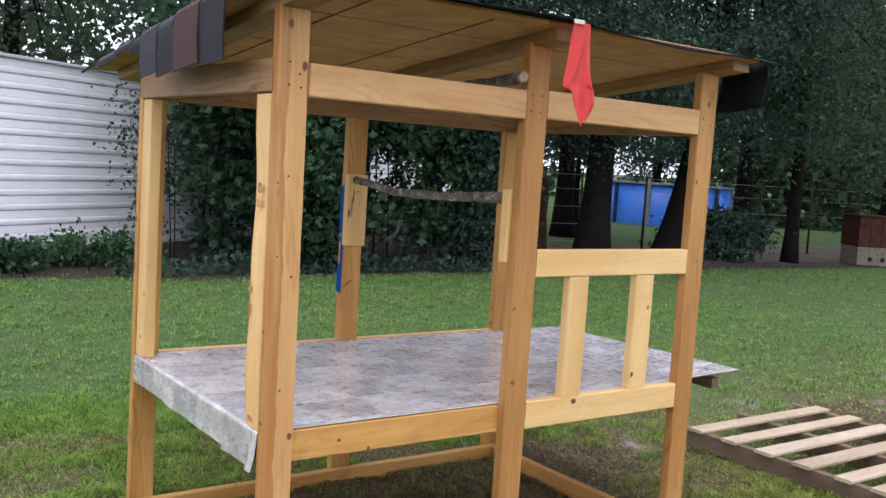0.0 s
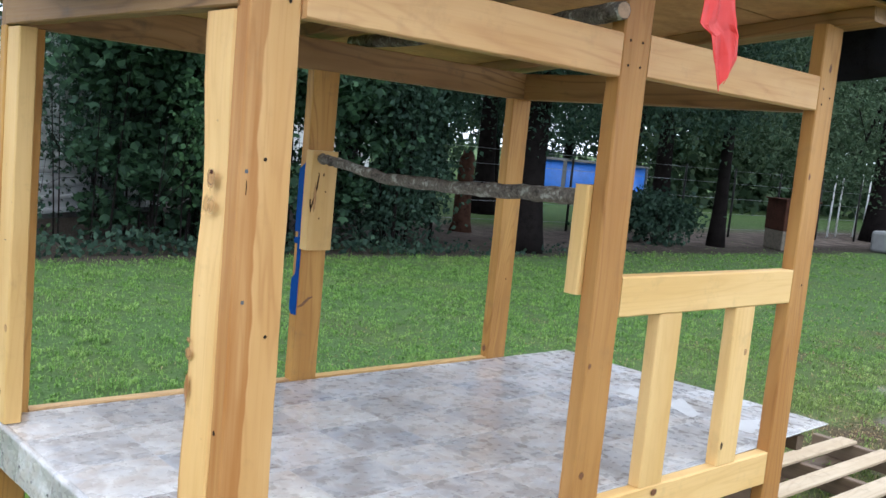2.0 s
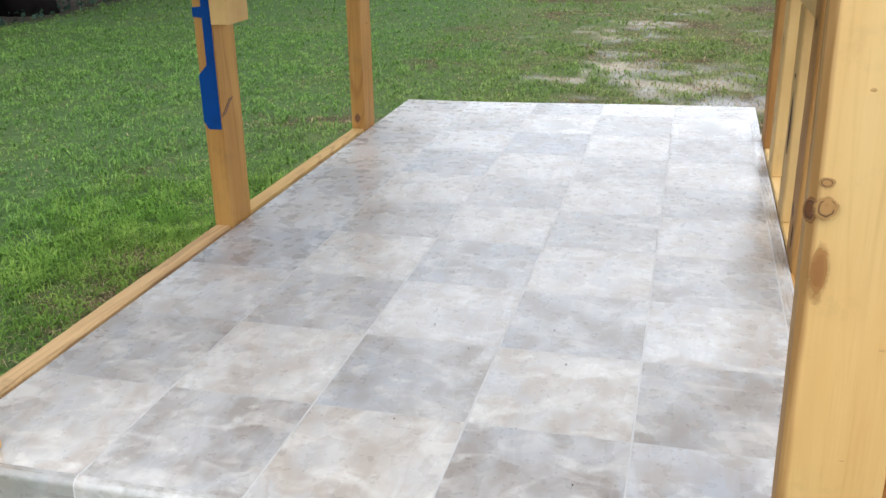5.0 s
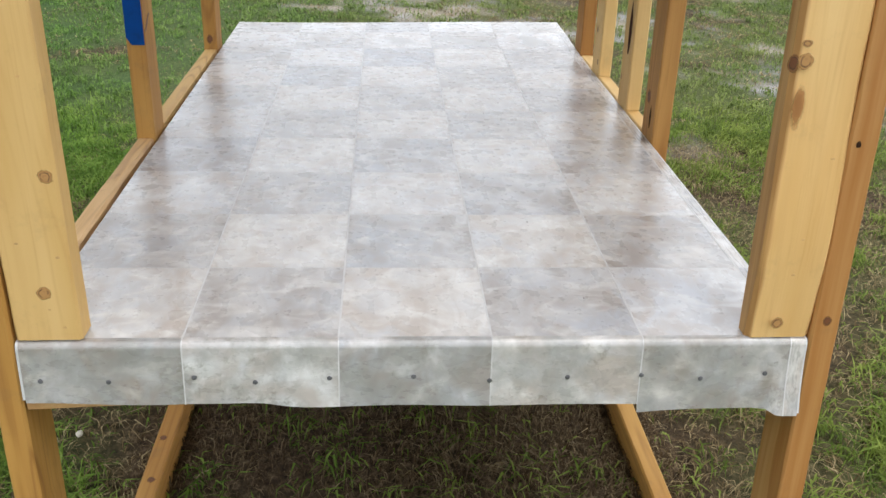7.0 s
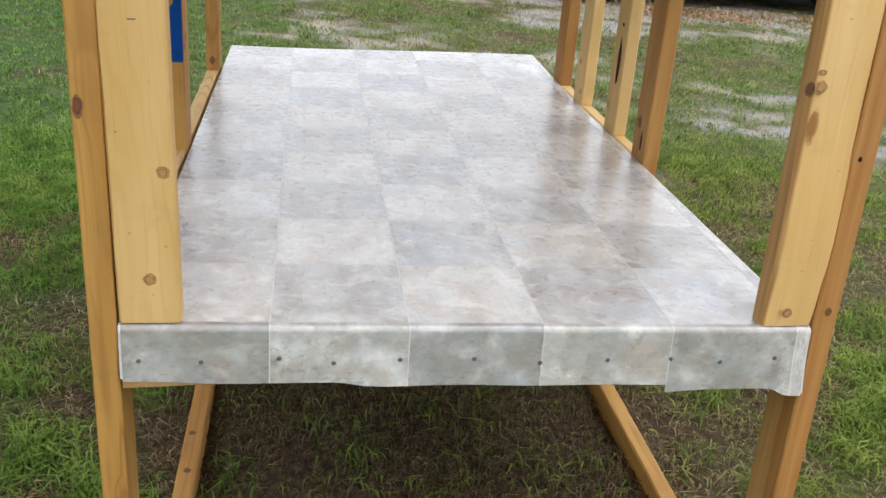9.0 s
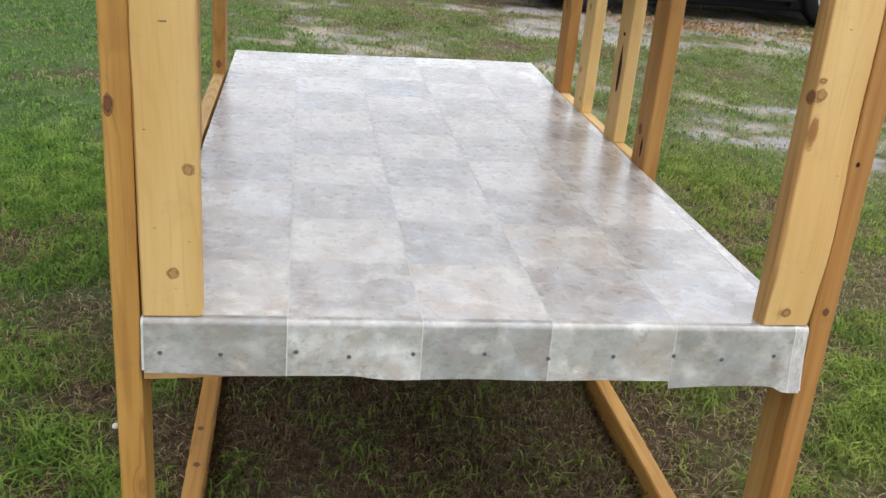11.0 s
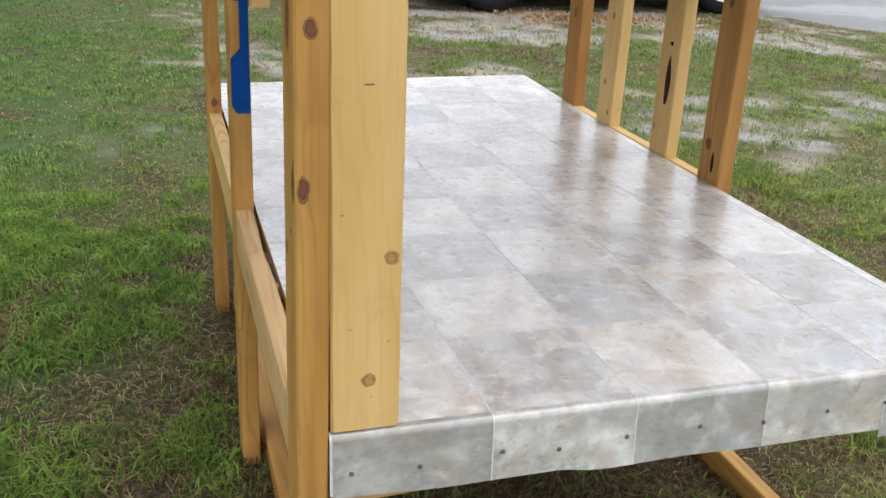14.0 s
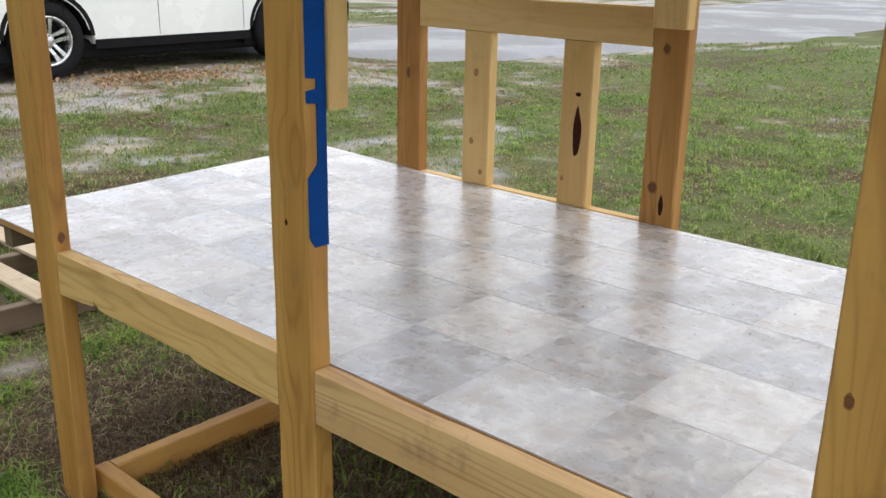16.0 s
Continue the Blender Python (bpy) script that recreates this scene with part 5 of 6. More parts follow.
# ---- pallet ----
def build_pallet():
    p = thing("pallet", "weathered wooden shipping pallet lying on the grass", "pallet", (3.23, -0.42, 0.0))
    rng = random.Random(3)
    for x in (-0.535, -0.02, 0.495):
        lumber("stringer", p, DARK_WOOD, (x, -0.60, 0.018), (x + 0.04, 0.60, 0.104), "y")
    for i, y in enumerate((0.40, 0.20, 0.00, -0.20, -0.40, -0.58)):
        w = rng.choice((0.085, 0.10, 0.095))
        lumber("deck_board", p, GREYED, (-0.56, y, 0.1045), (0.53 + rng.uniform(-0.01, 0.02), y + w, 0.1205), "x")
    for y in (0.44, -0.05, -0.58):
        lumber("bottom_board", p, DARK_WOOD, (-0.55, y, 0.002), (0.53, y + 0.09, 0.0175), "x")


build_pallet()


# ---- parked car ----
def wheel(parent, x, y, side):
    """A wheel whose axle runs along the car's width; side -1 shows its face to -y."""
    w = new("wheel")
    w.parent = parent
    w.matrix_basis = pose(x, y, 0.352, 90, 0, 0) if side < 0 else pose(x, y, 0.352, -90, 0, 0)
    R, h = 0.352, 0.11
    part("tyre", lathe([(0.222, -h), (0.27, -h - 0.006), (0.325, -h + 0.004), (R - 0.006, -h + 0.03), (R, -h + 0.055), (R, h - 0.055), (R - 0.006, h - 0.03), (0.325, h - 0.004), (0.27, h + 0.006), (0.222, h)], 40, True), RUBBER, w, "", None, True)
    part("rim", lathe([(0.224, h + 0.002), (0.216, h + 0.008), (0.205, h + 0.004), (0.196, h - 0.03), (0.196, -h), (0.224, -h)], 40, True), ALLOY, w, "silver alloy rim", None, True)
    part("hub", lathe([(0.0001, h - 0.012), (0.034, h - 0.014), (0.058, h - 0.022), (0.072, h - 0.04), (0.075, h - 0.07)], 20), ALLOY, w, "", None, True)
    part("brake_disc", lathe([(0.0001, h - 0.10), (0.19, h - 0.10), (0.195, h - 0.11)], 28), CAR_BLACK, w)
    for k in range(5):
        bm = bmesh.new()
        for s in (-1, 1):
            pts = [(0.05, 0.012 * s, h - 0.035), (0.05, 0.040 * s, h - 0.035), (0.125, 0.046 * s, h - 0.018), (0.205, 0.060 * s, h - 0.012), (0.205, 0.018 * s, h - 0.012), (0.125, 0.016 * s, h - 0.018)]
            top = [bm.verts.new(p) for p in pts]
            low = [bm.verts.new((a, c, z - 0.03)) for a, c, z in pts]
            bm.faces.new(top)
            bm.faces.new(list(reversed(low)))
            for i in range(6):
                j = (i + 1) % 6
                bm.faces.new((top[i], low[i], low[j], top[j]))
        part("spoke", bm, ALLOY, w, "", pose(0, 0, 0, 0, 0, 72 * k + 18))
    for k in range(5):
        a = radians(72 * k)
        part("lug_nut", lathe([(0.0001, 0.016), (0.008, 0.014), (0.011, 0)], 8), STEEL, w, "", pose(0.052 * math.cos(a), 0.052 * math.sin(a), h - 0.02))
    return w


def arch(cx, r, a0, a1, n=14):
    return [(cx + r * math.cos(radians(a0 + (a1 - a0) * i / n)), 0.352 + r * math.sin(radians(a0 + (a1 - a0) * i / n))) for i in range(n + 1)]


def extruded(outline, y0, y1, bevel=0.02, seg=2, taper=0.0):
    bm = bmesh.new()
    a = [bm.verts.new((x, y0 + taper * max(0, z - 0.7), z)) for x, z in outline]
    c = [bm.verts.new((x, y1 - taper * max(0, z - 0.7), z)) for x, z in outline]
    bm.faces.new(a)
    bm.faces.new(list(reversed(c)))
    n = len(outline)
    caps = [e for e in bm.edges]
    for i in range(n):
        j = (i + 1) % n
        bm.faces.new((a[i], c[i], c[j], a[j]))
    if bevel:
        bmesh.ops.bevel(bm, geom=caps, offset=bevel, segments=seg, affect="EDGES", profile=0.6)
    return bm


def build_car():
    car = thing("parked_car", "white four-door utility car parked on the gravel", "car")
    car.matrix_basis = pose(9.05, -2.72, 0.0, 0, 0, -90)
    H = 0.88
    wb = 2.64
    out = [(-0.74, 0.42), (-0.80, 0.50), (-0.80, 0.66), (-0.77, 0.72), (-0.745, 1.00), (-0.72, 1.03)]
    out += [(0.5, 1.045), (1.6, 1.045), (2.35, 1.02), (2.95, 0.98), (3.36, 0.90), (3.44, 0.78), (3.47, 0.52), (3.40, 0.34), (wb + 0.46, 0.33)]
    out += arch(wb, 0.43, 0, 180) + [(wb - 0.45, 0.30), (0.45, 0.30)] + arch(0, 0.43, 0, 180)
    part("body", extruded(out, -H, H, 0.035, 3, 0.03), CAR_WHITE, car, "white painted body", None, False)
    cab = [(-0.70, 1.03), (-0.66, 1.30), (-0.56, 1.58), (-0.45, 1.64), (1.35, 1.65), (1.60, 1.58), (2.32, 1.03)]
    part("cabin", extruded(cab, -H + 0.10, H - 0.10, 0.05, 3, 0.16), CAR_WHITE, car, "white cabin and roof")
    for s in (-1, 1):
        y = s * (H - 0.006)
        for x0, x1, x2, x3 in ((-0.52, 0.08, 0.04, -0.46), (0.14, 1.02, 1.00, 0.10), (1.10, 2.16, 1.58, 1.08)):
            bm = bmesh.new()
            v = [bm.verts.new((x, s * (0.790 - 0.16 * (z - 1.03)), z)) for x, z in ((x0, 1.06), (x1, 1.06), (x2, 1.52), (x3, 1.52))]
            bm.faces.new(v)
            g = bmesh.ops.extrude_face_region(bm, geom=bm.faces[:])
            bmesh.ops.translate(bm, vec=(0, -s * 0.02, 0), verts=[q for q in g["geom"] if isinstance(q, bmesh.types.BMVert)])
            part("side_window", bm, CAR_GLASS, car)
        part("sill_trim", box_bm((0.44, min(y, y + s * 0.012), 0.255), (wb - 0.44, max(y, y + s * 0.012), 0.345), 0.004), CAR_BLACK, car, "black sill trim")
        for cx in (0, wb):
            ring = arch(cx, 0.445, 4, 176, 18)
            inner = arch(cx, 0.405, 4, 176, 18)
            bm = bmesh.new()
            a = [bm.verts.new((x, s * (H + 0.006), z)) for x, z in ring]
            c = [bm.verts.new((x, s * (H + 0.006), z)) for x, z in inner]
            d = [bm.verts.new((x, s * (H - 0.20), z)) for x, z in inner]
            e = [bm.verts.new((x, s * (H - 0.03), z)) for x, z in ring]
            for i in range(len(a) - 1):
                bm.faces.new((a[i], a[i + 1], c[i + 1], c[i]))
                bm.faces.new((c[i], c[i + 1], d[i + 1], d[i]))
                bm.faces.new((a[i], e[i], e[i + 1], a[i + 1]))
            part("wheel_arch", bm, CAR_BLACK, car, "black wheel arch lip")
        for x in (0.16, 1.12, 2.12):
            part("door_seam", box_bm((x, min(y, y + s * 0.0075), 0.36), (x + 0.006, max(y, y + s * 0.0075), 1.03)), CAR_BLACK, car)
        part("mud_flap", box_bm((wb - 0.50, min(s * 0.72, s * 0.86), 0.20), (wb - 0.475, max(s * 0.72, s * 0.86), 0.42), 0.004), CAR_BLACK, car)
        for x in (0.26, 1.22):
            part("door_handle", box_bm((x, min(y, y + s * 0.03), 0.90), (x + 0.17, max(y, y + s * 0.03), 0.93), 0.008, 2), CAR_WHITE, car)
        part("body_crease", box_bm((0.20, min(y, y + s * 0.006), 0.70), (2.10, max(y, y + s * 0.006), 0.715), 0.003), CAR_WHITE, car)
        part("tail_lamp", box_bm((-0.80, min(s * 0.62, s * 0.86), 0.86), (-0.70, max(s * 0.62, s * 0.886), 1.02), 0.012, 2), RED_LENS, car, "red tail lamp")
        part("headlamp", box_bm((3.30, min(s * 0.55, s * 0.85), 0.70), (3.45, max(s * 0.55, s * 0.85), 0.82), 0.02, 2), CAR_GLASS, car)
    part("rear_bumper", box_bm((-0.86, -0.84, 0.44), (-0.66, 0.84, 0.66), 0.035, 3), CAR_WHITE, car, "white rear bumper with black insert")
    part("bumper_insert", box_bm((-0.868, -0.70, 0.56), (-0.80, 0.70, 0.62), 0.006), CAR_BLACK, car)
    part("tow_hitch", box_bm((-0.92, -0.05, 0.36), (-0.55, 0.05, 0.43), 0.008), IRON, car)
    part("underbody", box_bm((-0.60, -0.78, 0.15), (3.2, 0.78, 0.34), 0.03), CAR_BLACK, car)
    part("exhaust", lathe([(0.03, 0), (0.032, 0.0), (0.032, 0.45), (0.03, 0.45)], 14), IRON, car, "", pose(-0.78, 0.45, 0.31, 0, 90, 0))
    for x in (0, wb):
        for s in (-1, 1):
            wheel(car, x, s * (H - 0.115), s)


build_car()


# ---- shed, house, pool, yard things ----
def build_shed():
    """White metal-sided shed; its long wall runs aslant behind the bushes."""
    a, c = Vector((-3.6, 5.2, 0)), Vector((5.2, 10.6, 0))
    d = (c - a).normalized()
    length = (c - a).length
    shed = thing("metal_shed", "white metal shed with ribbed horizontal siding", "shed")
    shed.matrix_basis = Matrix.Translation(a) @ Matrix.Rotation(math.atan2(d.y, d.x), 4, "Z")
    courses = 13
    h = 2.12 / courses
    prof = [(0.004, 0.0), (-0.020, 0.004), (-0.024, 0.030), (-0.022, 0.052), (-0.004, 0.058), (-0.004, 0.068), (-0.010, 0.074), (-0.010, h * 0.86), (0.004, h * 0.94), (0.004, h)]
    me = None
    for i in range(courses):
        if me is None:
            v = [(x, y, z) for x in (0, length) for y, z in prof]
            n = len(prof)
            f = [(j, j + 1, n + j + 1, n + j) for j in range(n - 1)]
            me = mesh_from("siding_course", v, f)
        place("siding_course", me, WHITE_SIDING, shed, "", pose(0, 0, 0.06 + i * h))
    part("wall_core", box_bm((0, 0.004, 0.0), (length, 4.0, 2.17)), WHITE_SIDING, shed)
    part("eave_trim", box_bm((-0.08, -0.06, 2.17), (length + 0.08, 4.06, 2.205), 0.006), ROOF_TRIM, shed, "grey eave trim")
    part("plinth", box_bm((0, -0.01, -0.05), (length, 0.003, 0.06)), HOUSE_ROOF, shed, "dark plinth")
    bm = bmesh.new()
    v = [bm.verts.new(p) for p in ((-0.08, -0.05, 2.2055), (length + 0.08, -0.05, 2.2055), (length + 0.08, 4.05, 2.2055), (-0.08, 4.05, 2.2055), (-0.08, 2.0, 2.30), (length + 0.08, 2.0, 2.30))]
    for q in ((0, 1, 5, 4), (2, 3, 4, 5), (0, 4, 3), (1, 2, 5), (3, 2, 1, 0)):
        bm.faces.new([v[i] for i in q])
    part("roof", bm, HOUSE_ROOF, shed, "low grey roof")


build_shed()


def build_house():
    ho = thing("clapboard_house", "white clapboard house far behind the trees", "house", (10.2, 23.0, 0))
    L, D, Hh = 8.0, 6.0, 3.2
    part("wall_core", box_bm((0, 0, 0), (L, D, Hh)), HOUSE_WHITE, ho)
    n = 18
    v = [(x, y, z) for x in (0, L) for y, z in ((-0.004, Hh / n), (-0.026, 0.0), (-0.004, 0.0))]
    me = mesh_from("clapboard", v, [(0, 1, 4, 3), (1, 2, 5, 4)])
    for i in range(n):
        place("clapboard", me, HOUSE_WHITE, ho, "", pose(0, 0, i * Hh / n))
    for x in (1.0, 3.4, 6.6):
        w = new("window")
        w.parent = ho
        part("pane", box_bm((x, -0.035, 1.1), (x + 0.9, -0.027, 2.3)), CAR_GLASS, w)
        for lo, hi in (((x - 0.08, -0.05, 1.02), (x, -0.027, 2.38)), ((x + 0.9, -0.05, 1.02), (x + 0.98, -0.027, 2.38)), ((x, -0.05, 2.3), (x + 0.9, -0.027, 2.38)), ((x, -0.06, 1.02), (x + 0.9, -0.027, 1.1)), ((x, -0.045, 1.68), (x + 0.9, -0.0355, 1.72))):
            part("window_frame", box_bm(lo, hi), HOUSE_WHITE, w)
    bm = bmesh.new()
    q = [bm.verts.new(p) for p in ((-0.4, -0.5, Hh), (L + 0.4, -0.5, Hh), (L + 0.4, D + 0.5, Hh), (-0.4, D + 0.5, Hh), (-0.4, D / 2, Hh + 1.7), (L + 0.4, D / 2, Hh + 1.7))]
    for g in ((0, 1, 5, 4), (2, 3, 4, 5), (0, 4, 3), (1, 2, 5), (3, 2, 1, 0)):
        bm.faces.new([q[i] for i in g])
    part("roof", bm, HOUSE_ROOF, ho)


build_house()


def build_pool():
    p = thing("pool", "bright blue above-ground pool in the neighbouring yard", "pool", (20.1, 15.7, 0))
    R = 1.9
    part("wall", lathe([(R, 0), (R, 1.12), (R - 0.03, 1.12), (R - 0.03, 0.1)], 48), POOL_BLUE, p, "", None, True)
    part("rim", lathe([(R - 0.06, 1.12), (R + 0.05, 1.12), (R + 0.05, 1.16), (R - 0.06, 1.16)], 48, True), JUNK_WHITE, p, "white top rim")
    for k in range(12):
        a = 2 * math.pi * k / 12
        part("upright", box_bm((-0.03, -0.05, 0), (0.03, 0.05, 1.12), 0.005), JUNK_WHITE if k % 3 == 1 else TARP_BLUE, p, "", pose((R + 0.032) * math.cos(a), (R + 0.032) * math.sin(a), 0, 0, 0, math.degrees(a)))


build_pool()


def build_stump():
    """Broken trunk with a splintered top."""
    b = thing("tree_stump", "red-brown broken tree stump under the shade trees", "stump", (9.16, 8.65, 0))
    me = tubes("stem", [([(0, 0, -0.05), (0.01, 0, 0.15), (0.0, 0.01, 0.6), (0.02, 0, 1.1), (0.03, 0.01, 1.22)], [0.20, 0.145, 0.13, 0.125, 0.07])], 12)
    place("trunk", me, STUMP_WOOD, b)
    for a, h in ((0.3, 0.16), (2.2, 0.10), (4.4, 0.13)):
        x, y = 0.02 + 0.07 * math.cos(a), 0.07 * math.sin(a)
        place("splinter", tubes("splinter", [([(x, y, 1.05), (x, y, 1.15), (x * 1.1, y, 1.15 + h)], [0.03, 0.022, 0.004])], 5), STUMP_WOOD, b)


build_stump()


def build_white_tub():
    t = thing("laundry_tub", "white plastic tub lying at the lawn edge", "tub", (18.6, 5.85, 0))
    bm = box_bm((-0.9, -0.3, 0.0), (0.9, 0.3, 0.42), 0.06, 2)
    part("shell", bm, JUNK_WHITE, t)
    for i in range(7):
        part("rib", box_bm((-0.8 + 0.25 * i, -0.315, 0.05), (-0.74 + 0.25 * i, -0.30, 0.38), 0.006), JUNK_WHITE, t)


build_white_tub()


def plastic_chair(x, y, turn):
    c = thing("garden_chair", "white plastic garden chair at the lawn edge", "chair", (x, y, 0), "garden chairs")
    c.rotation_euler = (0, 0, radians(turn))
    part("seat", box_bm((-0.22, -0.22, 0.38), (0.22, 0.22, 0.41), 0.01), JUNK_WHITE, c)
    part("backrest", box_bm((-0.22, 0.19, 0.41), (0.22, 0.22, 0.82), 0.012), JUNK_WHITE, c)
    for sx in (-1, 1):
        for sy in (-1, 1):
            part("leg", box_bm((sx * 0.2 - 0.02, sy * 0.2 - 0.02, 0), (sx * 0.2 + 0.02, sy * 0.2 + 0.02, 0.38), 0.006), JUNK_WHITE, c)
        part("armrest", box_bm((sx * 0.22 - 0.025, -0.2, 0.6), (sx * 0.22 + 0.025, 0.2, 0.63), 0.008), JUNK_WHITE, c)


plastic_chair(19.3, 5.7, 20)
plastic_chair(20.1, 5.9, -35)


def build_crate():
    b = thing("rusty_box", "rust-brown board box on a pale block with two holes", "box", (15.2, 6.5, 0))
    b.rotation_euler = (0, 0, radians(-31))
    part("panel", box_bm((-0.32, -0.32, 0.34), (0.32, 0.32, 0.88), 0.01), RUST, b)
    for x in (-0.11, 0.10):
        part("seam", box_bm((x, -0.326, 0.36), (x + 0.012, -0.321, 0.86), 0.001), CAR_BLACK, b)
    part("lid", box_bm((-0.35, -0.35, 0.881), (0.35, 0.35, 0.905), 0.006), RUST, b)
    part("foot_block", box_bm((-0.31, -0.31, 0.0), (0.31, 0.31, 0.339), 0.012, 2), BLOCK, b, "pale concrete block")
    for x in (-0.07, 0.17):
        part("hole", lathe([(0.0001, 0.004), (0.036, 0.004), (0.042, 0.0)], 14), CAR_BLACK, b, "dark round hole", pose(x, -0.3105, 0.12, 90, 0, 0))


build_crate()


def build_fence():
    f = thing("wire_fence", "wire fence on thin steel posts under the trees", "fence")
    pts = [(6.2, 9.6), (7.6, 9.4), (9.0, 9.2), (10.4, 9.0), (11.8, 8.8), (13.2, 8.6), (14.6, 8.4), (16.0, 8.2), (17.4, 8.0), (18.8, 7.8), (20.2, 7.6)]
    for x, y in pts:
        me = tubes("fence_post", [([(x, y, -0.05), (x, y, 0.7), (x, y, 1.35)], [0.022, 0.022, 0.02])], 6)
        place("fence_post", me, IRON, f)
    for z in (0.15, 0.45, 0.75, 1.05, 1.3):
        place("wire", tubes("wire", [([(x, y, z) for x, y in pts], [0.004] * len(pts))], 4), STEEL, f)


build_fence()


# white strips added where slits of sky show between dark boards
def sky_slit(x, y, h, tilt):
    k = thing("sky_slit", "thin white strip for a slit of sky under the trees", "stake", (x, y, 0), "garden stakes")
    place("shaft", tubes("shaft", [([(0, 0, -0.05), (tilt * 0.5, 0, h * 0.5), (tilt, 0, h)], [0.022, 0.020, 0.016])], 6), WHITE_SIDING, k)


for x, h, tilt in ((20.35, 1.62, 0.10), (20.75, 1.38, 0.05), (21.65, 1.50, 0.14), (22.10, 1.62, 0.16)):
    sky_slit(x, 8.3, h, tilt)


def build_brush_pile():
    rng = random.Random(9)
    p = thing("brush_pile", "pile of dry cut branches on the lawn", "brush pile", (11.2, 0.75, 0))
    specs, pale = [], []
    for i in range(150):
        a = rng.uniform(0, 2 * math.pi)
        x, y = rng.gauss(0, 0.36), rng.gauss(0, 0.52)
        z = max(0.02, 0.26 - 0.28 * math.hypot(x, y * 0.8)) * rng.uniform(0.2, 1)
        ln = rng.uniform(0.15, 0.45)
        d = Vector((math.cos(a), math.sin(a), rng.uniform(-0.1, 0.35))) * ln
        s = Vector((x, y, z))
        r = rng.uniform(0.005, 0.016)
        spec = ([s, s + d * 0.5 + Vector((0, 0, rng.uniform(-0.02, 0.03))), s + d], [r, r * 0.8, r * 0.4])
        (pale if y < -0.3 and rng.random() < 0.5 else specs).append(spec)
    for spec in specs:
        place("twig", tubes("twig", [spec], 5), BRUSH, p)
    for spec in pale:
        place("pale_twig", tubes("pale_twig", [spec], 5), STONE, p)
    place("dead_leaves", soup("dead_leaves", leaf_quads(np.random.default_rng(4).normal(0, 1, (900, 3)) * (0.32, 0.48, 0.07) + (0, 0, 0.10), 0.05, 4), 4), LEAF_DARK, p)


def leaf_quads(centres, size, seed, up=0.5):
    """Folded rhombic leaves round the given centres."""
    rng = np.random.default_rng(seed)
    n = len(centres)
    d = rng.normal(0, 1, (n, 3))
    d[:, 2] -= 0.35
    d /= np.linalg.norm(d, axis=1)[:, None]
    nrm = rng.normal(0, 1, (n, 3))
    nrm[:, 2] += up * 2.2
    side = np.cross(nrm, d)
    side /= np.linalg.norm(side, axis=1)[:, None] + 1e-9
    top = np.cross(d, side)
    s = (size * rng.uniform(0.55, 1.3, n))[:, None]
    base = centres - d * s * 0.5
    tip = centres + d * s * 0.5 - top * s * 0.10
    mid = centres - d * s * 0.08 + top * s * 0.07
    left, right = mid + side * s * 0.34, mid - side * s * 0.34
    return np.stack([base, right, tip, left], 1)


def leaf_tris(centres, size, seed, up=0.5):
    """Small pointed leaves, one triangle each, for crowns seen from afar."""
    q = leaf_quads(centres, size * 1.25, seed, up)
    root = (q[:, 0] + q[:, 1]) / 2
    return np.stack([q[:, 1], q[:, 2], q[:, 3] * 0.6 + root * 0.4], 1)


def maple_soup(centres, size, seed):
    """Five-lobed leaves as fans of three folded kites."""
    rng = np.random.default_rng(seed)
    n = len(centres)
    q = leaf_quads(centres, size, seed, 0.8)
    axis = q[:, 2] - q[:, 0]
    across = q[:, 3] - q[:, 1]
    b = q[:, 0]
    lobes = [q]
    for s in (-1, 1):
        tip = b + axis * 0.55 + across * 0.85 * s
        lobes.append(np.stack([b, b + axis * 0.10 + across * 0.5 * s, tip, b + axis * 0.55 + across * 0.28 * s], 1))
    return np.concatenate(lobes)


build_brush_pile()

pole = thing("steel_pole", "rusty steel pole beside a grey metal sheet", "pole", (15.4, 0.85, 0))
place("shaft", tubes("shaft", [([(0, 0, -0.05), (0, 0, 1.2), (0.02, 0, 2.4)], [0.05, 0.05, 0.045])], 10), RUST, pole)
part("metal_sheet", box_bm((-0.05, -0.62, 0.10), (-0.03, -0.08, 1.9), 0.004), STEEL, pole, "grey galvanised sheet")


# ---- trees and bushes ----
def crown_points(rng, n, centre, radii, clumps, spread_r, lo=0.45, floor=None):
    """Leaf places in clumps that fill the outer part of an ellipsoid unevenly."""
    c = rng.normal(0, 1, (clumps, 3))
    c /= np.linalg.norm(c, axis=1)[:, None]
    c *= (lo + (1 - lo) * rng.random(clumps) ** 0.6)[:, None]
    c = c * radii + centre
    weight = rng.uniform(0.3, 1.6, clumps)
    pick = rng.choice(clumps, n, p=weight / weight.sum())
    r = spread_r * rng.uniform(0.6, 1.3, clumps)
    p = c[pick] + rng.normal(0, 1, (n, 3)) * r[pick][:, None] * (1, 1, 0.62)
    if floor is not None:
        p = p[p[:, 2] > floor]
    return p, c


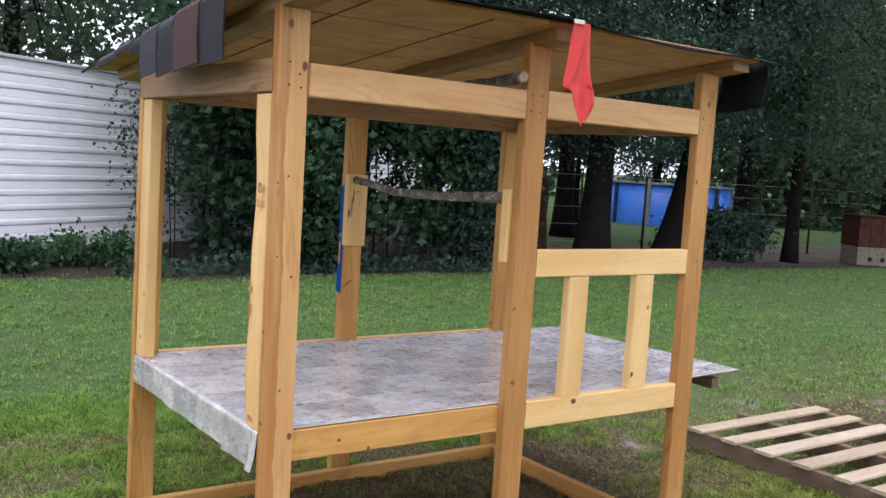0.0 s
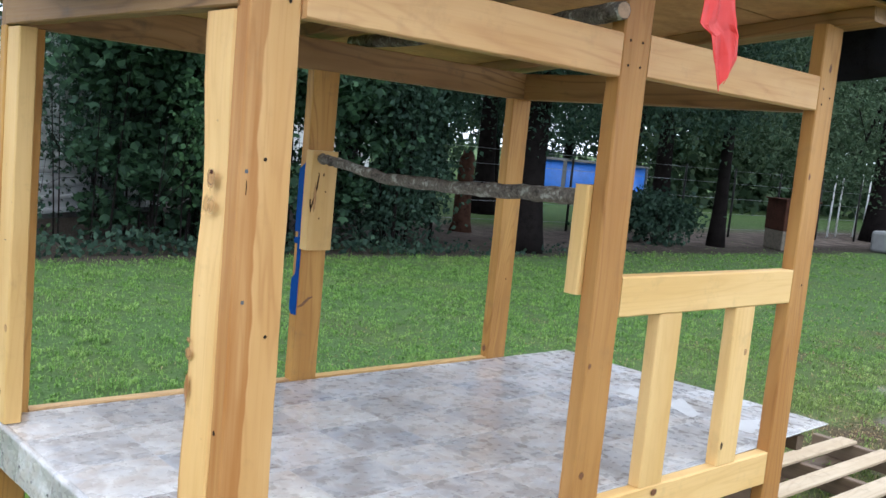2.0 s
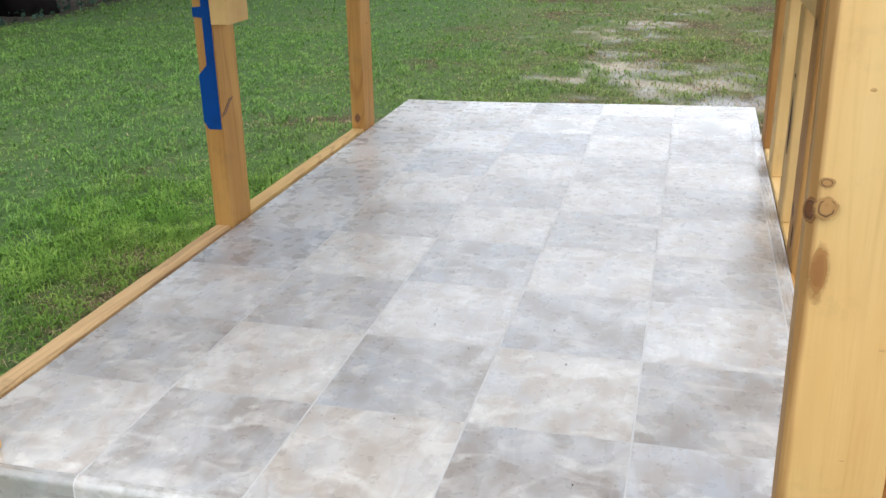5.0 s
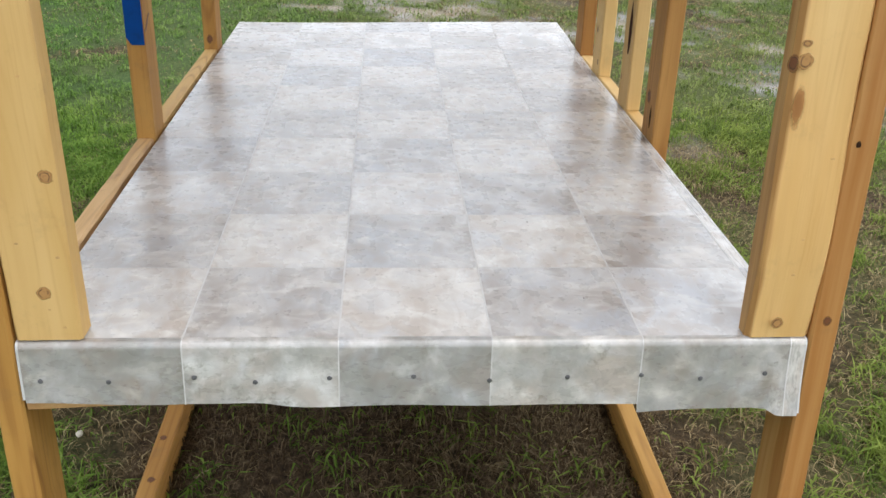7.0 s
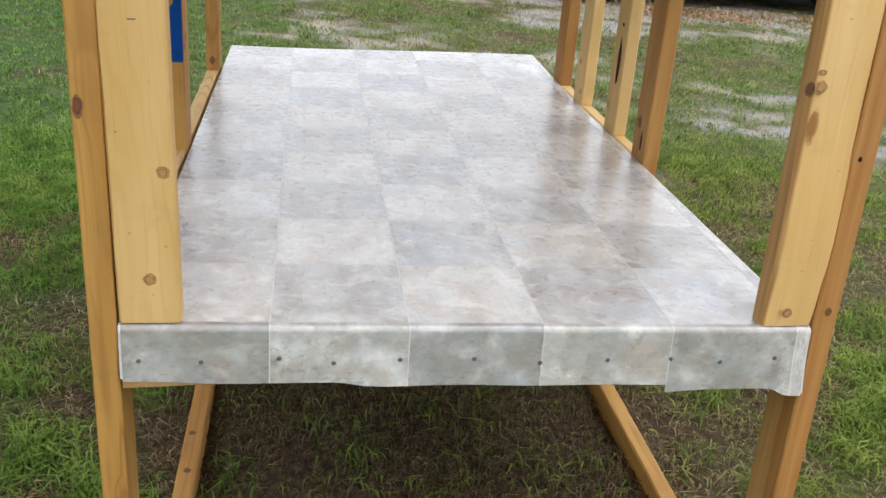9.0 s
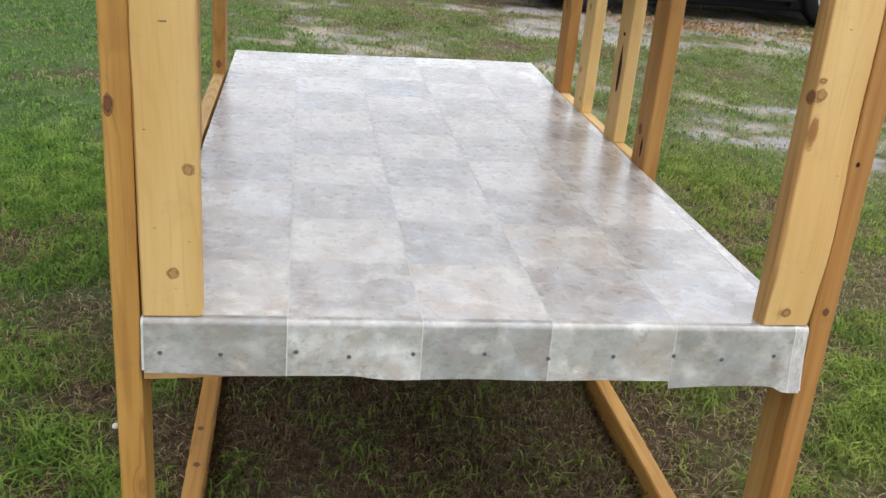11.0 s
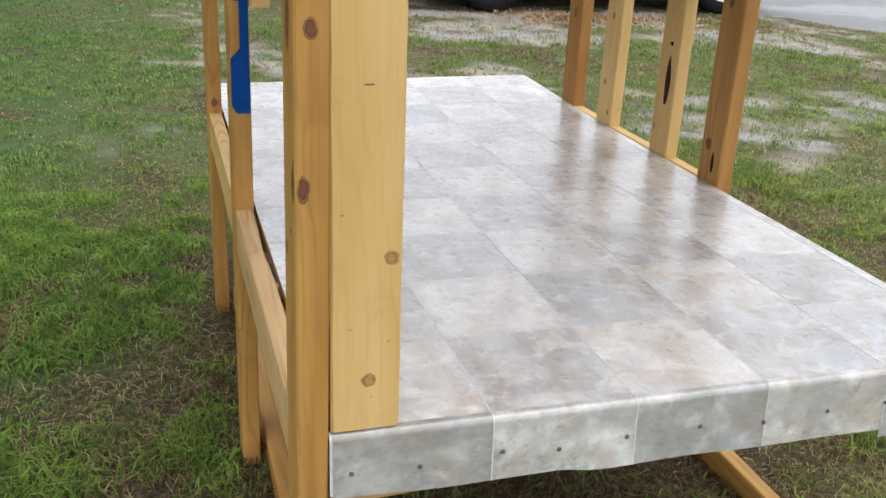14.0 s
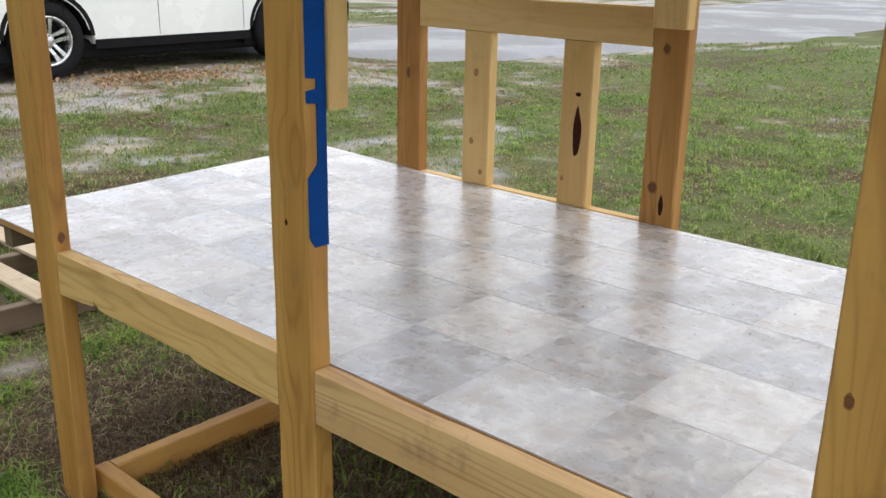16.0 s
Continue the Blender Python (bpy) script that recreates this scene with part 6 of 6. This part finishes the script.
def tree(name, x, y, height, trunk_r, radii, centre_z, leaves, leaf, mat, label, seed, lean=(0, 0), clumps=70, clump_r=0.45, floor=None, maple=False, stems=1, lo=0.45):
    rng = np.random.default_rng(seed)
    t = thing(name, label, "tree" if trunk_r > 0.06 else "bush", (x, y, 0))
    centre = np.array([lean[0], lean[1], centre_z])
    pts, clump_c = crown_points(rng, leaves, centre, np.array(radii), clumps, clump_r, lo, floor)
    # gaps through which the yard behind shows
    for (hx, hy, hz), hr in HOLLOWS:
        d = np.linalg.norm((pts + (x, y, 0) - (hx, hy, hz)) / (1, 1, 0.8), axis=1) / hr
        pts = pts[d > rng.uniform(0.6, 1.25, len(pts))]
    # trunk or stems
    stem_specs, limb_specs = [], []
    for k in range(stems):
        ox, oy = (0, 0) if stems == 1 else rng.normal(0, 0.28, 2)
        hh = height * (0.82 if stems == 1 else rng.uniform(0.35, 0.6))
        path, rad = [], []
        bx, by = rng.normal(0, 0.05, 2)
        for i in range(17):
            s = i / 16
            wob = 0.05 * math.sin(3 * s + seed) * height * 0.12
            path.append((ox + lean[0] * s + wob + bx * s, oy + lean[1] * s + by * s * 2, -0.08 + hh * s))
            rad.append(trunk_r * (1.0 + 0.45 * max(0, 1 - s * 6) ** 1.5) * (1 - 0.78 * s) + 0.004)
        stem_specs.append((path, rad))
    n_limb = 12 if stems == 1 else 10
    for k in range(n_limb):
        path, rad = stem_specs[k % stems]
        i = int(rng.integers(6, 16))
        s0 = Vector(path[i])
        target = Vector(clump_c[int(rng.integers(0, len(clump_c)))])
        mid = s0.lerp(target, 0.5) + Vector((0, 0, 0.12 * (target - s0).length)) + Vector(rng.normal(0, 0.06, 3))
        limb_specs.append(([s0, s0.lerp(mid, 0.5), mid, mid.lerp(target, 0.55), target], [rad[i] * 0.6, rad[i] * 0.48, rad[i] * 0.36, rad[i] * 0.24, 0.004]))
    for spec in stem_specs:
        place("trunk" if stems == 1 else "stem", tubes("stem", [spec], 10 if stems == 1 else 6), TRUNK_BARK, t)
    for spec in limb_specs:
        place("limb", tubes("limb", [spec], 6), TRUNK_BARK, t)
    if trunk_r > 0.06:
        q, sides = leaf_tris(pts, leaf, seed + 1), 3
    else:
        q, sides = (maple_soup(pts, leaf, seed + 1) if maple else leaf_quads(pts, leaf, seed + 1)), 4
    place("crown", soup("crown", q, sides), mat, t, "dark green leaves" if mat is LEAF_DARK else "")
    return t


HOLLOWS = [((4.58, 6.62, 1.25), 0.36), ((4.75, 6.92, 1.25), 0.38), ((4.90, 7.2, 1.24), 0.42), ((5.10, 7.45, 1.23), 0.42), ((5.30, 7.75, 1.22), 0.44), ((5.66, 8.3, 1.20), 0.42), ((6.10, 8.9, 1.18), 0.44), ((6.60, 9.6, 1.16), 0.48), ((7.5, 10.9, 1.15), 0.6), ((13.1, 6.2, 4.07), 0.7), ((14.66, 7.2, 4.37), 0.8), ((17.44, 9.0, 4.9), 1.0), ((21.3, 11.5, 5.64), 1.3), ((11.96, 6.2, 3.65), 0.35), ((13.38, 7.2, 3.9), 0.4), ((15.94, 9.0, 4.35), 0.5), ((19.5, 11.5, 4.98), 0.7), ((9.0, 7.0, 1.55), 0.4), ((11.9, 9.2, 1.75), 0.6)]
BUSH = "dense dark green bush at the lawn edge"
MAPLE = "leafy young maple thicket at the lawn edge"
OAK = "tall shade tree with dark foliage"
# thicket beside the shed
tree("maple_thicket", 3.30, 7.55, 4.6, 0.009, (0.75, 0.65, 2.25), 2.2, 7500, 0.098, LEAF_MAPLE, MAPLE, 11, clumps=60, clump_r=0.20, floor=0.03, maple=True, stems=5, lo=0.15)
tree("maple_thicket", 4.05, 7.15, 4.8, 0.009, (0.95, 0.65, 2.35), 2.25, 9000, 0.105, LEAF_MAPLE, MAPLE, 12, clumps=60, clump_r=0.21, floor=0.03, maple=True, stems=6, lo=0.15)
tree("maple_thicket", 5.25, 7.1, 4.9, 0.009, (1.1, 0.65, 2.4), 2.3, 8500, 0.10, LEAF_MAPLE, MAPLE, 13, clumps=60, clump_r=0.22, floor=0.03, maple=True, stems=6, lo=0.15)
tree("bush", 6.45, 7.2, 4.2, 0.022, (1.0, 0.70, 2.2), 2.1, 24000, 0.07, LEAF_DARK, BUSH, 14, clumps=120, clump_r=0.24, floor=0.02, stems=6, lo=0.15)
tree("bush", 4.7, 8.3, 4.6, 0.022, (1.5, 0.8, 2.4), 2.3, 24000, 0.08, LEAF_DARK, BUSH, 15, clumps=120, clump_r=0.28, floor=0.02, stems=6, lo=0.15)
tree("bush", 3.9, 9.7, 4.2, 0.022, (0.9, 0.7, 2.2), 2.2, 14000, 0.085, LEAF_DARK, BUSH, 16, clumps=90, clump_r=0.28, floor=0.02, stems=5, lo=0.15)
# lighter shoots in front of the thicket
tree("sapling", 3.75, 6.6, 2.3, 0.005, (0.34, 0.24, 0.8), 1.35, 900, 0.07, LEAF_LIGHT, "light green sapling in front of the thicket", 17, clumps=26, clump_r=0.11, floor=0.05, stems=3, lo=0.2)
tree("sapling", 1.75, 7.6, 0.6, 0.006, (0.8, 0.2, 0.16), 0.14, 2200, 0.07, LEAF_LIGHT, "low light green shrub at the foot of the shed", 18, clumps=30, clump_r=0.09, floor=0.01, stems=4, lo=0.2)
tree("sapling", 0.7, 7.2, 0.6, 0.006, (0.7, 0.2, 0.16), 0.14, 2200, 0.07, LEAF_MAPLE, "low green shrub at the foot of the shed", 19, clumps=30, clump_r=0.09, floor=0.01, stems=4, lo=0.2)
tree("sapling", 2.45, 7.6, 2.7, 0.005, (0.50, 0.3, 1.15), 1.4, 900, 0.06, LEAF_DARK, "thin dark shrub before the white shed", 20, clumps=30, clump_r=0.14, floor=0.1, stems=4, lo=0.2)
# shade trees along the edge
tree("shade_tree", 8.53, 6.75, 7.5, 0.235, (2.3, 1.7, 2.4), 4.1, 50400, 0.081, LEAF_DARK, OAK, 31, lean=(0.25, 0.1), clumps=62, clump_r=0.40, floor=1.25)
tree("shade_tree", 10.25, 6.87, 7.5, 0.25, (2.4, 1.7, 2.5), 4.1, 50400, 0.081, LEAF_DARK, OAK, 32, lean=(1.5, 0), clumps=66, clump_r=0.40, floor=1.25)
# lit haze on the next four crowns is put into their lighter leaves
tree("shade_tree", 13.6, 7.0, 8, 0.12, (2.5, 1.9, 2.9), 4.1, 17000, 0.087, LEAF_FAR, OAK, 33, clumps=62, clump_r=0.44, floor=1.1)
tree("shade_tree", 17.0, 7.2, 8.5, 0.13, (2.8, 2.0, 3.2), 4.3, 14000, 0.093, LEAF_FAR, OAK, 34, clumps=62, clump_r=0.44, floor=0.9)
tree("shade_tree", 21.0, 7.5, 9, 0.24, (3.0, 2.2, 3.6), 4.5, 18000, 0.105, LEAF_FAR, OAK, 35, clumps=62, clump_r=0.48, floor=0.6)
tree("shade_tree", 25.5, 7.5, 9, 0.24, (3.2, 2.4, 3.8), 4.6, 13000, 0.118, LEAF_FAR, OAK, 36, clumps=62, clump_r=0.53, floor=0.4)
tree("shade_tree", 5.6, 9.6, 8, 0.2, (2.6, 1.7, 3.0), 4.6, 27000, 0.101, LEAF_DARK, OAK, 37, clumps=70, clump_r=0.44, floor=1.2)
tree("shade_tree", 8.6, 11.0, 8.5, 0.2, (2.8, 1.9, 3.0), 5.0, 24300, 0.108, LEAF_DARK, OAK, 38, clumps=76, clump_r=0.44, floor=1.25)
tree("shade_tree", 12.2, 11.4, 9, 0.2, (3.0, 2.0, 3.0), 5.2, 13000, 0.115, LEAF_DARK, OAK, 39, clumps=70, clump_r=0.48, floor=2.2)
tree("shade_tree", 17.5, 11.0, 9, 0.22, (3.2, 2.2, 3.4), 5.2, 13000, 0.13, LEAF_DARK, OAK, 40, clumps=70, clump_r=0.53, floor=1.8)
tree("bush", 7.35, 7.75, 2.9, 0.02, (0.62, 0.45, 1.45), 1.35, 9000, 0.085, LEAF_DARK, "dark bush at the end of the thicket", 41, clumps=30, clump_r=0.2, floor=0.01, stems=4, lo=0.2)
tree("young_tree", 13.4, 12.2, 5.0, 0.07, (1.5, 1.1, 1.6), 2.9, 11000, 0.10, LEAF_DARK, "young leafy tree in the neighbouring yard", 48, clumps=54, clump_r=0.30, floor=1.2, lo=0.2)
tree("bush", 12.3, 7.4, 1.2, 0.02, (1.1, 0.4, 0.45), 0.4, 4500, 0.09, LEAF_DARK, "low dark bush under the shade trees", 42, clumps=30, clump_r=0.2, floor=0.01, stems=4, lo=0.2)
tree("shade_tree", 14.5, 17.5, 7, 0.2, (3.0, 1.8, 2.6), 3.3, 26000, 0.105, LEAF_DARK, OAK, 45, clumps=70, clump_r=0.48, floor=1.9)
tree("shade_tree", 9.8, 15.5, 7, 0.2, (2.8, 1.8, 2.7), 3.2, 26000, 0.105, LEAF_DARK, OAK, 46, clumps=70, clump_r=0.48, floor=1.25)
tree("shade_tree", 24.0, 19.5, 7, 0.2, (3.2, 1.8, 2.8), 3.4, 16200, 0.158, LEAF_DARK, OAK, 47, clumps=70, clump_r=0.53, floor=0.6)
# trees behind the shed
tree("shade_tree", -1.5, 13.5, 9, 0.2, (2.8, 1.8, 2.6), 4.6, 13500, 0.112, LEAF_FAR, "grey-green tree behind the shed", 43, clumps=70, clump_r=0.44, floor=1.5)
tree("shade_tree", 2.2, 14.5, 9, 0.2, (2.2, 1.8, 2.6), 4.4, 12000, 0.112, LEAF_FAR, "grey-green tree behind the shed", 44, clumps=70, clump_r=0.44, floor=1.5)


def far_woods():
    rng = np.random.default_rng(70)
    runs = [(-12, 30, 34, 34, 9, 9000), (34, 26, 48, 4, 9, 7000), (48, 6, 60, -14, 8, 6000), (34, 9.5, 44, 7.5, 6, 5000), (24, 16, 34, 14, 9, 6000)]
    out = []
    for x0, y0, x1, y1, h, n in runs:
        n *= 3
        s = rng.random(n)
        top = h * (0.6 + 0.5 * value_noise(s * 40, s * 0 + x0, 2.2, 71))
        p = np.stack([x0 + (x1 - x0) * s + rng.normal(0, 1.0, n), y0 + (y1 - y0) * s + rng.normal(0, 1.2, n), top * rng.random(n) ** 0.8], -1)
        out.append(leaf_quads(p, 0.36, 72))
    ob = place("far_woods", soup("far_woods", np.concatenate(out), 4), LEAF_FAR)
    tagged(ob, "distant belt of green woods", "woods", kind="stuff")


far_woods()


# ---- undergrowth and grass ----
def undergrowth():
    """Low weeds and trailing leaves where the lawn meets the thicket."""
    rng = np.random.default_rng(66)
    n = 2400
    x = rng.uniform(1.8, 10.5, n)
    crest = 0.03 + 0.24 * value_noise(x, x * 0, 0.45, 67) * smooth(x, 10.5, 7.0)
    y = 6.55 + 0.35 * (value_noise(x, x * 0 + 5, 0.8, 68) - 0.5) - 0.03 * x + rng.exponential(0.30, n)
    ok = rng.random(n) < 0.08 + 0.92 * smooth(x, 7.8, 6.4)
    pts = np.stack([x, y, crest * rng.random(n) ** 1.3 * smooth(y, 5.7, 6.7) + 0.012], -1)[ok]
    ob = place("undergrowth", soup("undergrowth", leaf_quads(pts, 0.075, 69), 4), LEAF_DARK)
    tagged(ob, "low dark weeds along the foot of the thicket", "weeds", kind="stuff")


undergrowth()


def inside(x, y, area, fade):
    """1 well inside the area, falling to 0 at its edges."""
    x0, x1, y0, y1 = area
    return smooth(x, x0, x0 + fade) * smooth(x, x1, x1 - fade) * smooth(y, y0, y0 + fade) * smooth(y, y1, y1 - fade)


def blades(n, area, height, width, seed, keep, name, mat, label, inner=None, droop=0.5, flat=(0.3, 1.1), tuft=5, fade=1.1):
    """Arched grass blades in small tufts; inner is an area left to a finer set."""
    rng = np.random.default_rng(seed)
    x0, x1, y0, y1 = area
    k = n // tuft + 1
    cx, cy = np.repeat(rng.uniform(x0, x1, k), tuft)[:n], np.repeat(rng.uniform(y0, y1, k), tuft)[:n]
    x, y = cx + rng.normal(0, height * 0.35, n), cy + rng.normal(0, height * 0.35, n)
    ok = rng.random(n) < keep(x, y)
    ok &= rng.random(n) < inside(x, y, area, fade)
    if inner:
        ok &= rng.random(n) > inside(x, y, inner, 1.1)
    x, y = x[ok], y[ok]
    n = len(x)
    h = height * rng.uniform(0.45, 1.2, n) * (0.55 + 0.9 * clumps(x, y))
    a = rng.uniform(0, 2 * math.pi, n)
    reach = rng.uniform(flat[0], flat[1], n) * h
    wdt = width * rng.uniform(0.6, 1.4, n)
    c = a + math.pi / 2 + rng.uniform(-0.5, 0.5, n)
    z = 0.018 * (value_noise(x, y, 0.9, 8) - 0.5) + 0.012 * (value_noise(x, y, 0.3, 9) - 0.5) - 0.007
    dx, dy = np.cos(a), np.sin(a)
    sx, sy = np.cos(c) * wdt / 2, np.sin(c) * wdt / 2
    bend = rng.uniform(-0.5, 0.5, n)
    base = np.stack([x, y, z], -1)
    mx, my, mz = x + dx * reach * 0.4, y + dy * reach * 0.4, z + h * 0.85
    right = np.stack([mx + sx, my + sy, mz], -1)
    left = np.stack([mx - sx, my - sy, mz], -1)
    tx, ty = np.cos(a + bend), np.sin(a + bend)
    tip = np.stack([mx + tx * reach, my + ty * reach, z + h * (1 - droop * rng.uniform(0.0, 1.3, n)).clip(0.05)], -1)
    ob = place(name, soup(name, np.stack([base, right, tip, left], 1), 4), mat)
    tagged(ob, label, "grass", kind="stuff")


def drive_mask(x, y):
    ys, near, far = drive_edges()
    e = np.interp(-y, -ys, near)
    f = np.interp(-y, -ys, far)
    return smooth(x, e + 0.15, e - 0.1) + smooth(x, f - 0.1, f + 0.2)


def under_deck(x, y):
    return smooth(x, -0.1, 0.2) * smooth(x, 2.05, 1.85) * smooth(y, -0.75, -0.55) * smooth(y, 0.52, 0.35)


def lawn_keep(x, y):
    tuftiness = 0.18 + 1.6 * smooth(clumps(x, y), 0.25, 0.70)
    tuftiness = tuftiness + (0.95 - tuftiness) * 0.6 * smooth(y, 0.7, 1.8)
    worn = (1 - 0.88 * bare_cover(x, y)) * (1 - 0.80 * thatch_cover(x, y)) * (1 - 0.97 * litter_cover(x, y))
    lush = smooth(y, -2.3, -3.6) * smooth(x, 5.6, 3.6)
    worn = np.maximum(worn, 0.9 * lush * smooth(value_noise(x, y, 0.7, 33), 0.2, 0.5))
    return np.clip(worn * tuftiness * drive_mask(x, y) * (1 - 0.62 * under_deck(x, y) * (1 - sheltered_green(x, y))), 0, 1)


def straw_keep(x, y):
    patch = smooth(clumps(x, y), 0.58, 0.32)
    dry = 0.16 + 0.62 * smooth(y, 1.4, -0.6)
    return np.clip((dry * patch + 0.9 * thatch_cover(x, y) + 0.35 * bare_cover(x, y)) * (1 - 0.93 * under_deck(x, y)) * (1 - litter_cover(x, y)) * drive_mask(x, y), 0, 1)


def dead_keep(x, y):
    return np.clip(under_deck(x, y) * (1 - 0.7 * sheltered_green(x, y)) + 0.12 * thatch_cover(x, y), 0, 1)


NEAR = (-2.0, 3.4, -2.6, 2.4)
MIDDLE = (-4.5, 8.0, -6.5, 7.6)
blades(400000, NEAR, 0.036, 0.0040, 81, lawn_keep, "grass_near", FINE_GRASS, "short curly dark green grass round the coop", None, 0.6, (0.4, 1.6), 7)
blades(440000, MIDDLE, 0.030, 0.0066, 82, lawn_keep, "grass_middle", GRASS, "short green lawn grass", NEAR)
blades(260000, (-6, 17, -13, 7.7), 0.030, 0.011, 86, lawn_keep, "grass_lawn", GRASS, "short green lawn grass", MIDDLE)
blades(150000, NEAR, 0.026, 0.0024, 84, straw_keep, "straw_near", STRAW, "pale curly dry straw on worn ground", None, 0.8, (0.8, 2.4), 3)
blades(200000, (0.0, 10.5, -9, 3.5), 0.021, 0.0050, 85, straw_keep, "straw_lawn", STRAW, "pale dry straw on worn ground", NEAR, 0.8, (0.6, 2.0), 3)
blades(90000, (-0.3, 2.3, -0.9, 0.8), 0.030, 0.0022, 87, dead_keep, "dead_grass", DEAD, "thin dead brown grass in the shade of the deck", None, 0.5, (0.3, 1.4), 3, 0.15)


def fallen_leaves():
    """Tan leaves blown against the parked car."""
    rng = np.random.default_rng(91)
    n = 2000
    t = rng.random(n)
    off = rng.normal(0, 0.30, n)
    x, y = 8.05 - 0.75 * t + off, -2.6 - 2.6 * t + off * 0.3
    ok = rng.random(n) < 0.25 + 0.75 * smooth(value_noise(x, y, 0.4, 92), 0.35, 0.6)
    p = np.stack([x, y, rng.uniform(0.008, 0.03, n)], -1)[ok]
    ob = place("fallen_leaves", soup("fallen_leaves", leaf_quads(p, 0.042, 93, 3.0), 4), FALLEN)
    tagged(ob, "dry tan fallen leaves on the ground before the car", "leaves", kind="stuff")


fallen_leaves()
